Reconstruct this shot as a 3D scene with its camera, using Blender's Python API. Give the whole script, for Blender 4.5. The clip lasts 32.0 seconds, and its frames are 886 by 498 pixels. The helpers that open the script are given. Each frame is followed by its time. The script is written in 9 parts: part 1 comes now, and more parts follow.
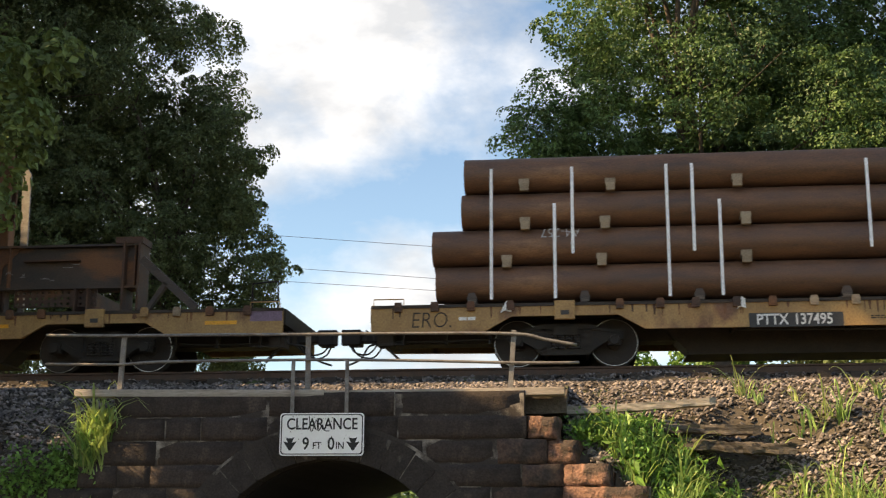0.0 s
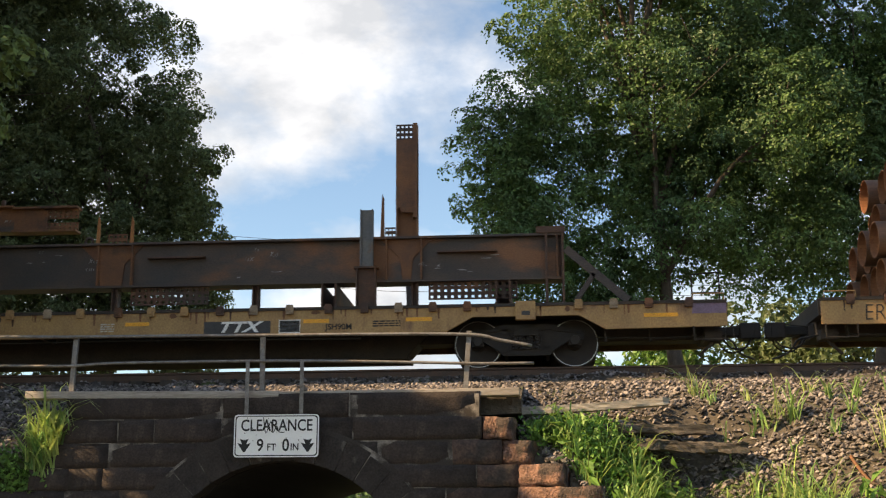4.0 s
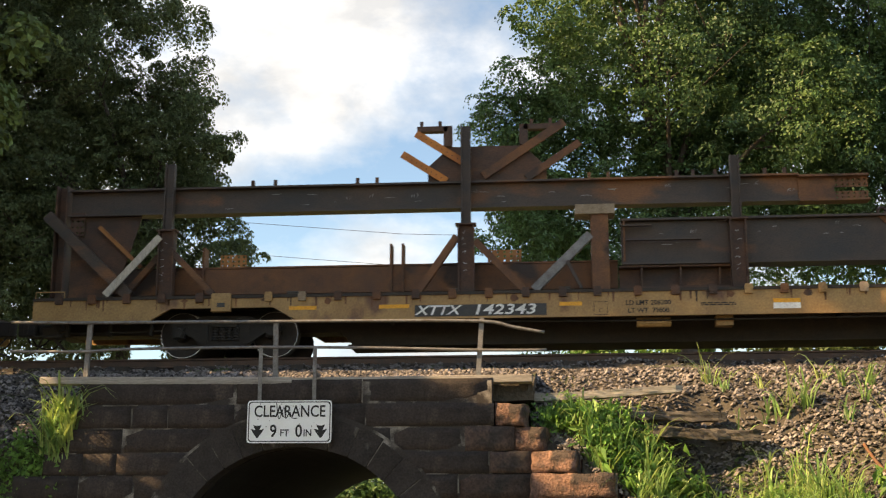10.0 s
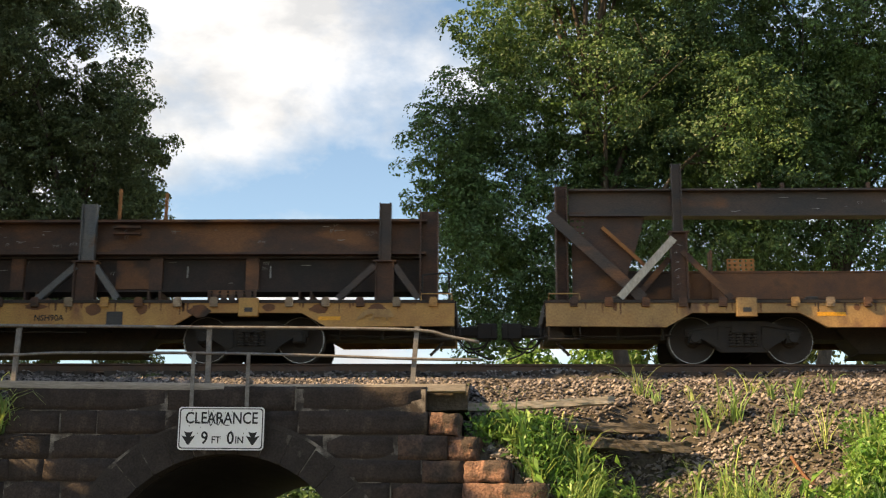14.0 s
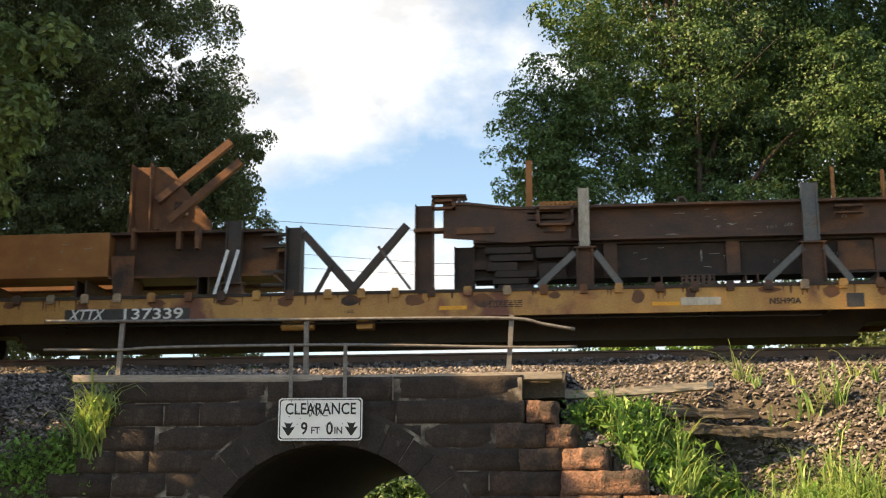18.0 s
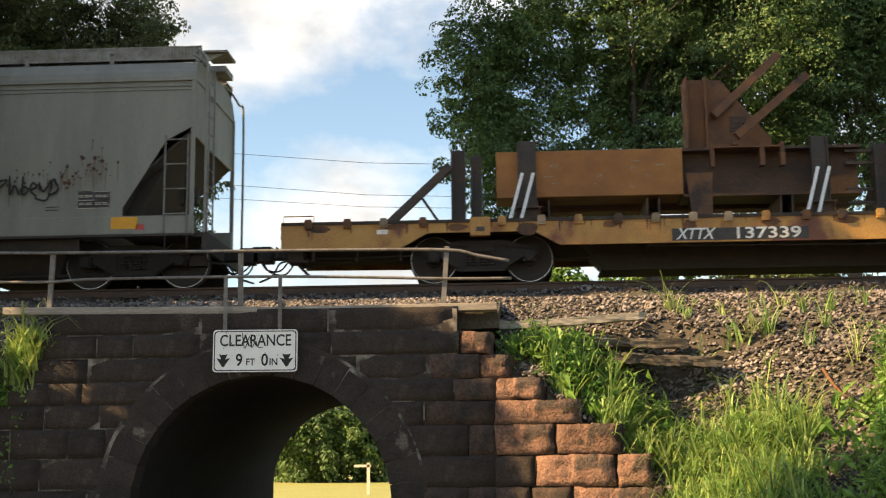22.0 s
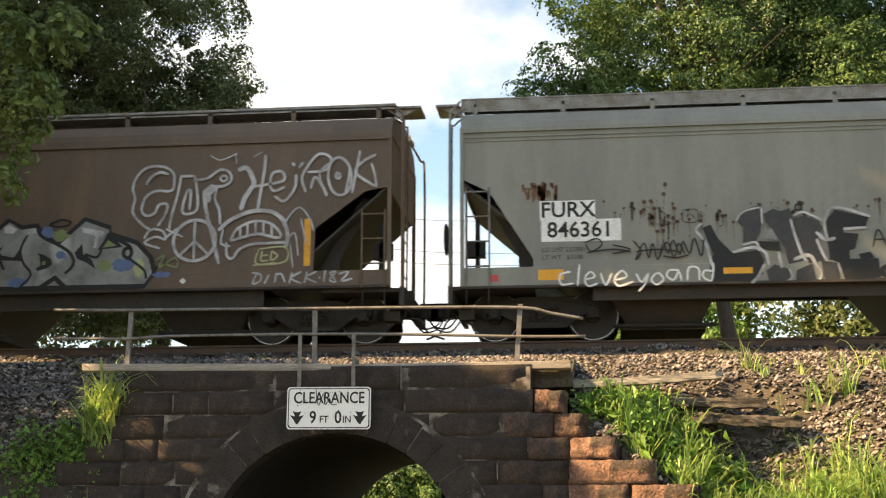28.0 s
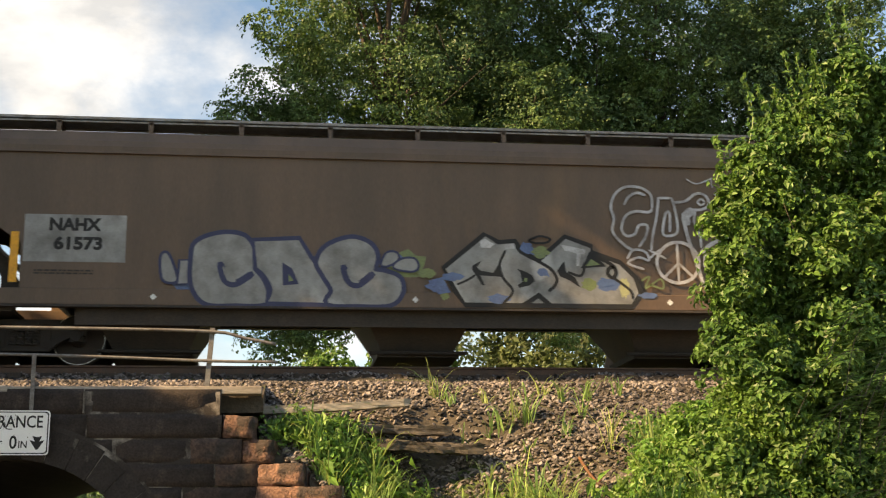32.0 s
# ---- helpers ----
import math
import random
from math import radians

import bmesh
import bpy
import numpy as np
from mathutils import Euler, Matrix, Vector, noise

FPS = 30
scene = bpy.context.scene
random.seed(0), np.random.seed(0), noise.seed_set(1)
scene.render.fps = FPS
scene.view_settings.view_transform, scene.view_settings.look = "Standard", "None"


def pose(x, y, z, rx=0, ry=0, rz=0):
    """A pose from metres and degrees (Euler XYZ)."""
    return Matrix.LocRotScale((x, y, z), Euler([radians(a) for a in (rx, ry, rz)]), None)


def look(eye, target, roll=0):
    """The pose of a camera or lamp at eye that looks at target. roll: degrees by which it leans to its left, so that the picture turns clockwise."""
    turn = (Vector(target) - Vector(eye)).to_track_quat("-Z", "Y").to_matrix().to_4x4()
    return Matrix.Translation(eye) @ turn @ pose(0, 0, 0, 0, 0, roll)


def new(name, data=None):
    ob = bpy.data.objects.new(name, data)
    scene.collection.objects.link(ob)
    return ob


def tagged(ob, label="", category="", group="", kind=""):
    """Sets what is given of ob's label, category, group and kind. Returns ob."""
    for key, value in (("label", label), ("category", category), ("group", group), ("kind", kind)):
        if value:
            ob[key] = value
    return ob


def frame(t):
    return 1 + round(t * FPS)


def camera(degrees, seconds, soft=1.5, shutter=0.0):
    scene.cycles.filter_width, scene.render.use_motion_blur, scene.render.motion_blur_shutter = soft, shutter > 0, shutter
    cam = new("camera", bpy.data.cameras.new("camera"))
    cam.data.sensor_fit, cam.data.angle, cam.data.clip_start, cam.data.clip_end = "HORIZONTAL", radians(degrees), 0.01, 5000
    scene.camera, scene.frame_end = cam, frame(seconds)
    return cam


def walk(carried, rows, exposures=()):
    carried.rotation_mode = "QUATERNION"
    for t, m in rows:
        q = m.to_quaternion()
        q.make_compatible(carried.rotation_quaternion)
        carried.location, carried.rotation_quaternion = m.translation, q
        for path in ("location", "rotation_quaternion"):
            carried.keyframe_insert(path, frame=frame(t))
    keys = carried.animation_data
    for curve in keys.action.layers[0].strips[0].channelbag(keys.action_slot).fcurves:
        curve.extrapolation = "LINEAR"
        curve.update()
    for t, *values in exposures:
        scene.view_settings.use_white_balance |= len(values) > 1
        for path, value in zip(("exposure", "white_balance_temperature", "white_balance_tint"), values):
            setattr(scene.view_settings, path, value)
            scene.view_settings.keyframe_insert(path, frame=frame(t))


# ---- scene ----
cam = camera(38.72, 32.0, soft=1.2, shutter=0.3)
EYE = (0.0, 0.0, 1.6)
TURNS = [
    (0, 103.115, -0.112, 6.345),
    (0.5, 103.058, -0.032, 6.853),
    (1, 103.083, -0.120, 7.029),
    (1.5, 102.811, -0.096, 6.622),
    (2, 102.872, 0.025, 5.981),
    (2.5, 102.985, 0.149, 5.500),
    (3, 103.231, 0.352, 4.821),
    (3.5, 103.113, 0.195, 4.536),
    (5.5, 103.335, 0.882, 3.821),
    (6, 102.659, 0.945, 4.153),
    (6.5, 102.291, 0.981, 5.271),
    (7, 102.201, 0.583, 6.022),
    (7.5, 102.549, 0.492, 6.055),
    (8, 102.618, 0.769, 5.731),
    (8.5, 102.149, 0.661, 5.432),
    (9, 102.716, 0.165, 5.392),
    (9.5, 102.987, -0.068, 5.100),
    (10, 102.546, 0.074, 4.905),
    (10.5, 102.045, 0.232, 5.126),
    (11, 102.007, 0.284, 5.175),
    (11.5, 102.135, 0.244, 4.935),
    (12, 102.296, 0.201, 4.036),
    (12.5, 102.347, -0.210, 3.332),
    (13, 102.467, -0.375, 2.400),
    (13.5, 102.735, -0.319, 1.856),
    (15.5, 103.171, -0.102, 2.199),
    (16, 102.703, 0.026, 3.733),
    (16.5, 102.345, 0.022, 5.204),
    (17, 102.367, -0.073, 5.762),
    (17.5, 102.648, -0.076, 6.114),
    (18, 102.428, 0.041, 6.279),
    (18.5, 100.632, 1.134, 5.508),
    (19, 100.100, 2.139, 5.072),
    (19.5, 101.352, 1.741, 5.878),
    (20, 102.135, 1.222, 5.203),
    (20.5, 101.479, 1.709, 5.308),
    (21, 101.310, 1.227, 5.828),
    (21.5, 100.594, 0.851, 4.839),
    (22, 99.306, 0.552, 3.378),
    (22.5, 99.147, 0.488, 4.124),
    (23, 100.157, 0.204, 5.305),
    (23.5, 101.509, 0.071, 5.232),
    (24, 102.725, 0.754, 4.044),
    (24.5, 102.535, 1.188, 3.138),
    (26.5, 103.038, 1.076, 4.704),
    (27, 101.956, 0.490, 5.051),
    (27.5, 101.091, 0.149, 6.480),
    (28, 101.938, -0.070, 6.646),
    (28.5, 102.011, -0.383, 6.350),
    (29, 102.143, -0.362, 6.561),
    (29.5, 103.098, -0.344, 5.954),
    (30, 103.713, -0.186, 4.234),
    (30.5, 102.997, 0.138, 1.668),
    (31, 102.975, 0.389, -2.513),
    (31.5, 102.912, 0.726, -6.233),
    (32, 103.035, 0.720, -7.250),
]
walk(cam, [(t, pose(*EYE, rx, ry, rz)) for t, rx, ry, rz in TURNS], exposures=[
    (0.0, 1.34, 8500.0, 11.0), (3.0, 1.28, 8300.0, 11.0), (6.0, 1.24, 8150.0, 11.0), (8.0, 1.40, 8700.0, 11.0), (11.0, 1.42, 8900.0, 11.0), (13.0, 1.32, 8800.0, 11.0), (16.0, 1.40, 8700.0, 11.0), (18.0, 1.54, 8800.0, 11.0), (20.0, 1.53, 8900.0, 11.0),
    (22.0, 1.41, 9000.0, 11.0), (23.0, 1.54, 9300.0, 11.0), (24.0, 1.70, 9600.0, 11.0), (27.0, 1.66, 9500.0, 11.0), (28.0, 1.83, 9500.0, 11.0), (29.0, 1.60, 9500.0, 11.0), (30.0, 1.44, 9200.0, 11.0), (32.0, 1.33, 9300.0, 11.0)])

# ---- light: low evening sun along the track from the left; broken cloud ----
SUN_FROM = Vector((-0.80, -0.25, 0.55)).normalized()
world = bpy.data.worlds.new("sky")
scene.world = world
world.use_nodes = True


def build_sky():
    """A clear Nishita sky with lit cumulus: noise, gathered into a few wide banks."""
    nt = world.node_tree
    n, l = nt.nodes, nt.links
    n.clear()
    out = n.new("ShaderNodeOutputWorld")
    bg = n.new("ShaderNodeBackground")
    sky = n.new("ShaderNodeTexSky")
    sky.sky_type, sky.sun_disc = "NISHITA", False
    sky.sun_elevation = SKY_ELEVATION
    sky.sun_rotation = math.atan2(SUN_FROM.x, SUN_FROM.y)
    sky.air_density, sky.dust_density, sky.ozone_density = 1.0, 0.3, 4.0
    co = n.new("ShaderNodeTexCoord")

    def noise_at(scale, detail, shift, flat):
        mp = n.new("ShaderNodeMapping")
        mp.inputs["Scale"].default_value, mp.inputs["Location"].default_value = (1.0, 1.0, flat), shift
        nz = n.new("ShaderNodeTexNoise")
        nz.inputs["Scale"].default_value, nz.inputs["Detail"].default_value, nz.inputs["Roughness"].default_value = scale, detail, 0.56
        nz.inputs["Distortion"].default_value = 0.1
        l.new(co.outputs["Generated"], mp.inputs["Vector"])
        l.new(mp.outputs["Vector"], nz.inputs["Vector"])
        return nz.outputs["Fac"]

    def calc(op, a, b):
        m = n.new("ShaderNodeMath")
        m.operation = op
        for k, v in enumerate((a, b)):
            if isinstance(v, (int, float)):
                m.inputs[k].default_value = v
            else:
                l.new(v, m.inputs[k])
        return m.outputs[0]

    total = noise_at(7.0, 10.0, SKY_SHIFT, 1.6)
    for direction, reach, weight in CLOUD_BANKS:
        d = n.new("ShaderNodeVectorMath")
        d.operation = "DISTANCE"
        d.inputs[1].default_value = Vector(direction).normalized()
        l.new(co.outputs["Generated"], d.inputs[0])
        r = n.new("ShaderNodeMapRange")
        r.interpolation_type = "SMOOTHSTEP"
        r.inputs["From Min"].default_value, r.inputs["From Max"].default_value = 0.0, reach
        r.inputs["To Min"].default_value, r.inputs["To Max"].default_value = weight, 0.0
        l.new(d.outputs["Value"], r.inputs["Value"])
        total = calc("ADD", total, r.outputs[0])
    ramp = n.new("ShaderNodeValToRGB")
    ramp.color_ramp.elements[0].position, ramp.color_ramp.elements[1].position = 0.46, 0.74
    l.new(total, ramp.inputs[0])
    tone = n.new("ShaderNodeValToRGB")
    tone.color_ramp.elements[0].position, tone.color_ramp.elements[1].position = 0.40, 0.66
    tone.color_ramp.elements[0].color, tone.color_ramp.elements[1].color = CLOUD_SHADE, CLOUD_LIT
    l.new(noise_at(7.5, 7.0, (0.1, 0.4, 0.8), 1.8), tone.inputs[0])
    bright = n.new("ShaderNodeVectorMath")
    bright.operation = "SCALE"
    bright.inputs["Scale"].default_value = CLOUD_GAIN
    l.new(tone.outputs[0], bright.inputs[0])
    clear = n.new("ShaderNodeVectorMath")
    clear.operation = "SCALE"
    clear.inputs["Scale"].default_value = CLEAR_GAIN
    l.new(sky.outputs[0], clear.inputs[0])
    mix = n.new("ShaderNodeMixRGB")
    l.new(ramp.outputs[0], mix.inputs[0])
    l.new(clear.outputs[0], mix.inputs[1])
    l.new(bright.outputs[0], mix.inputs[2])
    l.new(mix.outputs[0], bg.inputs[0])
    bg.inputs[1].default_value = SKY_STRENGTH
    l.new(bg.outputs[0], out.inputs[0])


CLOUD_BANKS = (((-0.205, 0.905, 0.375), 0.20, 0.15), ((-0.095, 0.922, 0.375), 0.13, 0.19), ((-0.36, 0.86, 0.36), 0.25, 0.12), ((-0.175, 0.950, 0.250), 0.10, -0.16), ((-0.074, 0.960, 0.268), 0.10, -0.17),
               ((0.0, 0.915, 0.400), 0.06, -0.06), ((-0.145, 0.968, 0.200), 0.085, 0.16), ((-0.215, 0.962, 0.170), 0.085, 0.10), ((-0.05, 0.99, 0.09), 0.2, 0.12))
CLOUD_SHADE, CLOUD_LIT, CLOUD_GAIN, CLEAR_GAIN = (0.45, 0.525, 0.66, 1), (0.80, 0.89, 1.06, 1), 10.0, 1.75
SKY_ELEVATION = radians(24)
SKY_SHIFT = (0.35, 0.0, 0.12)
SKY_STRENGTH = 0.063
build_sky()
sun = new("sun", bpy.data.lights.new("sun", "SUN"))
sun.data.energy, sun.data.angle, sun.data.color = 5.0, radians(0.6), (1.0, 0.76, 0.48)
sun.matrix_world = look(SUN_FROM * 50, (0, 0, 0))


# ---- materials ----
def material(name, base, other=None, rough=0.8, metal=0.0, scale=6.0, fine=60.0, bump=0.15, spot=None, spot_at=0.62,
             per_object=0.0, island=0.0, stretch=(1, 1, 1), translucent=0.0, bump_dist=0.02, lo=0.38, hi=0.64, grain=0.26):
    """A two-scale procedural surface: base mottled with other, spots of a third colour, fine relief."""
    m = bpy.data.materials.new(name)
    m.use_nodes = True
    nt = m.node_tree
    n, l = nt.nodes, nt.links
    b = n["Principled BSDF"]
    b.inputs["Metallic"].default_value = metal
    other = other or tuple(c * 0.7 for c in base)
    co = n.new("ShaderNodeTexCoord")
    mp = n.new("ShaderNodeMapping")
    mp.inputs["Scale"].default_value = stretch
    l.new(co.outputs["Object"], mp.inputs[0])
    big = n.new("ShaderNodeTexNoise")
    big.inputs["Scale"].default_value, big.inputs["Detail"].default_value, big.inputs["Roughness"].default_value = scale, 8.0, 0.65
    l.new(mp.outputs[0], big.inputs["Vector"])
    ramp = n.new("ShaderNodeValToRGB")
    e = ramp.color_ramp.elements
    e[0].position, e[1].position = lo, hi
    e[0].color, e[1].color = (*base, 1), (*other, 1)
    l.new(big.outputs["Fac"], ramp.inputs[0])
    colour = ramp.outputs[0]
    small = n.new("ShaderNodeTexNoise")
    small.inputs["Scale"].default_value, small.inputs["Detail"].default_value = fine, 4.0
    l.new(mp.outputs[0], small.inputs["Vector"])
    if spot:
        r2 = n.new("ShaderNodeValToRGB")
        r2.color_ramp.elements[0].position, r2.color_ramp.elements[1].position = spot_at, spot_at + 0.07
        blot = n.new("ShaderNodeTexNoise")
        blot.inputs["Scale"].default_value, blot.inputs["Detail"].default_value = scale * 0.45, 7.0
        l.new(mp.outputs[0], blot.inputs["Vector"])
        l.new(blot.outputs["Fac"], r2.inputs[0])
        mx = n.new("ShaderNodeMixRGB")
        l.new(r2.outputs[0], mx.inputs[0])
        l.new(colour, mx.inputs[1])
        mx.inputs[2].default_value = (*spot, 1)
        colour = mx.outputs[0]
    hsv = n.new("ShaderNodeHueSaturation")
    l.new(colour, hsv.inputs["Color"])
    mr = n.new("ShaderNodeMapRange")
    mr.inputs["From Min"].default_value, mr.inputs["From Max"].default_value = 0.3, 0.7
    mr.inputs["To Min"].default_value, mr.inputs["To Max"].default_value = 1 - grain, 1 + grain
    l.new(small.outputs["Fac"], mr.inputs["Value"])
    value = mr.outputs[0]
    for amount, kind, socket in ((per_object, "ShaderNodeObjectInfo", "Random"), (island, "ShaderNodeNewGeometry", "Random Per Island")):
        if amount:
            info = n.new(kind)
            r3 = n.new("ShaderNodeMapRange")
            r3.inputs["To Min"].default_value, r3.inputs["To Max"].default_value = 1 - amount, 1 + amount
            l.new(info.outputs[socket], r3.inputs["Value"])
            mu = n.new("ShaderNodeMath")
            mu.operation = "MULTIPLY"
            l.new(value, mu.inputs[0])
            l.new(r3.outputs[0], mu.inputs[1])
            value = mu.outputs[0]
    l.new(value, hsv.inputs["Value"])
    l.new(hsv.outputs[0], b.inputs["Base Color"])
    rr = n.new("ShaderNodeMapRange")
    rr.inputs["To Min"].default_value, rr.inputs["To Max"].default_value = max(0.05, rough - 0.12), min(1.0, rough + 0.12)
    l.new(big.outputs["Fac"], rr.inputs["Value"])
    l.new(rr.outputs[0], b.inputs["Roughness"])
    if bump:
        bu = n.new("ShaderNodeBump")
        bu.inputs["Strength"].default_value, bu.inputs["Distance"].default_value = bump, bump_dist
        sm = n.new("ShaderNodeMath")
        sm.operation = "MULTIPLY_ADD"
        sm.inputs[1].default_value = 0.4
        l.new(small.outputs["Fac"], sm.inputs[0])
        l.new(big.outputs["Fac"], sm.inputs[2])
        l.new(sm.outputs[0], bu.inputs["Height"])
        l.new(bu.outputs[0], b.inputs["Normal"])
    if translucent:
        tr = n.new("ShaderNodeBsdfTranslucent")
        l.new(hsv.outputs[0], tr.inputs[0])
        ms = n.new("ShaderNodeMixShader")
        ms.inputs[0].default_value = translucent
        l.new(b.outputs[0], ms.inputs[1])
        l.new(tr.outputs[0], ms.inputs[2])
        l.new(ms.outputs[0], n["Material Output"].inputs[0])
    return m


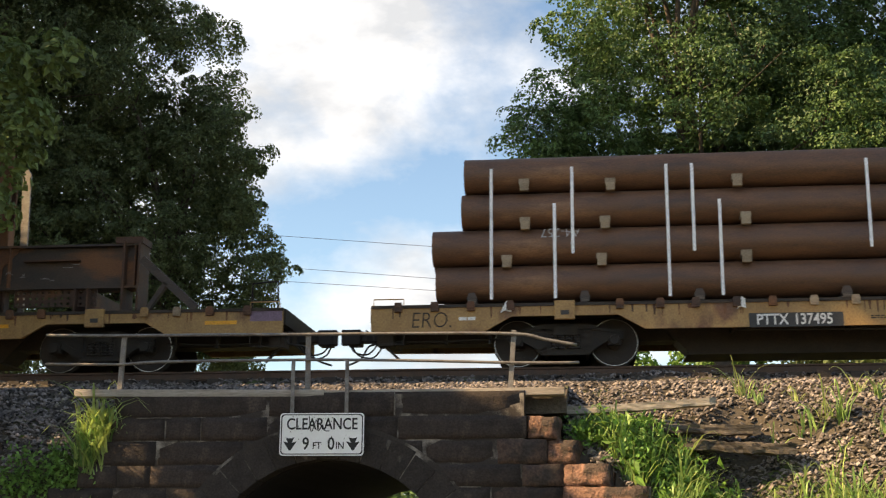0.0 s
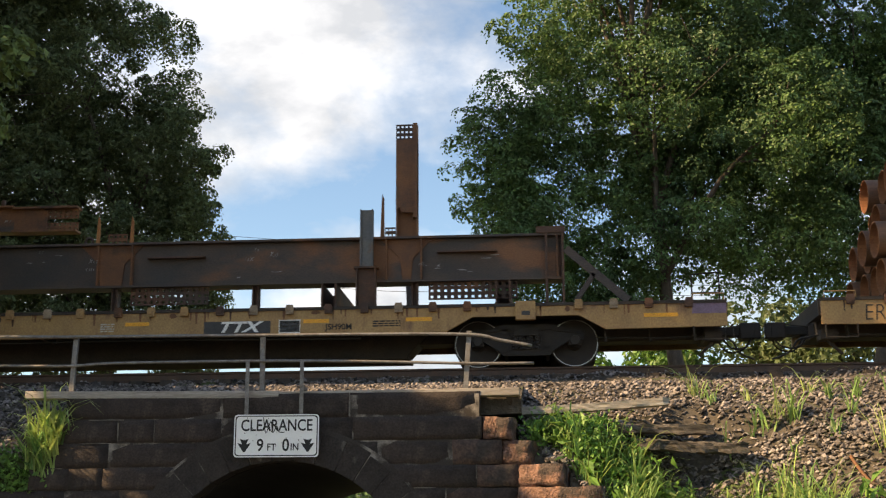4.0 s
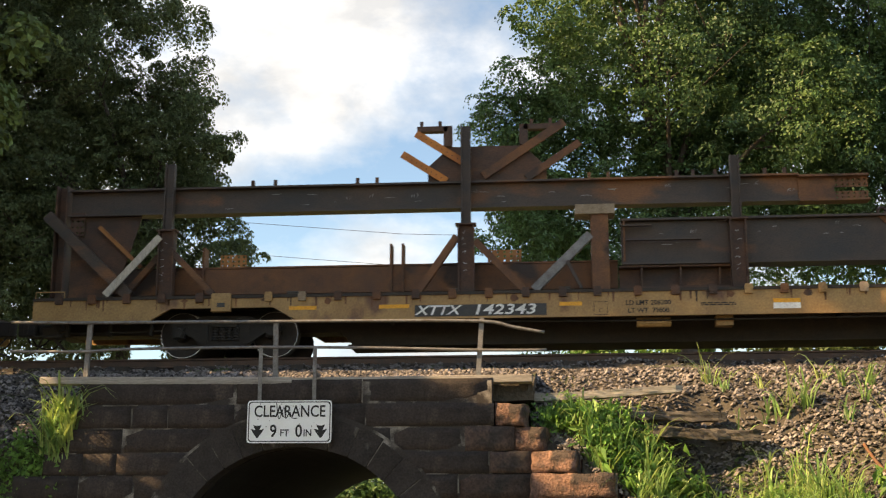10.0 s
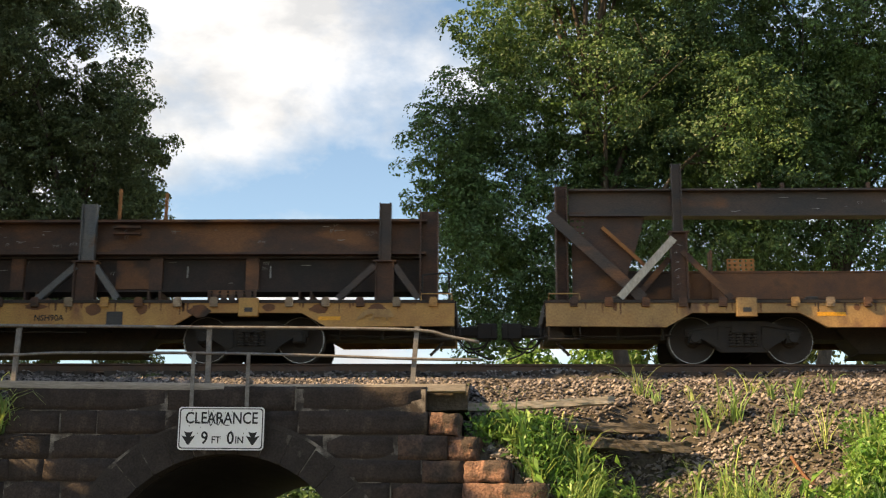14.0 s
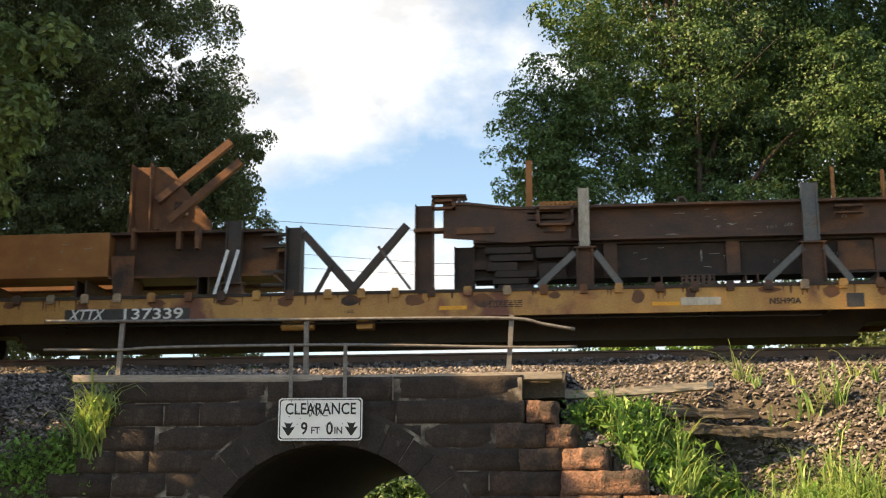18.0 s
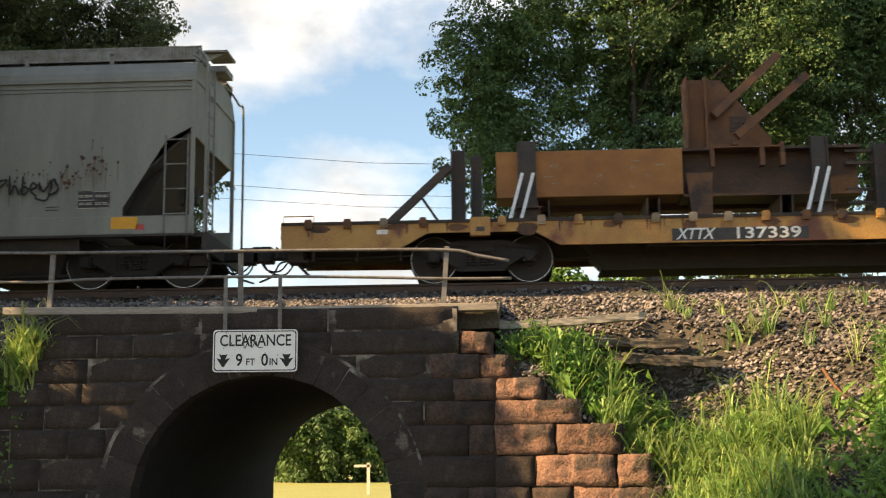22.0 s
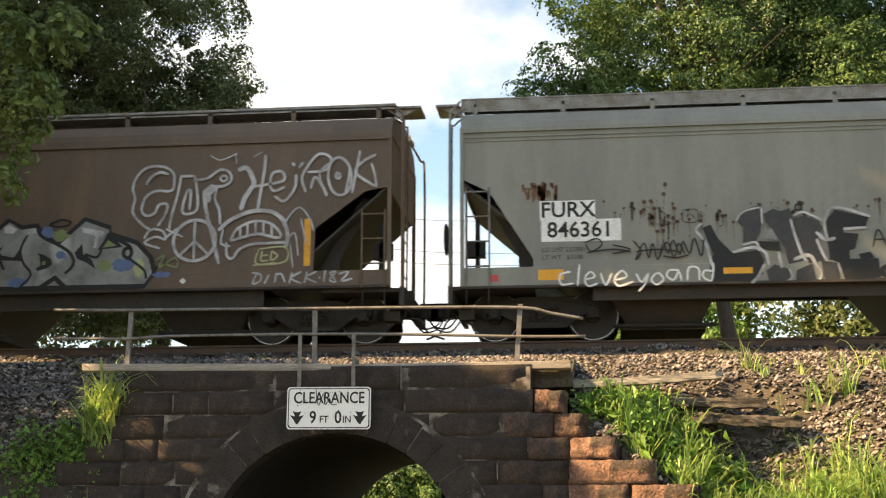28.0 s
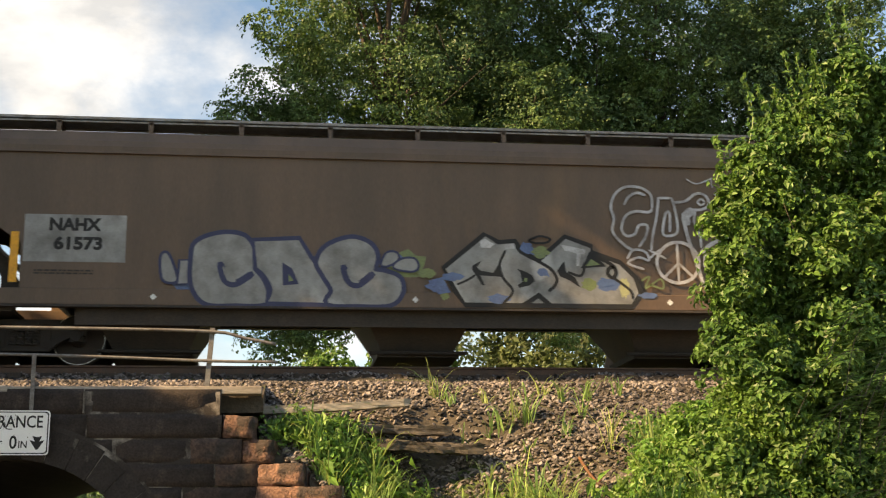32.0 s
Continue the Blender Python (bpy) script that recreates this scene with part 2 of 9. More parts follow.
M = {
    "rust_dark": material("rust_dark", (0.046, 0.030, 0.024), (0.120, 0.056, 0.033), 0.72, 0.12, 2.0, 45, 0.35, (0.200, 0.086, 0.036), 0.58, stretch=(0.6, 1, 1.2), lo=0.34, hi=0.70),
    "rust_grey": material("rust_grey", (0.040, 0.035, 0.033), (0.094, 0.060, 0.044), 0.62, 0.2, 1.7, 50, 0.3, (0.190, 0.080, 0.034), 0.585, stretch=(0.55, 1, 1.1), lo=0.34, hi=0.70),
    "rust_brown": material("rust_brown", (0.098, 0.046, 0.028), (0.205, 0.088, 0.038), 0.8, 0.05, 2.2, 55, 0.35, (0.050, 0.032, 0.025), 0.57, lo=0.34, hi=0.68),
    "rust_orange": material("rust_orange", (0.35, 0.145, 0.045), (0.25, 0.098, 0.036), 0.8, 0.0, 1.5, 60, 0.2, (0.13, 0.058, 0.030), 0.60, stretch=(0.8, 1, 1.1), grain=0.14),
    "pipe_rust": material("pipe_rust", (0.080, 0.044, 0.031), (0.190, 0.086, 0.042), 0.55, 0.15, 2.2, 60, 0.25, (0.27, 0.135, 0.068), 0.60, stretch=(0.35, 1, 1.6), lo=0.34, hi=0.70),
    "pipe_inside_lit": material("pipe_inside_lit", (0.30, 0.12, 0.05), (0.22, 0.09, 0.04), 0.85, 0, 3, 60, 0.15),
    "yellow": material("yellow", (0.38, 0.225, 0.085), (0.29, 0.165, 0.066), 0.6, 0.0, 2.6, 40, 0.08, (0.15, 0.072, 0.04), 0.60, stretch=(1, 1, 0.6)),
    "yellow_rusty": material("yellow_rusty", (0.46, 0.25, 0.07), (0.36, 0.17, 0.055), 0.6, 0.0, 1.7, 40, 0.1, (0.16, 0.055, 0.032), 0.58, stretch=(1.3, 1, 0.8)),
    "stripe": material("stripe", (0.80, 0.36, 0.02), (0.70, 0.31, 0.03), 0.5, 0, 5, 60, 0.03),
    "black_paint": material("black_paint", (0.028, 0.028, 0.030), (0.045, 0.042, 0.040), 0.6, 0, 5, 60, 0.05),
    "under": material("under", (0.032, 0.026, 0.022), (0.054, 0.040, 0.031), 0.85, 0.05, 3, 40, 0.25),
    "rust_sunlit": material("rust_sunlit", (0.58, 0.200, 0.036), (0.38, 0.125, 0.034), 0.7, 0.0, 1.5, 60, 0.2, (0.20, 0.080, 0.034), 0.66, grain=0.10),
    "iron": material("iron", (0.019, 0.017, 0.016), (0.034, 0.027, 0.022), 0.85, 0.05, 5, 50, 0.25),
    "wheel": material("wheel", (0.028, 0.024, 0.022), (0.044, 0.034, 0.029), 0.8, 0.1, 6, 60, 0.15),
    "bright_steel": material("bright_steel", (0.46, 0.45, 0.44), (0.28, 0.26, 0.24), 0.35, 0.9, 9, 90, 0.02),
    "white_paint": material("white_paint", (0.78, 0.78, 0.76), (0.66, 0.65, 0.62), 0.5, 0, 4, 60, 0.04),
    "white_wood": material("white_wood", (0.50, 0.46, 0.39), (0.38, 0.33, 0.27), 0.75, 0, 6, 60, 0.15, stretch=(1, 1, 0.2)),
    "strap": material("strap", (0.80, 0.80, 0.80), (0.70, 0.70, 0.71), 0.6, 0, 9, 80, 0.02),
    "block_wood": material("block_wood", (0.33, 0.25, 0.17), (0.24, 0.17, 0.11), 0.8, 0, 9, 80, 0.15, per_object=0.3),
    "hopper_grey": material("hopper_grey", (0.232, 0.230, 0.196), (0.186, 0.182, 0.157), 0.5, 0, 0.9, 30, 0.05, (0.160, 0.134, 0.106), 0.66, stretch=(1.6, 1, 0.35), grain=0.07),
    "hopper_brown": material("hopper_brown", (0.138, 0.087, 0.056), (0.100, 0.068, 0.047), 0.55, 0, 0.9, 30, 0.05, (0.155, 0.095, 0.056), 0.64, stretch=(1.4, 1, 0.3), grain=0.10),
    # shade under the hoppers and in their ends put into colour; also thin tags
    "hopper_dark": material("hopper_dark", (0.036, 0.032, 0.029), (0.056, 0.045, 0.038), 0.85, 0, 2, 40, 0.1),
    "walkway": material("walkway", (0.30, 0.29, 0.27), (0.20, 0.17, 0.14), 0.6, 0.4, 4, 70, 0.1),
    "stone": material("stone", (0.041, 0.029, 0.024), (0.024, 0.018, 0.016), 0.94, 0, 3.2, 34, 0.9, (0.072, 0.053, 0.044), 0.62, per_object=0.22, bump_dist=0.03, grain=0.42),
    # the wall's stone again: sun on its east end put into the colour
    "stone_red_lit": material("stone_red_lit", (0.205, 0.112, 0.082), (0.105, 0.062, 0.048), 0.94, 0, 6.5, 30, 1.0, (0.055, 0.040, 0.034), 0.53, per_object=0.25, bump_dist=0.07, grain=0.40),
    "stone_brown_half_lit": material("stone_brown_half_lit", (0.070, 0.043, 0.034), (0.040, 0.027, 0.022), 0.94, 0, 3.4, 30, 0.9, (0.030, 0.024, 0.021), 0.58, per_object=0.22, bump_dist=0.03, grain=0.42),
    "stone_moss": material("stone_moss", (0.046, 0.033, 0.027), (0.050, 0.044, 0.024), 0.94, 0, 3.0, 30, 0.7, (0.085, 0.095, 0.030), 0.64, per_object=0.2, bump_dist=0.03, grain=0.4),
    "stone_arch": material("stone_arch", (0.036, 0.028, 0.024), (0.024, 0.019, 0.017), 0.94, 0, 6.0, 34, 0.9, (0.120, 0.105, 0.092), 0.64, per_object=0.2, bump_dist=0.03, grain=0.42),
    "mortar": material("mortar", (0.26, 0.23, 0.20), (0.036, 0.029, 0.025), 0.95, 0, 1.8, 60, 0.4, lo=0.36, hi=0.50),
    "pointing": material("pointing", (0.17, 0.150, 0.130), (0.060, 0.050, 0.042), 0.95, 0, 5, 60, 0.4, lo=0.36, hi=0.60),
    # far darker than the wall: the tunnel's shade is put into this colour
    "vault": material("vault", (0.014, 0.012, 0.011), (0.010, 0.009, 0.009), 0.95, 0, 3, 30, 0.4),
    "plank": material("plank", (0.34, 0.31, 0.275), (0.23, 0.20, 0.17), 0.85, 0, 5, 60, 0.35, stretch=(0.18, 2.5, 2.5), per_object=0.12),
    "tie": material("tie", (0.130, 0.112, 0.094), (0.034, 0.028, 0.024), 0.9, 0, 7, 60, 1.0, stretch=(0.2, 2.5, 2.5), per_object=0.25),
    "rail": material("rail", (0.085, 0.055, 0.042), (0.12, 0.070, 0.048), 0.7, 0.3, 5, 60, 0.2),
    "rail_top": material("rail_top", (0.45, 0.44, 0.43), (0.35, 0.34, 0.33), 0.3, 1.0, 5, 60, 0.05),
    "galv": material("galv", (0.225, 0.218, 0.210), (0.15, 0.135, 0.125), 0.6, 0.5, 7, 60, 0.15),
    "sign_white": material("sign_white", (0.86, 0.86, 0.85), (0.82, 0.82, 0.80), 0.45, 0, 5, 50, 0.02, grain=0.04),
    "ink": material("ink", (0.012, 0.012, 0.013), (0.020, 0.020, 0.020), 0.75, 0, 8, 60, 0.02, grain=0.1),
    "bark": material("bark", (0.060, 0.047, 0.038), (0.095, 0.075, 0.060), 0.95, 0, 5, 30, 0.7, stretch=(2, 2, 0.4)),
    "leaf_dark": material("leaf_dark", (0.092, 0.132, 0.060), (0.118, 0.156, 0.064), 0.6, 0, 0.5, 6, 0, island=0.35, translucent=0.42),
    "leaf_mid": material("leaf_mid", (0.060, 0.124, 0.054), (0.112, 0.200, 0.056), 0.55, 0, 0.30, 6, 0, island=0.35, translucent=0.32, lo=0.34, hi=0.66),
    "leaf_light": material("leaf_light", (0.072, 0.165, 0.042), (0.125, 0.235, 0.050), 0.5, 0, 0.8, 6, 0, island=0.45, translucent=0.40),
    "leaf_olive": material("leaf_olive", (0.088, 0.140, 0.040), (0.120, 0.165, 0.048), 0.6, 0, 0.8, 6, 0, island=0.4, translucent=0.38),
    "grass": material("grass", (0.155, 0.305, 0.095), (0.290, 0.420, 0.150), 0.45, 0, 0.9, 6, 0, island=0.5, translucent=0.5),
    "grass_pale": material("grass_pale", (0.31, 0.43, 0.13), (0.40, 0.48, 0.19), 0.45, 0, 0.9, 6, 0, island=0.4, translucent=0.45),
    "weed": material("weed", (0.120, 0.270, 0.068), (0.210, 0.360, 0.085), 0.45, 0, 1.2, 6, 0, island=0.45, translucent=0.45),
    "ballast": material("ballast", (0.172, 0.150, 0.142), (0.070, 0.061, 0.058), 0.88, 0, 0.8, 30, 0.3, island=0.95),
    "soil": material("soil", (0.080, 0.066, 0.050), (0.050, 0.042, 0.033), 0.95, 0, 1.2, 22, 0.8, (0.060, 0.085, 0.026), 0.54, bump_dist=0.06),
    "road": material("road", (0.060, 0.058, 0.056), (0.045, 0.044, 0.043), 0.9, 0, 2, 90, 0.3),
    "meadow": material("meadow", (0.30, 0.30, 0.10), (0.25, 0.28, 0.085), 0.8, 0, 0.6, 8, 0.2),
    "sleeper": material("sleeper", (0.040, 0.032, 0.027), (0.060, 0.046, 0.037), 0.9, 0, 5, 60, 0.5, stretch=(2.5, 0.2, 2.5)),
    "concrete": material("concrete", (0.42, 0.40, 0.37), (0.33, 0.31, 0.28), 0.85, 0, 3, 50, 0.2),
    "silver": material("silver", (0.31, 0.31, 0.30), (0.14, 0.135, 0.125), 0.5, 0.1, 1.8, 40, 0.03, (0.40, 0.40, 0.39), 0.60, lo=0.34, hi=0.68, grain=0.08),
    "blue_ink": material("blue_ink", (0.018, 0.024, 0.075), (0.030, 0.035, 0.09), 0.5, 0, 4, 60, 0.02),
    "spray_white": material("spray_white", (0.52, 0.52, 0.53), (0.24, 0.22, 0.21), 0.6, 0, 2.5, 50, 0.02, lo=0.40, hi=0.66),
    "spray_green": material("spray_green", (0.20, 0.24, 0.09), (0.15, 0.19, 0.09), 0.6, 0, 3, 50, 0.02),
    "spray_blue": material("spray_blue", (0.10, 0.16, 0.30), (0.08, 0.12, 0.24), 0.6, 0, 3, 50, 0.02),
    "drip": material("drip", (0.035, 0.026, 0.022), (0.10, 0.045, 0.025), 0.8, 0, 9, 60, 0.02),
    "rust_run": material("rust_run", (0.19, 0.155, 0.115), (0.13, 0.10, 0.07), 0.7, 0, 6, 60, 0.02),
    "spray_yellow": material("spray_yellow", (0.42, 0.42, 0.22), (0.34, 0.34, 0.18), 0.6, 0, 3, 50, 0.02),
    "rust_black": material("rust_black", (0.022, 0.018, 0.016), (0.048, 0.030, 0.024), 0.85, 0.0, 2.6, 50, 0.3, (0.085, 0.042, 0.027), 0.62),
    "chalk": material("chalk", (0.36, 0.35, 0.33), (0.12, 0.11, 0.10), 0.8, 0, 8, 60, 0.02),
    "red_lens": material("red_lens", (0.55, 0.03, 0.03), (0.42, 0.03, 0.03), 0.3, 0, 9, 60, 0),
    "purple_panel": material("purple_panel", (0.20, 0.13, 0.20), (0.16, 0.11, 0.15), 0.6, 0, 4, 40, 0.05),
}


# ---- building blocks ----
def thing(name, base, label, category, group=""):
    """An Empty at the base of a thing; its parts are built in world metres and hung under it."""
    ob = new(name)
    ob.location = base
    ob.empty_display_size = 0.2
    return tagged(ob, label, category, group)


def origin_of(ob):
    p = Vector((0, 0, 0))
    while ob:
        p += ob.location
        ob = ob.parent
    return p


def part(name, bm, mat, parent=None, label="", smooth=False, at=None, bevel=0.0):
    """Links a bmesh, given in world metres, as one mesh object under a thing or a part."""
    if bevel:
        bmesh.ops.bevel(bm, geom=bm.edges[:], offset=bevel, segments=1, affect="EDGES", profile=0.5)
    home = Vector(at) if at else (origin_of(parent) if parent else Vector((0, 0, 0)))
    bmesh.ops.translate(bm, verts=bm.verts, vec=-home)
    bmesh.ops.recalc_face_normals(bm, faces=bm.faces)
    me = bpy.data.meshes.new(name)
    bm.to_mesh(me)
    bm.free()
    me.materials.append(M[mat])
    if smooth:
        me.shade_smooth()
    ob = new(name, me)
    if parent:
        ob.parent = parent
        ob.location = home - origin_of(parent)
    else:
        ob.location = home
    return tagged(ob, label)


def raw(name, verts, faces, mat, parent=None, label="", smooth=False):
    """Links numpy vertices and faces as one mesh object at the world's origin."""
    me = bpy.data.meshes.new(name)
    me.from_pydata(np.asarray(verts).tolist(), [], np.asarray(faces).tolist() if isinstance(faces, np.ndarray) else faces)
    me.materials.append(M[mat])
    if smooth:
        me.shade_smooth()
    ob = new(name, me)
    if parent:
        ob.parent = parent
        ob.location = -origin_of(parent)
    return tagged(ob, label)


def box(bm, x0, x1, y0, y1, z0, z1):
    v = [bm.verts.new(p) for p in ((x0, y0, z0), (x1, y0, z0), (x1, y1, z0), (x0, y1, z0), (x0, y0, z1), (x1, y0, z1), (x1, y1, z1), (x0, y1, z1))]
    for f in ((0, 3, 2, 1), (4, 5, 6, 7), (0, 1, 5, 4), (1, 2, 6, 5), (2, 3, 7, 6), (3, 0, 4, 7)):
        bm.faces.new([v[i] for i in f])
    return bm


def B():
    return bmesh.new()


def beam(bm, p, q, w, h, up=(0, 1, 0)):
    """A straight bar from p to q, w across up x way and h along up."""
    p, q = Vector(p), Vector(q)
    d = (q - p).normalized()
    s = d.cross(Vector(up)).normalized() * (w / 2)
    u = s.cross(d).normalized() * (h / 2)
    v = [bm.verts.new(a + e) for a in (p, q) for e in (-s - u, s - u, s + u, -s + u)]
    for f in ((0, 1, 2, 3), (7, 6, 5, 4), (0, 4, 5, 1), (1, 5, 6, 2), (2, 6, 7, 3), (3, 7, 4, 0)):
        bm.faces.new([v[i] for i in f])
    return bm


def tube(bm, pts, radii, n=10, cap=True):
    """A tube along points; radii a number or one for each point."""
    pts = [Vector(p) for p in pts]
    radii = [radii] * len(pts) if isinstance(radii, (int, float)) else radii
    rings = []
    ref = None
    for i, p in enumerate(pts):
        d = (pts[min(i + 1, len(pts) - 1)] - pts[max(i - 1, 0)]).normalized()
        if ref is None:
            ref = Vector((0, 0, 1)) if abs(d.z) < 0.9 else Vector((1, 0, 0))
        a = (ref - d * ref.dot(d)).normalized()
        ref = a
        b = d.cross(a)
        rings.append([bm.verts.new(p + (a * math.cos(k) + b * math.sin(k)) * radii[i]) for k in (2 * math.pi * j / n for j in range(n))])
    for r, s in zip(rings, rings[1:]):
        for j in range(n):
            bm.faces.new((r[j], r[(j + 1) % n], s[(j + 1) % n], s[j]))
    if cap:
        bm.faces.new(rings[0][::-1])
        bm.faces.new(rings[-1])
    return bm


def slab(bm, pts, y0, y1):
    """A polygon in the xz plane, given thickness along y."""
    a = [bm.verts.new((x, y0, z)) for x, z in pts]
    b = [bm.verts.new((x, y1, z)) for x, z in pts]
    bm.faces.new(a)
    bm.faces.new(b[::-1])
    for i in range(len(pts)):
        j = (i + 1) % len(pts)
        bm.faces.new((a[i], b[i], b[j], a[j]))
    return bm


def prism(bm, a, b):
    """Joins two equal rings of points into a closed bar."""
    a, b = [bm.verts.new(p) for p in a], [bm.verts.new(p) for p in b]
    bm.faces.new(a)
    bm.faces.new(b[::-1])
    for i in range(len(a)):
        j = (i + 1) % len(a)
        bm.faces.new((a[i], b[i], b[j], a[j]))
    return bm


def ibeam(bm, x0, x1, y0, y1, z0, z1, tf=0.03, tw=0.02):
    """An I-section along x: flanges y0..y1 wide, a web between."""
    p, q = (y0 + y1 - tw) / 2, (y0 + y1 + tw) / 2
    ring = [(y0, z0), (y1, z0), (y1, z0 + tf), (q, z0 + tf), (q, z1 - tf), (y1, z1 - tf), (y1, z1), (y0, z1), (y0, z1 - tf), (p, z1 - tf), (p, z0 + tf), (y0, z0 + tf)]
    return prism(bm, [(x0, y, z) for y, z in ring], [(x1, y, z) for y, z in ring])


def hpost(bm, x0, x1, y0, y1, z0, z1, t=0.025):
    """An upright H-section, its flanges facing along x."""
    p, q = (y0 + y1 - t) / 2, (y0 + y1 + t) / 2
    ring = [(x0, y0), (x0 + t, y0), (x0 + t, p), (x1 - t, p), (x1 - t, y0), (x1, y0), (x1, y1), (x1 - t, y1), (x1 - t, q), (x0 + t, q), (x0 + t, y1), (x0, y1)]
    return prism(bm, [(x, y, z0) for x, y in ring], [(x, y, z1) for x, y in ring])


def holed(bm, x0, x1, z0, z1, y0, y1, nx, nz, hole=0.028):
    """A plate with a grid of square bolt holes right through it."""
    px, pz = (x1 - x0) / nx, (z1 - z0) / nz
    for i in range(nx + 1):
        a = x0 if i == 0 else x0 + (i - 0.5) * px + hole / 2
        b = x1 if i == nx else x0 + (i + 0.5) * px - hole / 2
        box(bm, a, b, y0, y1, z0, z1)
    for i in range(nx):
        a, b = x0 + (i + 0.5) * px - hole / 2, x0 + (i + 0.5) * px + hole / 2
        for k in range(nz + 1):
            c = z0 if k == 0 else z0 + (k - 0.5) * pz + hole / 2
            d = z1 if k == nz else z0 + (k + 0.5) * pz - hole / 2
            box(bm, a, b, y0, y1, c, d)
    return bm


def lettering(name, body, x, y, z, size, mat, parent, label="", shear=0.0, bold=0.0, width=1.0, align="CENTER", tilt=0.0, stand=0.004):
    """Words in the built-in font, standing upright and facing the camera's side."""
    cu = bpy.data.curves.new(name, "FONT")
    cu.body, cu.size, cu.shear, cu.offset, cu.align_x, cu.align_y = body, size, shear, bold, align, "CENTER"
    cu.extrude = 0.001
    cu.resolution_u = 3
    tmp = bpy.data.objects.new(name, cu)
    me = bpy.data.meshes.new_from_object(tmp)
    bpy.data.objects.remove(tmp)
    bpy.data.curves.remove(cu)
    me.transform(Matrix.Translation((x, y - stand, z)) @ pose(0, 0, 0, 90, 0, 0) @ pose(0, 0, 0, 0, 0, tilt) @ Matrix.Diagonal((width, 1, 1, 1)))
    me.transform(Matrix.Translation(-origin_of(parent)))
    me.materials.clear()
    me.materials.append(M[mat])
    ob = new(name, me)
    ob.parent = parent
    return tagged(ob, label)


def spline(pts, steps=6, closed=False):
    """A smooth line through points."""
    p = [Vector(q) for q in pts]
    out = []
    n = len(p)
    for i in range(n if closed else n - 1):
        a, b, c, d = (p[(i + k) % n] if closed else p[min(max(i + k, 0), n - 1)] for k in (-1, 0, 1, 2))
        for s in range(steps):
            t = s / steps
            out.append(0.5 * (2 * b + (c - a) * t + (2 * a - 5 * b + 4 * c - d) * t * t + (3 * b - a - 3 * c + d) * t ** 3))
    if not closed:
        out.append(p[-1])
    return out


def ribbon(bm, pts, width, y, steps=6, smooth=True):
    """A painted stroke in the xz plane at depth y, with blunt round ends."""
    q = spline([(a, 0, b) for a, b in pts], steps) if smooth else [Vector((a, 0, b)) for a, b in pts]
    h = width / 2
    left, right = [], []
    for i, p in enumerate(q):
        d = (q[min(i + 1, len(q) - 1)] - q[max(i - 1, 0)]).normalized()
        s = Vector((-d.z, 0, d.x)) * h
        if i == 0 or i == len(q) - 1:
            s, p = s * 0.6, p + d * (-0.5 * h if i == 0 else 0.5 * h)
        left.append(bm.verts.new((p.x + s.x, y, p.z + s.z)))
        right.append(bm.verts.new((p.x - s.x, y, p.z - s.z)))
    for i in range(len(q) - 1):
        bm.faces.new((left[i], right[i], right[i + 1], left[i + 1]))
    return bm


def structure(ob, label=""):
    return tagged(ob, label, kind="structure")


# ---- the ground: road level, embankment and the far field ----
RAIL, TRACK, WALL = 4.72, 23.7, 18.3
EAST_KINK, SPLAY = -0.3, 0.30     # where the wall's east end turns towards the road
ARCH_X, ARCH_R, SPRING = -3.72, 1.90, 0.88


def wing(x, y):
    """True where the road runs, in the bridge and on the low ground before its wall."""
    if y <= WALL:
        return lie(x, y) < 0.06
    if y < 29.3:
        return -6.55 < x < -0.35
    return -6.3 - (y - 29.3) < x < -0.8 + (y - 29.3)


def lie(x, y):
    """The height of the ground: road level, bank, and earth that spills round the ends of the wall."""
    if WALL < y and wing(x, y):
        return 0.0
    n = noise.noise(Vector((x * 0.5, y * 0.5, 0))) * 0.16 + noise.noise(Vector((x * 1.9, y * 1.9, 3))) * 0.07
    z = float(np.interp(y, [13.2, 15.0, 17.0, 18.3, 19.5, 21.2, 22.3, 22.7, 24.7, 25.2, 27.5, 33.5], [0.05, 0.75, 1.85, 2.72, 3.50, 4.18, 4.33, 4.51, 4.51, 4.33, 4.18, 0.05]))
    if y < 21 and -14 < x < 8:
        # earth behind the stepped wall ends lies level with the steps
        cap = 3.02 - 0.70 * (x + 0.2) if -3.0 < x < 2.3 else (1.27 + 0.45 * (x - 2.3) if x >= 2.3 else (3.36 - 0.72 * (-7.0 - x) if x > -9.4 else 1.63 + 0.45 * (-9.4 - x)))
        z = min(z, cap + (1.5 if y > WALL else 0.5) * (y - WALL))
        inside = min(2.3 - x, x + 9.4)
        front = WALL - max(0.0, SPLAY * (x - EAST_KINK)) if x < 2.3 else WALL
        if y <= front + 0.1 and inside > 0:
            return max(0.0, z + n - 1.7 * inside)
    return max(0.0, z + n * min(1.0, abs(21.4 - y) * 0.5) * (1.0 if z > 0.1 else 0.2))


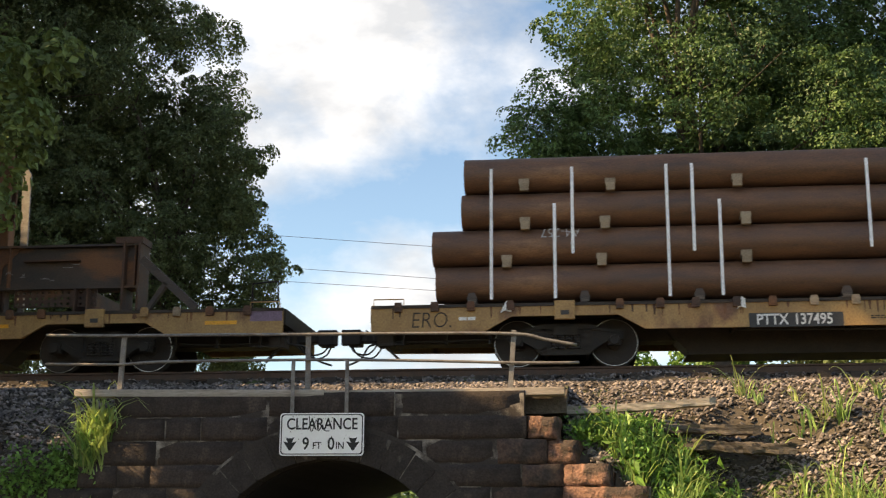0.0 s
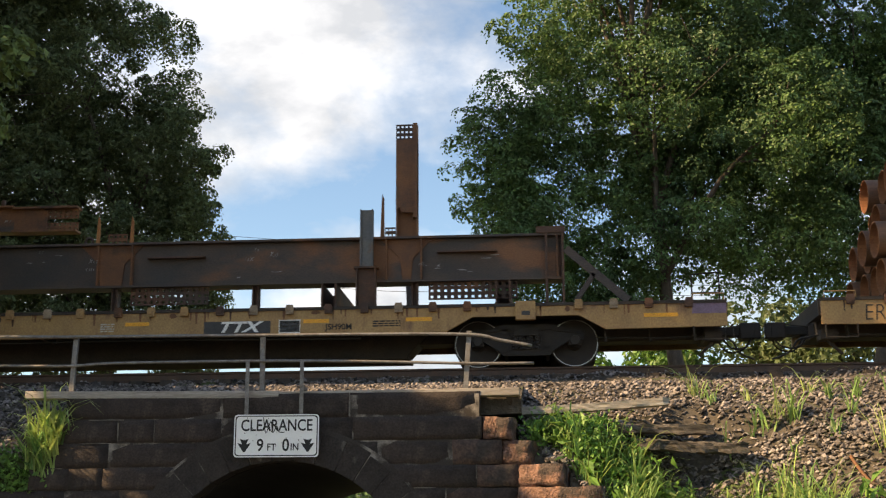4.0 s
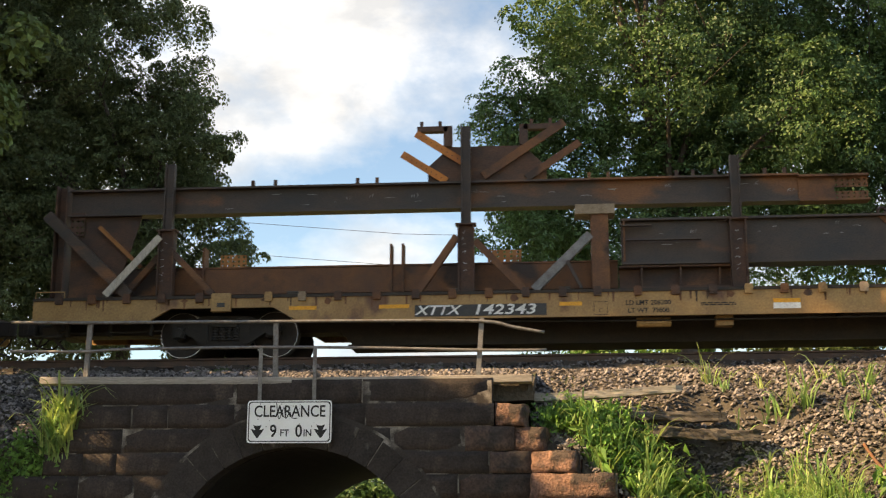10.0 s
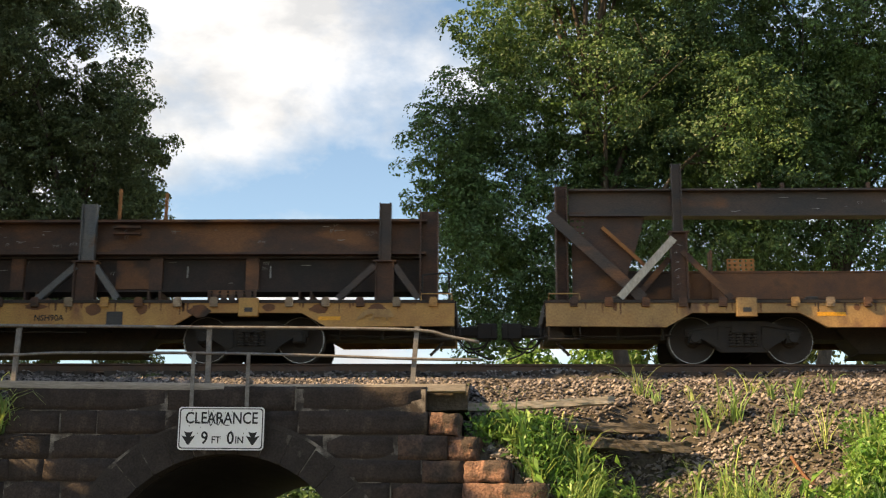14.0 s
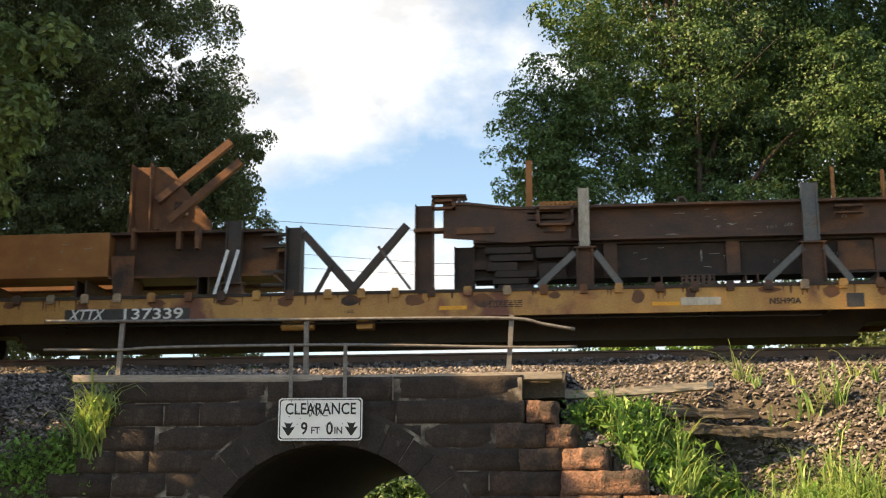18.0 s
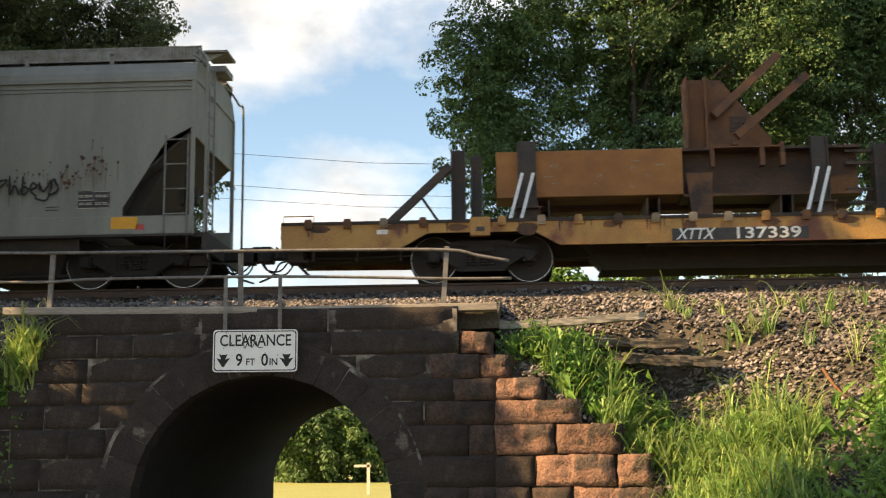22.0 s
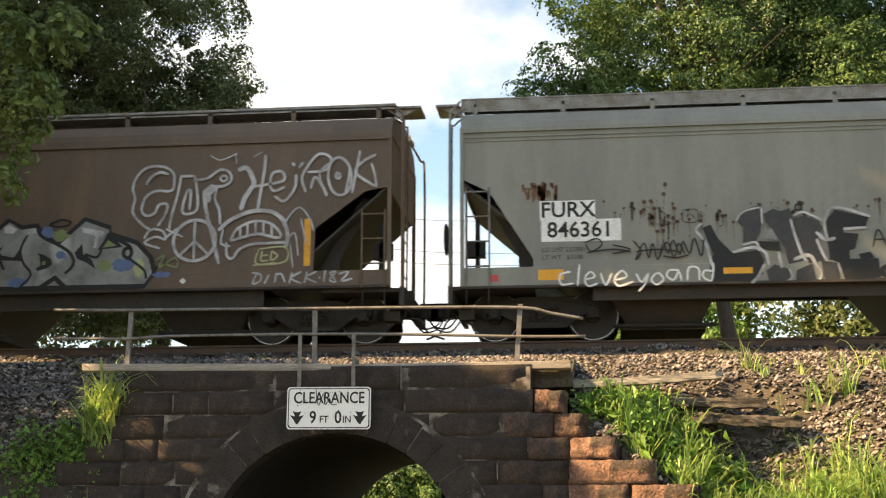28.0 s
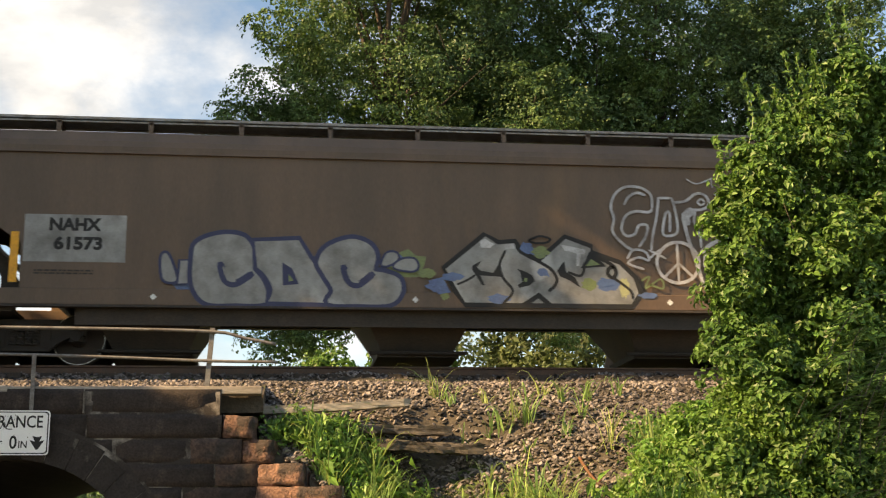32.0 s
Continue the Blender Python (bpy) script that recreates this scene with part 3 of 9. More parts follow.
def build_ground():
    def steps(*legs):
        out = []
        for a, b, d in legs:
            out += list(np.arange(a, b, d))
        return out + [legs[-1][1]]
    xs = steps((-900, -100, 100), (-100, -30, 10), (-30, -11, 1.0), (-11, 11, 0.22), (11, 30, 1.0), (30, 100, 10), (100, 900, 100))
    ys = steps((-400, -40, 60), (-40, 9, 7), (9, 22, 0.22), (22, 40, 0.6), (40, 100, 10), (100, 1500, 200))
    verts = [(x, y, lie(x, y) if -60 < x < 60 and -10 < y < 60 else 0.0) for y in ys for x in xs]
    w = len(xs)
    faces = [(j * w + i, j * w + i + 1, (j + 1) * w + i + 1, (j + 1) * w + i) for j in range(len(ys) - 1) for i in range(w - 1)]
    structure(raw("ground", verts, faces, "soil", smooth=True), "grassy soil embankment and level ground")
    bm = B()
    box(bm, -5.4, -2.0, -30, 60, 0.004, 0.03)
    structure(part("road", bm, "road"), "narrow asphalt lane through the arch")
    bm = B()
    box(bm, -60, 60, 39.6, 130, 0.02, 0.12)
    structure(part("meadow", bm, "meadow"), "sunlit mown field beyond the arch")


build_ground()


# ---- stone bridge ----
def block_mesh(w, h, d, rng, rough=0.022):
    """A worn rock-faced stone with rounded arrises: centre at its middle, face towards -y."""
    bm = B()
    nx, nz = (9, 6) if rough > 0.02 else (6, 4)
    off = Vector((rng.uniform(0, 90), rng.uniform(0, 90), rng.uniform(0, 90)))
    ends = [rng.uniform(-0.012, 0.012) for _ in range(4)]
    grid = []
    for k in range(nz + 1):
        row = []
        for i in range(nx + 1):
            a, b = i / nx, k / nz
            a, b = a + 0.05 * math.sin(2 * math.pi * a), b + 0.05 * math.sin(2 * math.pi * b)
            x, z = (a - 0.5) * w, (b - 0.5) * h
            edge = i in (0, nx) or k in (0, nz)
            p = Vector((x, 0, z)) * 4.0 + off
            if edge:
                x += noise.noise(p * 2) * (0.012 if rough < 0.02 else 0.032) + (ends[0] if i == 0 else ends[1] if i == nx else 0) * (1 - b)
                z += noise.noise(p * 2 + Vector((7, 0, 0))) * (0.012 if rough < 0.02 else 0.026)
            swell = min(a, 1 - a, 0.10) * min(b, 1 - b, 0.12) / 0.012
            y = -d / 2 + (0.004 if edge else 0.0) - rough * swell * (0.7 + 1.2 * noise.noise(p) + 0.9 * noise.noise(p * 2.7) + 0.5 * noise.noise(p * 6.1))
            row.append(bm.verts.new((x, y, z)))
        grid.append(row)
    for k in range(nz):
        for i in range(nx):
            bm.faces.new((grid[k][i], grid[k][i + 1], grid[k + 1][i + 1], grid[k + 1][i])).smooth = True
    rim = grid[0] + [grid[k][nx] for k in range(1, nz + 1)] + grid[nz][-2::-1] + [grid[k][0] for k in range(nz - 1, 0, -1)]
    back = [bm.verts.new((v.co.x, d / 2, v.co.z)) for v in rim]
    for i in range(len(rim)):
        j = (i + 1) % len(rim)
        bm.faces.new((rim[i], back[i], back[j], rim[j]))
    bm.faces.new(back[::-1])
    bmesh.ops.recalc_face_normals(bm, faces=bm.faces)
    me = bpy.data.meshes.new("stone_block")
    bm.to_mesh(me)
    bm.free()
    return me


def lay(me, mat, m, parent):
    if not me.materials:
        me.materials.append(M[mat])
    ob = new("stone_block", me)
    ob.parent = parent
    ob.matrix_basis = Matrix.Translation(-origin_of(parent)) @ m
    return ob


COURSES = [0.0, 0.36, 0.74, 1.15, 1.60, 2.03, 2.38, 2.70, 3.06, 3.40, 3.76]
ENDS_WEST = [-9.7, -9.5, -9.2, -8.75, -8.2, -7.95, -7.5, -7.28, -7.05, -7.0]
ENDS_EAST = [2.8, 2.4, 2.05, 1.87, 1.50, 0.93, 0.42, -0.54, -0.82, -0.84]


def build_bridge():
    rng = random.Random(4)
    bm = B()
    y0, y1, top = WALL - 0.002, WALL + 0.55, 3.72
    for a, b in ((-6.95, ARCH_X - ARCH_R - 0.03), (ARCH_X + ARCH_R + 0.03, -0.86)):
        box(bm, a, b, y0, y1, 0, top)
    n = 24
    for i in range(n):
        p, q = (ARCH_X + (ARCH_R + 0.03) * math.cos(math.pi * (1 - j / n)) for j in (i, i + 1))
        zp, zq = (SPRING + (ARCH_R + 0.03) * math.sin(math.pi * j / n) for j in (i, i + 1))
        slab(bm, [(p, zp), (q, zq), (q, top), (p, top)], y0, y1)
    wall = structure(part("wall_bridge", bm, "mortar"), "dark sandstone block bridge wall with an arch")
    pointing = B()
    for row, (z0, z1) in enumerate(zip(COURSES, COURSES[1:])):
        west, east = ENDS_WEST[row], ENDS_EAST[row]
        stretches = [(west, east)]
        dz = z0 - SPRING
        if dz < ARCH_R:
            w = ARCH_R + 0.02 if dz < 0 else math.sqrt(max(0.0, ARCH_R ** 2 - dz ** 2)) + 0.05
            if w > 0.3:
                stretches = [(west, ARCH_X - w), (ARCH_X + w, east)]
        core = B()
        if -6.95 - west > 0.1:
            box(core, west + 0.03, -6.95, WALL + 0.005, WALL + 0.5, z0, z1 - 0.02)
        if east + 0.3 > 0.2:
            dy = SPLAY * (east - EAST_KINK)
            box(core, -0.88, -0.33, WALL + 0.05, WALL + 0.5, z0, z1 - 0.02)
            prism(core, [(-0.35, WALL + 0.08, z) for z in (z0, z1 - 0.02)] + [(-0.35, WALL + 0.5, z) for z in (z1 - 0.02, z0)],
                  [(east - 0.03, WALL + 0.08 - dy, z) for z in (z0, z1 - 0.02)] + [(east - 0.03, WALL + 0.5 - dy, z) for z in (z1 - 0.02, z0)])
        if core.verts:
            part("rubble_core", core, "mortar", wall)
        else:
            core.free()
        cuts = []
        for a, b in stretches:
            cuts += [(a, EAST_KINK), (EAST_KINK, b)] if a < EAST_KINK - 0.3 and b > EAST_KINK + 0.25 else [(a, b)]
        for a, b in cuts:
            x = a
            while x < b - 0.05:
                w = rng.choice((0.55, 0.8, 1.05, 1.3, 1.6)) * rng.uniform(0.9, 1.1) * (1.4 if row == 9 else 1)
                e = x + w if x + w < b - 0.35 else b
                jt = rng.uniform(0.006, 0.014)
                me = block_mesh(e - x - jt, z1 - z0 - jt, 0.42, rng, 0.006 if row == 9 else (0.034 if x > EAST_KINK - 0.1 else 0.010))
                moss = row >= 8 and x > -3.0 and rng.random() < 0.6
                # past the kink the sunlit tone, just before it a half-lit one
                lit_end = row <= 7 and (x + e) / 2 > EAST_KINK and e > 0.22 * (7 - row) - 0.25
                lay(me, "stone_red_lit" if lit_end else ("stone_moss" if moss else ("stone_brown_half_lit" if row <= 7 and (x + e) / 2 > -1.7 and rng.random() < 0.75 else "stone")), (pose((x + e) / 2, WALL + 0.21 + rng.uniform(-0.016, -0.004), (z0 + z1) / 2) if (x + e) / 2 < EAST_KINK else
                     pose((x + e) / 2, WALL + 0.21 - SPLAY * ((x + e) / 2 - EAST_KINK) + rng.uniform(-0.02, 0.012), (z0 + z1) / 2, 0, 0, -math.degrees(math.atan(SPLAY)) + rng.uniform(-2, 2))), wall)
                if e < -0.9 and rng.random() < 0.5:
                    box(pointing, e - 0.010, e + 0.012, WALL - 0.020, WALL + 0.02, z0 + rng.uniform(0.0, 0.12), z1 - rng.uniform(0.0, 0.10))
                if e < -0.9 and rng.random() < 0.35:
                    q = x + (e - x) * rng.uniform(0.0, 0.5)
                    box(pointing, q, q + (e - x) * rng.uniform(0.2, 0.5), WALL - 0.020, WALL + 0.02, z0 - 0.008, z0 + 0.008)
                x = e
    tagged(part("pointing", pointing, "pointing", wall, "pale patched mortar joints"), kind="stuff")
    for x, row, w, turn in ((-0.29, 7, 0.46, -14), (-0.58, 8, 0.44, -9)):      # loose red stones at the head of the steps
        z0, z1 = COURSES[row], COURSES[row + 1]
        lay(block_mesh(w, z1 - z0 - 0.02, 0.40, rng, 0.040), "stone_red_lit", pose(x, WALL + 0.19, (z0 + z1) / 2 - 0.01, 0, 3, turn), wall)
    # arch ring
    n = 19
    for i in range(n):
        a0, a1 = math.pi * i / n, math.pi * (i + 1) / n
        ro = ARCH_R + rng.uniform(0.44, 0.50)
        g = rng.uniform(0.002, 0.004)
        bm = B()
        pts = [(r, a0 + g + (a1 - a0 - 2 * g) * q / 4) for r, qs in ((ARCH_R, range(5)), (ro, range(4, -1, -1))) for q in qs]
        slab(bm, [(ARCH_X + r * math.cos(a), SPRING + r * math.sin(a)) for r, a in pts], WALL - 0.030 - rng.uniform(0, 0.012), WALL + 0.4)
        part("voussoir", bm, "stone_arch", wall, bevel=0.006)
    bm = B()
    for i in range(40):
        a0, a1 = math.pi * i / 40, math.pi * (i + 1) / 40
        slab(bm, [(ARCH_X + r * math.cos(a), SPRING + r * math.sin(a)) for r, a in ((ARCH_R + 0.05, a0), (ARCH_R + 0.05, a1), (ARCH_R + 0.525, a1), (ARCH_R + 0.525, a0))], WALL - 0.022, WALL + 0.1)
    bmesh.ops.remove_doubles(bm, verts=bm.verts, dist=0.0005)
    part("ring_mortar", bm, "mortar", wall, "pale mortar round the arch ring")
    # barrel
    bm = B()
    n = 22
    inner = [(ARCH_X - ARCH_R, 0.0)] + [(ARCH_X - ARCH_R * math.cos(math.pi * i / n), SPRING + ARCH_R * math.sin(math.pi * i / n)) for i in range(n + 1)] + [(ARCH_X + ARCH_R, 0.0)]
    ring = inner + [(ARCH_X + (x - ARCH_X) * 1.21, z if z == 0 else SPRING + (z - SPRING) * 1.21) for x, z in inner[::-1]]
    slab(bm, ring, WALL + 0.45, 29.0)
    structure(part("vault", bm, "vault", smooth=False), "stone barrel vault under the track, its shade painted near-black")
    bm = B()
    for a, b in ((-7.5, ARCH_X - ARCH_R - 0.05), (ARCH_X + ARCH_R + 0.05, 0.6)):
        box(bm, a, b, 28.9, 29.4, 0, 4.2)
    box(bm, ARCH_X - ARCH_R - 0.05, ARCH_X + ARCH_R + 0.05, 28.9, 29.4, SPRING + ARCH_R + 0.02, 4.2)
    structure(part("wall_back", bm, "stone"), "plain stone wall at the far end of the vault")


def build_deck():
    """Plank kerbs, pipe railing, clearance sign, sleepers and rails."""
    for x0, x1, za, zb in ((-7.64, -3.80, 3.845, 3.80), (-3.86, -0.27, 3.79, 3.80)):
        bm = B()
        y = 18.42 if x0 < -5 else 18.435
        beam(bm, (x0, y, za - 0.055), (x1, y, zb - 0.055), 0.11, 0.26)
        ob = part("plank", bm, "plank", bevel=0.008)
        tagged(ob, "weathered grey timber kerb along the wall top", "plank", "kerb planks")
    rail = thing("pipe_railing", (-4.1, 18.4, 3.85), "bent galvanised pipe railing with three posts", "railing")
    for x, lean in ((-6.98, 0.03), (-4.08, -0.01), (-1.06, 0.06)):
        bm = B()
        beam(bm, (x, 18.40, 3.80), (x + lean, 18.40, 4.66), 0.07, 0.012)
        beam(bm, (x + 0.03, 18.425, 3.80), (x + lean + 0.03, 18.425, 4.66), 0.012, 0.05)
        part("post", bm, "galv", rail)
    bm = B()
    tube(bm, spline([(-8.17, 18.36, 4.69), (-6.98, 18.36, 4.665), (-5.5, 18.36, 4.655), (-4.08, 18.36, 4.64), (-2.6, 18.36, 4.63), (-1.0, 18.36, 4.60), (-0.55, 18.36, 4.51), (-0.08, 18.36, 4.42)], 4), 0.024, 8)
    part("top_rail", bm, "galv", rail, smooth=True)
    bm = B()
    tube(bm, spline([(-8.15, 18.36, 4.245), (-7.0, 18.36, 4.225), (-6.3, 18.36, 4.255), (-4.2, 18.36, 4.255), (-2.6, 18.36, 4.225), (-1.0, 18.36, 4.17), (-0.05, 18.36, 4.16)], 4), 0.022, 8)
    part("lower_rail", bm, "galv", rail, smooth=True)
    sign = thing("clearance_sign", (-3.80, 18.2, 2.83), "white clearance sign with black letters hung before the arch", "sign")
    x0, x1, z0, z1, y = -4.42, -3.175, 2.825, 3.44, 18.16
    bm = B()
    r = 0.05
    rim = [(cx + r * math.cos(a), cz + r * math.sin(a)) for cx, cz, s in ((x1 - r, z1 - r, 0), (x0 + r, z1 - r, 90), (x0 + r, z0 + r, 180), (x1 - r, z0 + r, 270)) for a in (radians(s + 15 * k) for k in range(7))]
    slab(bm, rim, y, y + 0.006)
    tilt = Matrix.Translation((-3.8, 0, 3.13)) @ pose(0, 0, 0, 0, 0.25, 0) @ Matrix.Translation((3.8, 0, -3.13))
    part("panel", bm, "sign_white", sign)
    bm = B()
    o, i_ = [(-3.7975 + (a + 3.7975) * 0.972, 3.1325 + (b - 3.1325) * 0.945) for a, b in rim], [(-3.7975 + (a + 3.7975) * 0.948, 3.1325 + (b - 3.1325) * 0.90) for a, b in rim]
    for k in range(len(rim)):
        j = (k + 1) % len(rim)
        bm.faces.new([bm.verts.new((p[0], y - 0.003, p[1])) for p in (o[k], o[j], i_[j], i_[k])])
    part("border", bm, "ink", sign)
    lettering("clearance_lettering", "CLEARANCE", -3.795, y, 3.275, 0.235, "ink", sign, "black capital letters", bold=0.003, width=0.80)
    lettering("number", "9", -4.03, y, 2.99, 0.25, "ink", sign, bold=0.004, width=0.85)
    lettering("number", "FT", -3.865, y, 2.965, 0.14, "ink", sign, bold=0.002, width=0.9)
    lettering("number", "0", -3.655, y, 2.99, 0.25, "ink", sign, bold=0.004, width=0.85)
    lettering("number", "IN", -3.525, y, 2.965, 0.14, "ink", sign, bold=0.002, width=0.9)
    for cx in (-4.265, -3.335):
        bm = B()
        bm.faces.new([bm.verts.new((cx + dx, y - 0.003, zz)) for dx, zz in ((-0.065, 3.09), (-0.02, 3.075), (0.02, 3.075), (0.065, 3.09), (0.03, 3.012), (0.10, 3.03), (0.012, 2.90), (-0.012, 2.90), (-0.10, 3.03), (-0.03, 3.012))])
        part("arrow", bm, "ink", sign)
    bm = ribbon(B(), [(-3.99, 3.40), (-3.95, 3.17), (-3.88, 3.34), (-3.85, 3.18), (-3.79, 3.27), (-3.76, 3.19), (-3.68, 3.18)], 0.013, y - 0.0045, 5)
    part("scrawl", bm, "ink", sign, "thin black scrawl")
    bm = B()
    for k in range(26):
        rr = random.Random(k)
        cx, cz, w = -3.90 + rr.gauss(0, 0.20), 3.20 + rr.gauss(0, 0.12), rr.uniform(0.003, 0.008)
        bm.faces.new([bm.verts.new((cx + dx * w, y - 0.004, cz + dz * w * 1.6)) for dx, dz in ((-1, 0), (0, -1), (1, 0), (0, 1))])
    tagged(part("chipped_paint", bm, "drip", sign, "dark chipped spots"), kind="stuff")
    for x in (-4.255, -3.447):
        bm = B()
        beam(bm, (x, 18.20, 2.9), (x, 18.20, 4.24), 0.055, 0.02)
        beam(bm, (x, 18.20, 3.84), (x, 18.52, 3.84), 0.05, 0.05, up=(1, 0, 0))
        part("hanger", bm, "galv", sign)
    for ob in sign.children:
        if "hanger" not in ob.name:
            ob.data.transform(Matrix.Translation(-sign.location) @ tilt @ Matrix.Translation(sign.location))
    for side, dy in (("near", -0.7525), ("far", 0.7525)):
        bm = B()
        c = TRACK + dy
        prof = [(-0.075, -0.18), (0.075, -0.18), (0.075, -0.165), (0.015, -0.145), (0.012, -0.045), (0.036, -0.032), (0.036, 0.0), (-0.036, 0.0), (-0.036, -0.032), (-0.012, -0.045), (-0.015, -0.145), (-0.075, -0.165)]
        a = [bm.verts.new((-120, c + p, RAIL + z)) for p, z in prof]
        b = [bm.verts.new((120, c + p, RAIL + z)) for p, z in prof]
        for i in range(len(prof)):
            j = (i + 1) % len(prof)
            bm.faces.new((a[i], a[j], b[j], b[i]))
        structure(part("rail_" + side, bm, "rail"), "rusty steel running rail")
    bm = B()
    rng = random.Random(9)
    x = -30.0
    while x < 30:
        dx, dy = rng.uniform(-0.03, 0.03), rng.uniform(-0.05, 0.05)
        box(bm, x + dx, x + dx + 0.23, TRACK - 1.15 + dy, TRACK + 1.15 + dy, RAIL - 0.36, RAIL - 0.185)
        x += 0.55
    structure(tagged(part("sleepers", bm, "sleeper"), kind="stuff"), "dark timber sleepers bedded in ballast")
    # ballast bed over the vault
    bm = B()
    prof = [(18.62, 3.45), (18.62, 3.70), (19.4, 3.84), (20.4, 4.02), (21.2, 4.19), (22.3, 4.34), (22.7, 4.51), (24.7, 4.51), (25.2, 4.34), (29.3, 4.15), (29.3, 3.4)]
    xs = np.linspace(-6.7, -0.25, 30)
    rows = [[bm.verts.new((x, y, z + 0.03 * noise.noise(Vector((x * 2, y * 2, 0))))) for y, z in prof] for x in xs]
    for r, s in zip(rows, rows[1:]):
        for i in range(len(prof)):
            j = (i + 1) % len(prof)
            bm.faces.new((r[i], r[j], s[j], s[i]))
    bm.faces.new(rows[0])
    bm.faces.new(rows[-1][::-1])
    structure(part("ballast_bed", bm, "soil"), "crushed stone bed over the bridge")
    # old timbers holding the slope beside the wall
    for (xa, ya, za), (xb, yb, zb), h in (((-0.40, 19.05, 3.52), (1.95, 19.15, 3.66), 0.10), ((0.20, 19.0, 3.25), (2.55, 19.05, 3.22), 0.12), ((1.42, 18.85, 3.02), (2.98, 18.9, 2.93), 0.13)):
        bm = B()
        p, q, rings = Vector((xa, ya, za)), Vector((xb, yb, zb)), []
        bow = rng.uniform(-0.02, 0.02)
        for i in range(25):
            f = i / 24
            c = p.lerp(q, f) + Vector((0, 0, bow * math.sin(math.pi * f)))
            worn = 0.82 if i in (0, 24) else 1.0
            ring = []
            for sy, sz in ((-1, -1), (0, -1), (1, -1), (1, 0), (1, 1), (0.3, 1), (-0.4, 1), (-1, 0.9), (-1, 0.3), (-1, -0.3)):
                r = noise.noise(Vector((f * 9, sy * 3.1, sz * 2.7 + xa * 5))) + 0.9 * noise.noise(Vector((f * 23, sy * 5.1, sz * 4.7 + xa * 3)))
                r *= 0.35 if h < 0.11 else 1.0
                ring.append(bm.verts.new(c + Vector((rng.uniform(-0.012, 0.012) if 0 < i < 24 else r * 0.10, sy * (0.12 + 0.030 * r) * worn, sz * (h * 0.58 + 0.026 * r) * worn))))
            rings.append(ring)
        for r0, r1 in zip(rings, rings[1:]):
            for i in range(10):
                bm.faces.new((r0[i], r0[(i + 1) % 10], r1[(i + 1) % 10], r1[i]))
        bm.faces.new(rings[0][::-1])
        bm.faces.new(rings[-1])
        bmesh.ops.recalc_face_normals(bm, faces=bm.faces)
        # lower two in dark wood: shade beneath the plants put into the colour
        tagged(part("old_sleeper", bm, "plank" if h < 0.11 else "tie"), "split weathered timber lying in the slope", "timber", "old timbers")


build_bridge()
build_deck()


# ---- foliage ----
def leaf_mesh(name, centres, size, rng, mat, parent, droop=0.35, label="", slim=0.66, facing=None):
    """Many small folded leaves at the given places, as one mesh; facing gives each one's outward way."""
    c = np.asarray(centres)
    n = len(c)
    s = size * rng.uniform(0.55, 1.25, n)
    u = rng.normal(size=(n, 3)) * (1.0 if facing is None else 0.42)
    if facing is not None:
        u += facing
    u /= np.linalg.norm(u, axis=1, keepdims=True)
    d = rng.normal(size=(n, 3))
    d[:, 2] -= droop
    d -= u * (d * u).sum(1, keepdims=True)
    d /= np.linalg.norm(d, axis=1, keepdims=True)
    w = np.cross(d, u)
    L, W, U = d * s[:, None], w * (s * slim)[:, None], u * (s * 0.13)[:, None]
    v = np.stack([c - L * 0.5, c + W * 0.5 + U - L * 0.05, c + L * 0.55 - U * 0.6, c - W * 0.5 + U - L * 0.05], 1).reshape(-1, 3)
    k = np.arange(n) * 4
    f = np.concatenate([np.stack([k, k + 1, k + 2], 1), np.stack([k, k + 2, k + 3], 1)])
    return raw(name, v, f, mat, parent, label)


def crown_points(lobes, rng, clump, cover, per, inner, fill=0.30, hollow=-9.0):
    """Leaf places: domed sprays over uneven lobes with gaps between, and a looser inner mass."""
    out, way = [], []
    for x, y, z, r in lobes:
        c = np.array([x, y, z])
        n = max(5, int(cover * (r / clump) ** 2))
        d = rng.normal(size=(n, 3))
        d /= np.linalg.norm(d, axis=1, keepdims=True)
        rad = r * (inner + (1.04 - inner) * rng.uniform(0, 1, n) ** 0.4)
        p = d * rad[:, None] * np.array([1, 1, 0.92]) + c
        keep = np.array([noise.noise(Vector(q) * (0.5 / clump)) > -0.26 and noise.noise(Vector(q) * 1.15) > hollow for q in p])
        p, d = p[keep], d[keep]
        wide = clump * rng.uniform(0.55, 1.25, len(p))
        q, o, rr = np.repeat(p, per, 0), np.repeat(d, per, 0), np.repeat(wide, per)
        e = rng.normal(size=q.shape) * 0.75 + o * 0.55 + np.array([0, 0, 0.55])
        e /= np.linalg.norm(e, axis=1, keepdims=True)
        out.append(q + e * (rr * rng.uniform(0.72, 1.06, len(q)))[:, None] * np.array([1, 1, 0.72]) - np.array([0, 0, 1]) * (rr * 0.25)[:, None])
        way.append(e * 1.3 + np.array([0, 0, 0.35]))
        m = int(n * per * fill)
        f = rng.normal(size=(m, 3))
        f /= np.linalg.norm(f, axis=1, keepdims=True)
        out.append(c + f * (r * 0.82 * rng.uniform(0.1, 1, m) ** 0.5)[:, None])
        way.append(f * 0.5)
    return np.concatenate(out), np.concatenate(way)


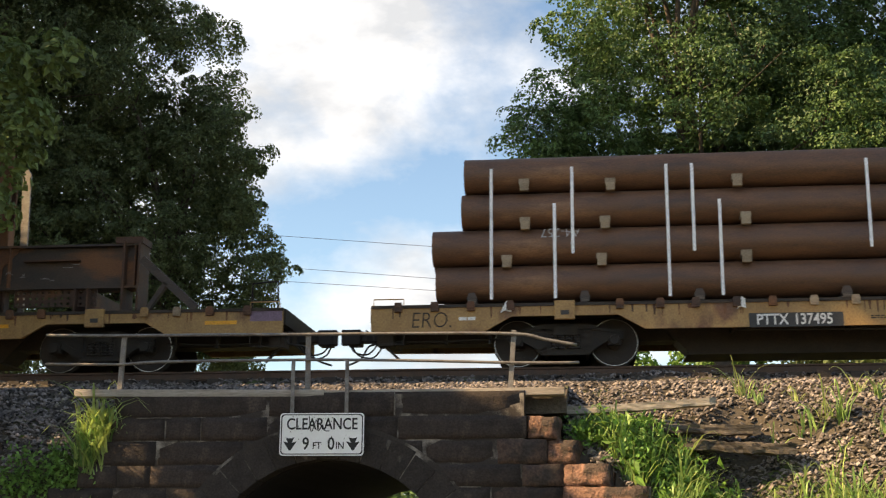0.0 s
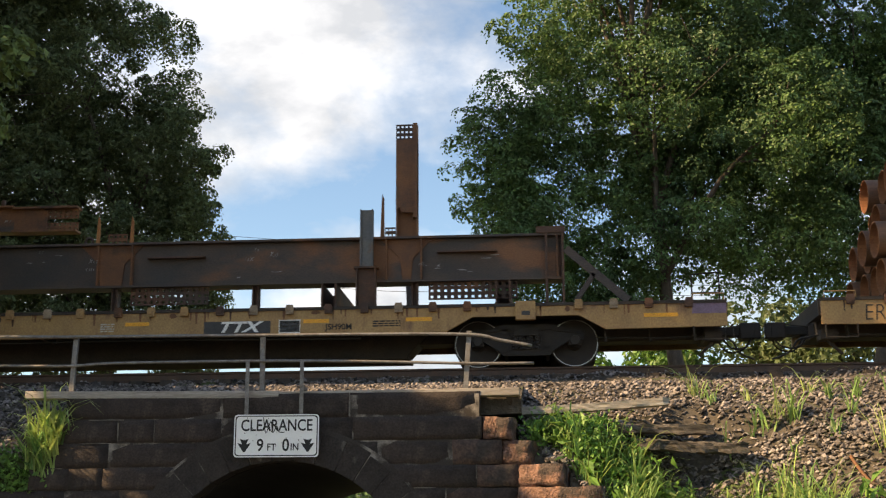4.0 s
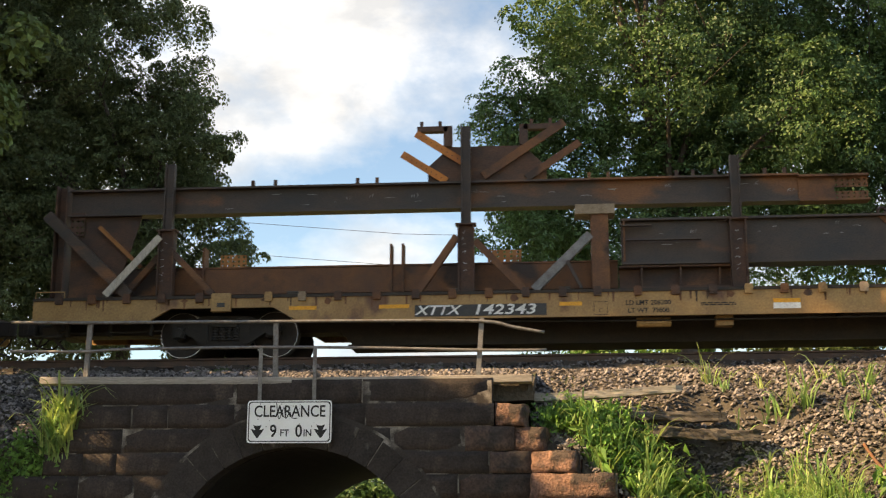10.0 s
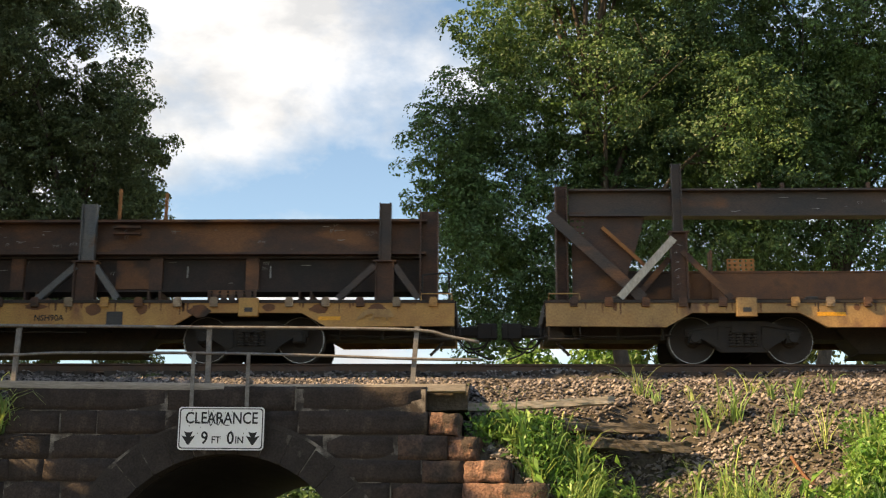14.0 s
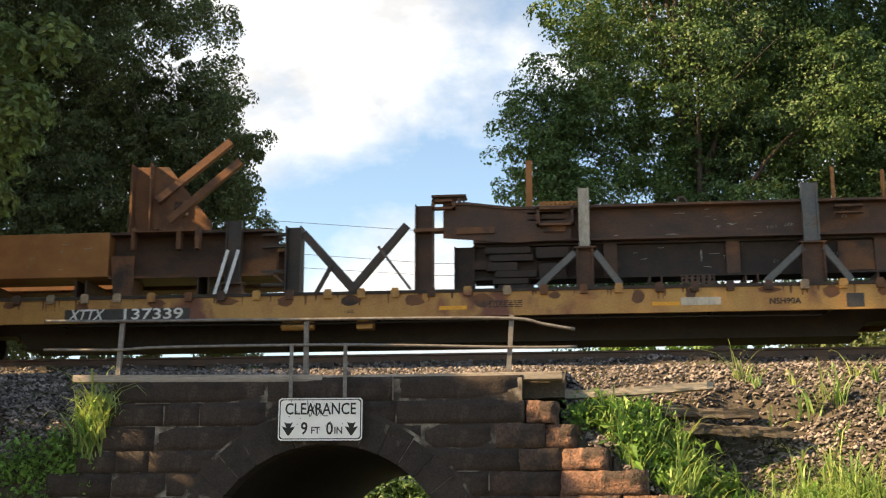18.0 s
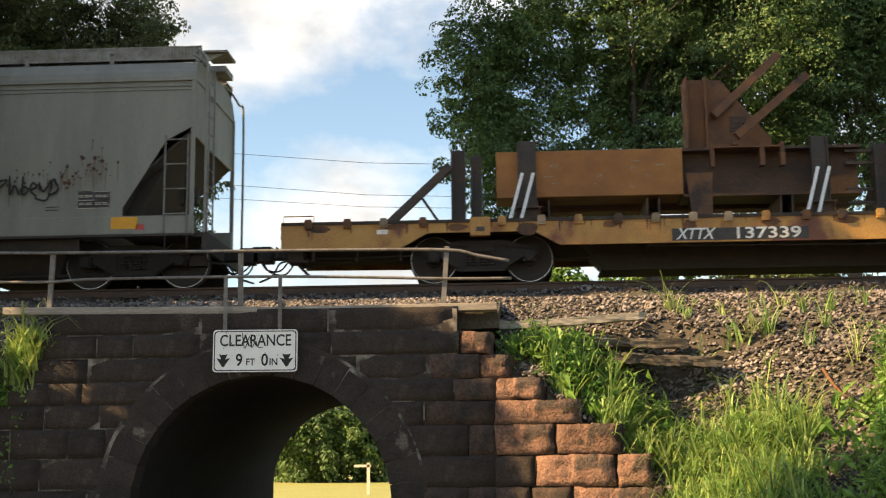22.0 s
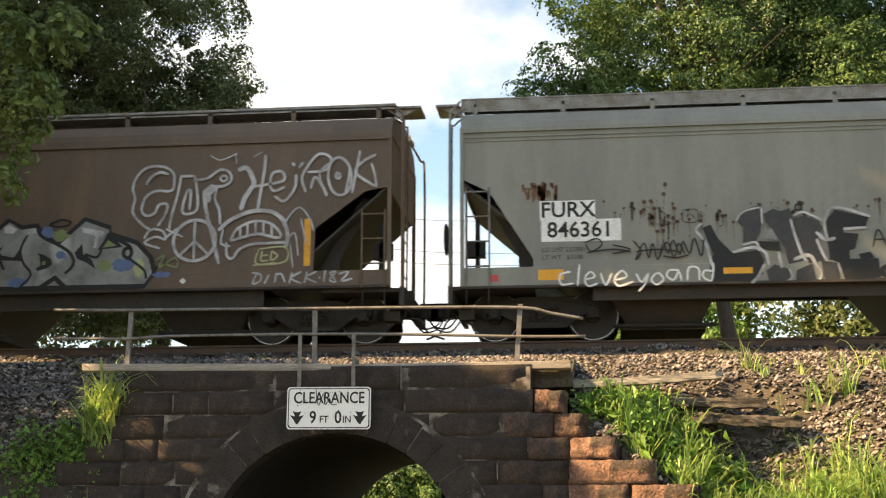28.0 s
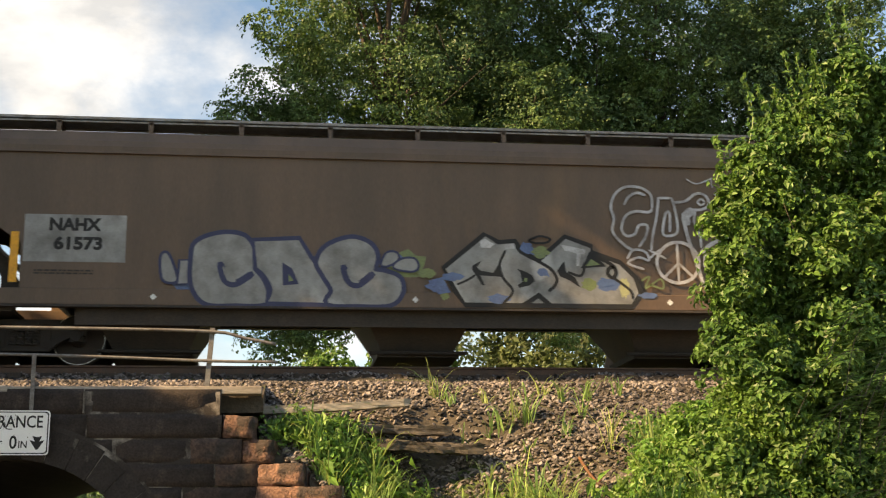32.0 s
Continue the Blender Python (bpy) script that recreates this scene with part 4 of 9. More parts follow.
def tree(name, label, base, lobes, mat, size, clump, cover, per, seed, trunk=0.4, limbs=9, inner=0.55, category="tree", fill=0.30, hollow=-9.0):
    rng = np.random.default_rng(seed)
    ob = thing(name, base, label, category)
    b = Vector(base)
    top = Vector((sum(q[0] for q in lobes) / len(lobes), sum(q[1] for q in lobes) / len(lobes), max(q[2] for q in lobes) - 3.6 if len(lobes) > 20 else max(q[2] for q in lobes) - 1.0))
    fork = b.lerp(top, 0.33)
    bm = B()
    line = [b - Vector((0, 0, 0.3)), b.lerp(fork, 0.5) + Vector((0.1, 0, 0)), fork, fork.lerp(top, 0.5) + Vector((0.3, 0.1, 0)), top]
    tube(bm, spline(line, 4), [trunk * (1 - 0.9 * i / 16) for i in range(17)], 9)
    part("trunk", bm, "bark", ob, smooth=True)
    order = sorted(range(len(lobes)), key=lambda i: -lobes[i][3])[:limbs]
    for i in order:
        q = Vector(lobes[i][:3])
        t = min(0.9, max(0.12, (q.z - b.z) / (top.z - b.z) * 0.62))
        s = b.lerp(fork, t / 0.33) if t < 0.33 else fork.lerp(top, (t - 0.33) / 0.67)
        mid = s.lerp(q, 0.5) + Vector((0, 0, 0.12 * (q - s).length))
        r = trunk * 0.42 * (1 - 0.5 * t)
        bm = B()
        tube(bm, spline([s, mid, q], 4), [r * (1 - 0.85 * k / 8) for k in range(9)], 6)
        for a in range(5):
            e = q + Vector(rng.normal(size=3).tolist()) * lobes[i][3] * 0.6
            tube(bm, [mid.lerp(q, 0.3 + 0.14 * a), e], [r * 0.3, r * 0.08], 4)
        part("limb", bm, "bark", ob, smooth=True)
    c, way = crown_points(lobes, rng, clump, cover, per, inner, fill, hollow)
    leaf_mesh("crown", c, size, rng, mat, ob, facing=way)
    return ob


def fill_depth(lobes, rng, dy, copies=1, shift=0.0, shrink=1.0):
    """The same crown given depth: lobes moved back and forth, with some behind."""
    out = []
    for x, y, z, r in lobes:
        x, r = x + shift, r * shrink
        out.append((x, y + rng.uniform(-0.5, 0.5) * dy, z, r))
        for _ in range(copies):
            out.append((x + rng.uniform(-0.2, 1.2) * (1 if shift >= 0 else -1), y + rng.uniform(0.4, 1.0) * dy, z + rng.uniform(-1, 1), r))
    return out


def build_trees():
    rng = random.Random(21)
    right = [(-0.3, 36, 16.4, 1.3), (-1.0, 36, 14.4, 1.0), (0.5, 36, 13.8, 1.8), (-0.75, 36, 12.2, 1.4), (-0.65, 36, 10.8, 1.3), (5.4, 36.6, 13.8, 1.9), (3.7, 36.6, 12.9, 1.6), (-1.1, 36, 9.7, 1.35), (-0.2, 36, 9.2, 1.5), (0.6, 36, 10.6, 1.3),
             (1.4, 36, 15.8, 2.1), (2.1, 36, 12.0, 2.1), (3.3, 36, 14.6, 2.3), (4.3, 36, 11.6, 2.2), (5.4, 36, 16.1, 2.4), (6.9, 36, 13.3, 2.4),
             (1.1, 36, 19.1, 2.3), (3.9, 36, 20.1, 2.6), (1.5, 36.5, 9.6, 1.0), (2.9, 36, 9.9, 1.1), (4.6, 36, 10.2, 1.0), (6.0, 36.2, 9.6, 1.5), (7.5, 36.2, 10.4, 1.5)]
    # its last five lobes are unseen, added to shade the next maple
    tree("maple_tree", "large green maple with a broad leafy crown behind the track", (4.5, 36.5, 2.0), fill_depth(right, rng, 2.5, 1, 0.25, 0.84) + fill_depth([(-1.3, 36, 13.2, 1.2), (-1.2, 36, 11.6, 1.15), (0.2, 36, 7.7, 0.8), (-0.7, 36, 8.0, 0.7), (1.0, 36, 7.8, 0.7), (2.7, 36, 9.0, 1.0), (1.9, 36, 8.3, 0.9)], random.Random(3), 1.0) + [(2.6, 33.4, 20.0, 1.9), (4.5, 33.6, 19.8, 1.8), (3.2, 33.0, 22.6, 2.0), (5.0, 33.2, 22.4, 2.0), (6.4, 33.8, 20.0, 1.8)], "leaf_mid", 0.120, 0.44, 4.4, 74, 5, 0.38, 12, 0.58, fill=0.34)
    right2 = [(4.5, 37, 17.6, 2.2), (7.0, 37, 16.9, 2.3), (8.8, 37, 15.1, 2.2), (10.7, 37, 17.5, 2.3), (13.0, 37, 16.2, 2.2), (15.0, 37, 17.0, 1.8), (16.6, 37, 17.0, 1.7), (17.4, 37.5, 14.8, 1.8), (14.4, 37, 19.0, 1.8),
              (9.5, 37.5, 12.4, 2.3), (12.3, 37.5, 13.2, 2.4), (15.5, 37.5, 14.5, 2.4), (8.2, 38, 10.0, 1.6), (11.5, 38, 10.2, 1.8), (16, 38, 11.5, 2.2), (8, 37, 20, 2.4), (12, 37, 20.5, 2.6)]
    tree("maple_tree", "tall dark green maple in the row behind the track", (8.9, 37.5, 2.0), fill_depth(right2, rng, 2.5, 1, 0.0, 0.9) + fill_depth([(9.6, 37.5, 14.6, 2.2), (8.0, 37.5, 12.6, 2.0), (10.8, 37.6, 15.8, 2.0), (7.6, 37.6, 15.0, 1.8), (12.0, 37.6, 15.2, 1.8), (14.0, 37.6, 13.0, 1.8), (16.2, 37.4, 18.2, 1.6), (18.0, 37.5, 17.5, 1.8), (18.5, 37.5, 15.2, 1.9), (15.8, 37.4, 16.2, 1.8), (18.2, 37.6, 19.6, 1.7)], random.Random(4), 1.6), "leaf_mid", 0.140, 0.50, 4.2, 62, 6, 0.36, 12, 0.58, fill=0.32)
    left = [(-11.5, 34, 16.3, 1.1), (-10.5, 34, 14.5, 1.1), (-9.8, 34, 13.3, 0.7), (-9.3, 34, 12.1, 0.8), (-9.45, 34, 10.5, 0.85), (-9.05, 34, 8.95, 0.9), (-10.9, 34, 12.1, 1.7),
            (-11.7, 34, 9.8, 1.7), (-13.0, 34, 14.8, 1.7), (-13.8, 34, 11.7, 2.0), (-12.6, 34, 18.2, 1.6), (-11.1, 34, 8.0, 1.1), (-13.5, 34, 8.3, 1.6), (-12.4, 34.2, 7.0, 1.2), (-12.3, 34.2, 13.4, 1.5), (-14.6, 34.2, 12.4, 1.7), (-14.6, 34.2, 9.6, 1.7),
            (-10.4, 34, 11.3, 1.1), (-9.6, 34, 11.1, 0.8), (-10.3, 34.2, 9.4, 1.0), (-9.4, 34, 8.1, 0.8), (-9.7, 34.2, 7.1, 0.9), (-8.7, 34, 8.4, 0.5)]
    tree("broadleaf_tree", "dark shaded broadleaf tree behind the track", (-12.3, 34.5, 2.2), fill_depth(left, rng, 2.2, 1, -0.12, 0.90), "leaf_dark", 0.114, 0.36, 3.9, 84, 7, 0.34, 11, 0.56, fill=0.34)
    left2 = [(-14.6, 33.5, 16.5, 2.0), (-16.0, 33.5, 14.0, 2.0), (-16.1, 33.5, 10.2, 1.8), (-18.0, 33.5, 12.5, 2.2), (-17.5, 33.5, 17, 2.2), (-15, 33.5, 19.5, 2.2), (-18.5, 33.5, 9.0, 1.8), (-14.9, 34, 7.4, 1.6), (-16.8, 34, 7.2, 1.7), (-17.0, 34, 12.0, 1.8), (-15.4, 34, 16.0, 1.8), (-13.8, 34, 17.6, 1.6)]
    tree("broadleaf_tree", "dark tall broadleaf tree in the row behind the track", (-16.4, 34.2, 2.2), fill_depth(left2, rng, 2.2, 1, -0.2), "leaf_dark", 0.132, 0.44, 4.0, 72, 8, 0.34, 7, 0.54, fill=0.30)
    # crown above the view, added only to shade the maple
    shade_crown = [(-15.5, 30.6, 22.5, 2.3), (-17.5, 30.0, 24.5, 2.4), (-14.5, 31.5, 24.5, 2.2), (-18.8, 31.5, 21.5, 2.4), (-17.2, 28.6, 21.5, 2.2), (-15.8, 33, 23.5, 2.3)]
    tree("broadleaf_tree", "tall broadleaf tree with an unseen crown added to shade the maple", (-17.2, 35.6, 2.2), fill_depth(shade_crown, rng, 2.2, 1, -0.2) + [(-14.2, 28.4, 22.6, 1.9), (-14.6, 28.0, 24.6, 1.5)], "leaf_dark", 0.22, 0.60, 4.6, 48, 9, 0.40, 7, 0.50, fill=0.2)


build_trees()


# ---- the train: built where it stands at 0 s, and rolled by run(t) ----
def run(t):
    """How far the train has rolled by t seconds: it gathers speed slowly."""
    return 2.1275 * t + 0.017007 * t ** 2 + 0.00034958 * t ** 3 - 0.0000044202 * t ** 4


MOVING, AXLES = [], []
DECK = 5.80


def rolling(ob):
    MOVING.append(ob)
    return ob


def wheelset(truck, x, r):
    z = RAIL + r
    bm = B()
    for s in (-1, 1):
        f = TRACK + s * 0.80
        tube(bm, [(x, f - s * 0.135, z), (x, f - s * 0.115, z), (x, f, z)], [r + 0.028, r + 0.004, r], 28)
        tube(bm, [(x, f - s * 0.001, z), (x, f + s * 0.03, z)], [0.15, 0.13], 14)
    tube(bm, [(x, TRACK - 1.02, z), (x, TRACK + 1.02, z)], 0.075, 12)
    for k in range(5):
        a = 2 * math.pi * k / 5
        box(bm, x + 0.27 * math.cos(a) - 0.03, x + 0.27 * math.cos(a) + 0.03, TRACK - 0.812, TRACK - 0.798, z + 0.27 * math.sin(a) - 0.03, z + 0.27 * math.sin(a) + 0.03)
    bmesh.ops.translate(bm, verts=bm.verts, vec=(0, 0, 0))
    # worn bright rim on the near wheel face
    n = 32
    ob = part("wheelset", bm, "wheel", truck, at=(x, TRACK, z))
    me = ob.data
    me.materials.append(M["bright_steel"])
    b2 = bmesh.new()
    b2.from_mesh(me)
    ring = []
    for k in range(n):
        a = 2 * math.pi * k / n
        ring.append([b2.verts.new((rr * math.cos(a), -0.803, rr * math.sin(a))) for rr in (r - 0.002, r - 0.013)])
    for k in range(n):
        p, q = ring[k], ring[(k + 1) % n]
        fc = b2.faces.new((p[0], q[0], q[1], p[1]))
        fc.material_index = 1
    b2.to_mesh(me)
    b2.free()
    AXLES.append((ob, ob.location.copy(), r))
    return ob


def truck(car, x, base=1.75, r=0.43):
    """A three-piece freight truck: side frames, bolster, springs, two wheelsets."""
    h = base / 2
    z = RAIL + r
    bm = B()
    box(bm, x - 0.22, x + 0.22, TRACK - 1.12, TRACK + 1.12, z + 0.10, z + 0.26)
    ob = part("truck", bm, "iron", car, "cast steel freight truck", at=(x, TRACK, z))
    for s in (-1, 1):
        ya, yb = sorted((TRACK + s * 0.93, TRACK + s * 1.08))
        hole = [(-0.32, 0.18), (-0.32, -0.12), (0.32, -0.12), (0.32, 0.18)]
        bm = B()
        slab(bm, [(x - h - 0.16, z + 0.17), (x - h + 0.18, z + 0.21), (x - 0.42, z + 0.31), (x + 0.42, z + 0.31), (x + h - 0.18, z + 0.21), (x + h + 0.16, z + 0.17), (x + h + 0.16, z + 0.02), (x + h - 0.14, z + 0.02),
                  (x + 0.42, z - 0.25), (x - 0.42, z - 0.25), (x - h + 0.14, z + 0.02), (x - h - 0.16, z + 0.02)], ya + 0.03, yb - 0.03)
        for d in (-1, 1):
            beam(bm, (x + d * (h - 0.12), (ya + yb) / 2, z + 0.06), (x + d * 0.36, (ya + yb) / 2, z - 0.17), 0.12, 0.15)
            slab(bm, [(x + d * 0.33, z + 0.22), (x + d * 0.45, z + 0.22), (x + d * 0.45, z - 0.18), (x + d * 0.33, z - 0.18)], ya, yb)
        slab(bm, [(x - h - 0.1, z + 0.13), (x - 0.45, z + 0.20), (x + 0.45, z + 0.20), (x + h + 0.1, z + 0.13), (x + h - 0.18, z + 0.215), (x + 0.42, z + 0.31), (x - 0.42, z + 0.31), (x - h + 0.18, z + 0.215)], ya, yb)
        part("side_frame", bm, "iron", ob)
        for k in (-0.2, -0.07, 0.07, 0.2):
            bm = B()
            tube(bm, [(x + k, TRACK + s * 1.05, z - 0.14 + q * 0.013) for q in range(21)], [0.05 + 0.016 * (q % 4 < 2) for q in range(21)], 8)
            part("spring", bm, "iron", ob)
    for s in (-1, 1):
        for d in (-1, 1):
            bm = B()
            xx = x + d * h
            box(bm, xx - 0.11, xx + 0.11, *sorted((TRACK + s * 0.94, TRACK + s * 1.12)), z - 0.09, z + 0.10)
            tube(bm, [(xx, TRACK + s * 1.10, z), (xx, TRACK + s * 1.16, z)], [0.10, 0.085], 10)
            part("axle_box", bm, "iron", ob)
    for d in (-1, 1):
        wheelset(ob, x + d * h, r)
        bm = B()
        xx = x + d * (h - r - 0.05)
        beam(bm, (xx, TRACK - 0.9, z - 0.02), (xx, TRACK + 0.9, z - 0.02), 0.06, 0.14, up=(0, 0, 1))
        beam(bm, (xx + d * 0.02, TRACK - 0.78, z - 0.14), (xx + d * 0.05, TRACK - 0.78, z + 0.14), 0.05, 0.09)
        part("brake_beam", bm, "iron", ob)
    return ob


def coupler(car, x, d, z=5.42):
    """Coupler, draft sill, air hose and cut lever at one end; d points away from the car."""
    bm = B()
    box(bm, *sorted((x - d * 0.9, x + d * 0.42)), TRACK - 0.12, TRACK + 0.12, z - 0.09, z + 0.09)
    box(bm, *sorted((x + d * 0.40, x + d * 0.68)), TRACK - 0.20, TRACK + 0.17, z - 0.15, z + 0.15)
    box(bm, *sorted((x + d * 0.66, x + d * 0.78)), TRACK - 0.20, TRACK - 0.05, z - 0.15, z + 0.15)
    c = part("coupler", bm, "iron", car, "dark cast steel coupler", bevel=0.02)
    bm = B()
    tube(bm, spline([(x - d * 0.1, TRACK - 0.35, z - 0.16), (x + d * 0.2, TRACK - 0.35, z - 0.2), (x + d * 0.38, TRACK - 0.2, z - 0.42), (x + d * 0.66, TRACK - 0.05, z - 0.52)], 5), 0.02, 6)
    part("air_hose", bm, "black_paint", car, smooth=True)
    bm = B()
    tube(bm, [(x + d * 0.10, TRACK - 1.35, z - 0.28), (x + d * 0.10, TRACK - 1.30, z - 0.06), (x + d * 0.14, TRACK - 0.7, z - 0.02), (x + d * 0.45, TRACK - 0.12, z + 0.12)], 0.014, 6)
    part("cut_lever", bm, "iron", car)
    bm = B()
    tube(bm, [(x - d * 2.3, TRACK - 0.95, z - 0.20), (x - d * 1.2, TRACK - 1.0, z - 0.24), (x - d * 0.1, TRACK - 0.9, z - 0.20), (x + d * 0.12, TRACK - 0.45, z - 0.20)], 0.02, 6)
    for k in (2.1, 1.3, 0.5):
        box(bm, *sorted((x - d * k, x - d * (k + 0.05))), TRACK - 1.03, TRACK - 0.90, z - 0.30, z + 0.02)
    part("train_line", bm, "iron", car, "dark air pipe on hangers")
    bm = B()
    for sy in (-0.28, 0.22):
        tube(bm, spline([(x + d * 0.02, TRACK + sy, z - 0.1), (x + d * 0.22, TRACK + sy, z - 0.34), (x + d * 0.50, TRACK + sy * 0.7, z - 0.30), (x + d * 0.62, TRACK + sy * 0.4, z - 0.12)], 4), 0.017, 6)
    part("safety_chain", bm, "iron", car)
    bm = B()
    box(bm, *sorted((x - d * 0.35, x - d * 0.05)), TRACK - 1.0, TRACK - 0.62, z - 0.30, z - 0.12)
    beam(bm, (x - d * 0.2, TRACK - 0.8, z - 0.30), (x - d * 0.45, TRACK - 0.8, z - 0.55), 0.05, 0.05)
    part("end_fitting", bm, "under", car)


def pocket(bm, x, y, z):
    """A stake pocket with its loop on the side of the deck."""
    slab(bm, [(x - 0.065, z - 0.085), (x + 0.065, z - 0.085), (x + 0.075, z + 0.02), (x + 0.055, z + 0.085), (x - 0.055, z + 0.085), (x - 0.075, z + 0.02)], y - 0.07, y)
    box(bm, x - 0.03, x + 0.03, y - 0.085, y - 0.07, z - 0.05, z + 0.01)


def flatcar(front, rear, trucks, paint, label, reporting, seed):
    """An 89-foot flat car: deck, side sills with truck cut-outs, fishbelly, trucks, couplers."""
    car = rolling(thing("flatcar", ((front + rear) / 2, TRACK, RAIL), label, "railcar", "train"))
    yn, yf = TRACK - 1.38, TRACK + 1.38
    bm = B()
    box(bm, rear, front, yn + 0.02, yf - 0.02, DECK - 0.10, DECK)
    part("deck", bm, "tie", car, "worn timber deck")
    tr = sorted(trucks)
    lo, hi = DECK - 0.50, DECK - 0.02
    for name, y0, y1 in (("side_sill", yn - 0.02, yn + 0.04), ("side_sill", yf - 0.04, yf + 0.02)):
        pts = [(rear, hi), (front, hi), (front, lo + 0.02), (tr[1] + 1.42, lo), (tr[1] + 0.95, hi - 0.22), (tr[1] - 0.95, hi - 0.22), (tr[1] - 1.42, lo),
               (tr[0] + 1.42, lo), (tr[0] + 0.95, hi - 0.22), (tr[0] - 0.95, hi - 0.22), (tr[0] - 1.42, lo), (rear, lo + 0.02)]
        bm = B()
        slab(bm, pts, y0, y1)
        sill = part(name, bm, paint, car)
        bm = B()
        box(bm, rear, front, y0 - 0.025, y1 + 0.0, hi - 0.045, hi + 0.012)
        part("top_flange", bm, "under", car, "dark worn deck edge")
    bm = B()
    slab(bm, [(tr[0] + 1.6, DECK - 0.12), (tr[1] - 1.6, DECK - 0.12), (tr[1] - 2.3, RAIL + 0.24), (tr[0] + 2.3, RAIL + 0.24)], TRACK - 0.36, TRACK + 0.36)
    part("centre_sill", bm, "under", car, "dark fishbelly centre sill")
    bm = B()
    box(bm, tr[0] + 2.2, tr[1] - 2.2, TRACK - 0.5, TRACK + 0.5, RAIL + 0.235, RAIL + 0.265)
    part("bottom_flange", bm, "under", car)
    bm = B()
    box(bm, rear + 0.1, front - 0.1, TRACK - 0.25, TRACK + 0.25, DECK - 0.55, DECK - 0.1)
    part("draft_sill", bm, "under", car)
    x = tr[0] + 3.0
    while x < tr[1] - 2.6:
        bm = B()
        slab(bm, [(x, lo + 0.05), (x + 0.05, lo + 0.05), (x + 0.05, DECK - 0.1), (x, DECK - 0.1)], yn + 0.04, yf - 0.04)
        part("crossbearer", bm, "under", car)
        x += 2.05
    rng = random.Random(seed)
    x = rear + 0.5
    while x < front - 0.3:
        if all(abs(x - t) > 0.35 for t in tr):
            bm = B()
            pocket(bm, x, yn - 0.02, hi - 0.03)
            part("stake_pocket", bm, rng.choice(("rust_dark", "rust_brown", paint, "block_wood")), car)
        x += rng.choice((0.62, 0.66, 0.71))
    bm = B()
    x = rear + 0.7
    while x < front - 0.5:
        w, h = rng.uniform(0.10, 0.24), rng.uniform(0.10, 0.30)
        if paint == "yellow_rusty" or rng.random() < 0.4:
            k = 1.0 if paint == "yellow_rusty" else 0.5
            bm.faces.new([bm.verts.new((x + k * w * rng.uniform(0.7, 1.1) * math.cos(a), yn - 0.0208, hi - 0.05 - k * h * 0.5 * (1 - math.sin(a) * rng.uniform(0.8, 1.0)))) for a in (2 * math.pi * q / 14 for q in range(14))])
        for _ in range(4):
            px, pw, ph = x + rng.uniform(-0.7, 0.7), rng.uniform(0.01, 0.03), rng.uniform(0.05, 0.22)
            bm.faces.new([bm.verts.new((px + a, yn - 0.0215, hi - 0.04 + b)) for a, b in ((-pw, 0), (-pw * 0.4, -ph), (pw * 0.5, -ph), (pw, 0))])
        x += rng.uniform(0.9, 1.5)
    tagged(part("rust_stain", bm, "rust_brown", car, "dark rust stains below the stake pockets"), kind="stuff")
    for t in tr:
        bm = B()
        slab(bm, [(t - 0.18, hi + 0.04), (t + 0.18, hi + 0.04), (t + 0.18, hi - 0.30), (t - 0.18, hi - 0.30)], yn - 0.10, yn + 0.0)
        jack = part("jacking_pad", bm, paint, car, bevel=0.008)
        bm = B()
        box(bm, t - 0.07, t + 0.08, yn - 0.104, yn - 0.101, hi - 0.22, hi - 0.14)
        part("slot", bm, "black_paint", jack)
        truck(car, t)
    for x, d in ((front, 1), (rear, -1)):
        bm = B()
        # end face takes the underside colour, so its shade is painted in
        box(bm, *sorted((x - d * 0.10, x + d * 0.03)), yn + 0.10, yf - 0.10, DECK - 0.30, DECK - 0.004)
        box(bm, *sorted((x - d * 0.30, x - d * 0.02)), TRACK - 0.55, TRACK + 0.55, DECK - 0.56, DECK - 0.29)
        part("end_sill", bm, "under", car, "end sill with its shade painted dark")
        coupler(car, x, d)
        bm = B()
        a, b = x - d * 0.05, x - d * 0.60
        tube(bm, [(a, yn - 0.05, DECK - 0.02), (a, yn - 0.05, DECK + 0.10), (b, yn - 0.05, DECK + 0.10), (b, yn - 0.05, DECK - 0.02)], 0.012, 6)
        part("grab_iron", bm, paint, car)
        bm = B()
        tube(bm, [(a, yn - 0.04, lo + 0.02), (a, yn - 0.04, lo - 0.22), (b, yn - 0.04, lo - 0.22), (b, yn - 0.04, lo + 0.02)], 0.013, 6)
        part("sill_step", bm, "iron", car)
    bm = B()
    tube(bm, spline([(tr[0] + 3, yn + 0.15, lo - 0.02), (tr[0] + 8, yn + 0.15, lo - 0.06), (tr[0] + 13, yn + 0.15, lo - 0.04), (tr[1] - 3, yn + 0.15, lo - 0.07)], 5), 0.016, 6)
    part("brake_pipe", bm, "iron", car)
    bm = B()
    xm = (tr[0] + tr[1]) / 2
    tube(bm, [(xm - 2.6, yn + 0.25, lo - 0.08), (xm - 2.0, yn + 0.25, lo - 0.08)], 0.09, 10)
    part("brake_cylinder", bm, paint, car)
    part("valve_box", box(B(), xm - 1.2, xm - 0.9, yn + 0.2, yn + 0.45, lo - 0.16, lo + 0.02), paint, car)
    # reporting mark
    if reporting:
        words, x0, x1, z0, z1, shear = reporting
        bm = B()
        box(bm, x0, x1, yn - 0.026, yn - 0.021, z0, z1)
        panel = part("mark_panel", bm, "black_paint", car)
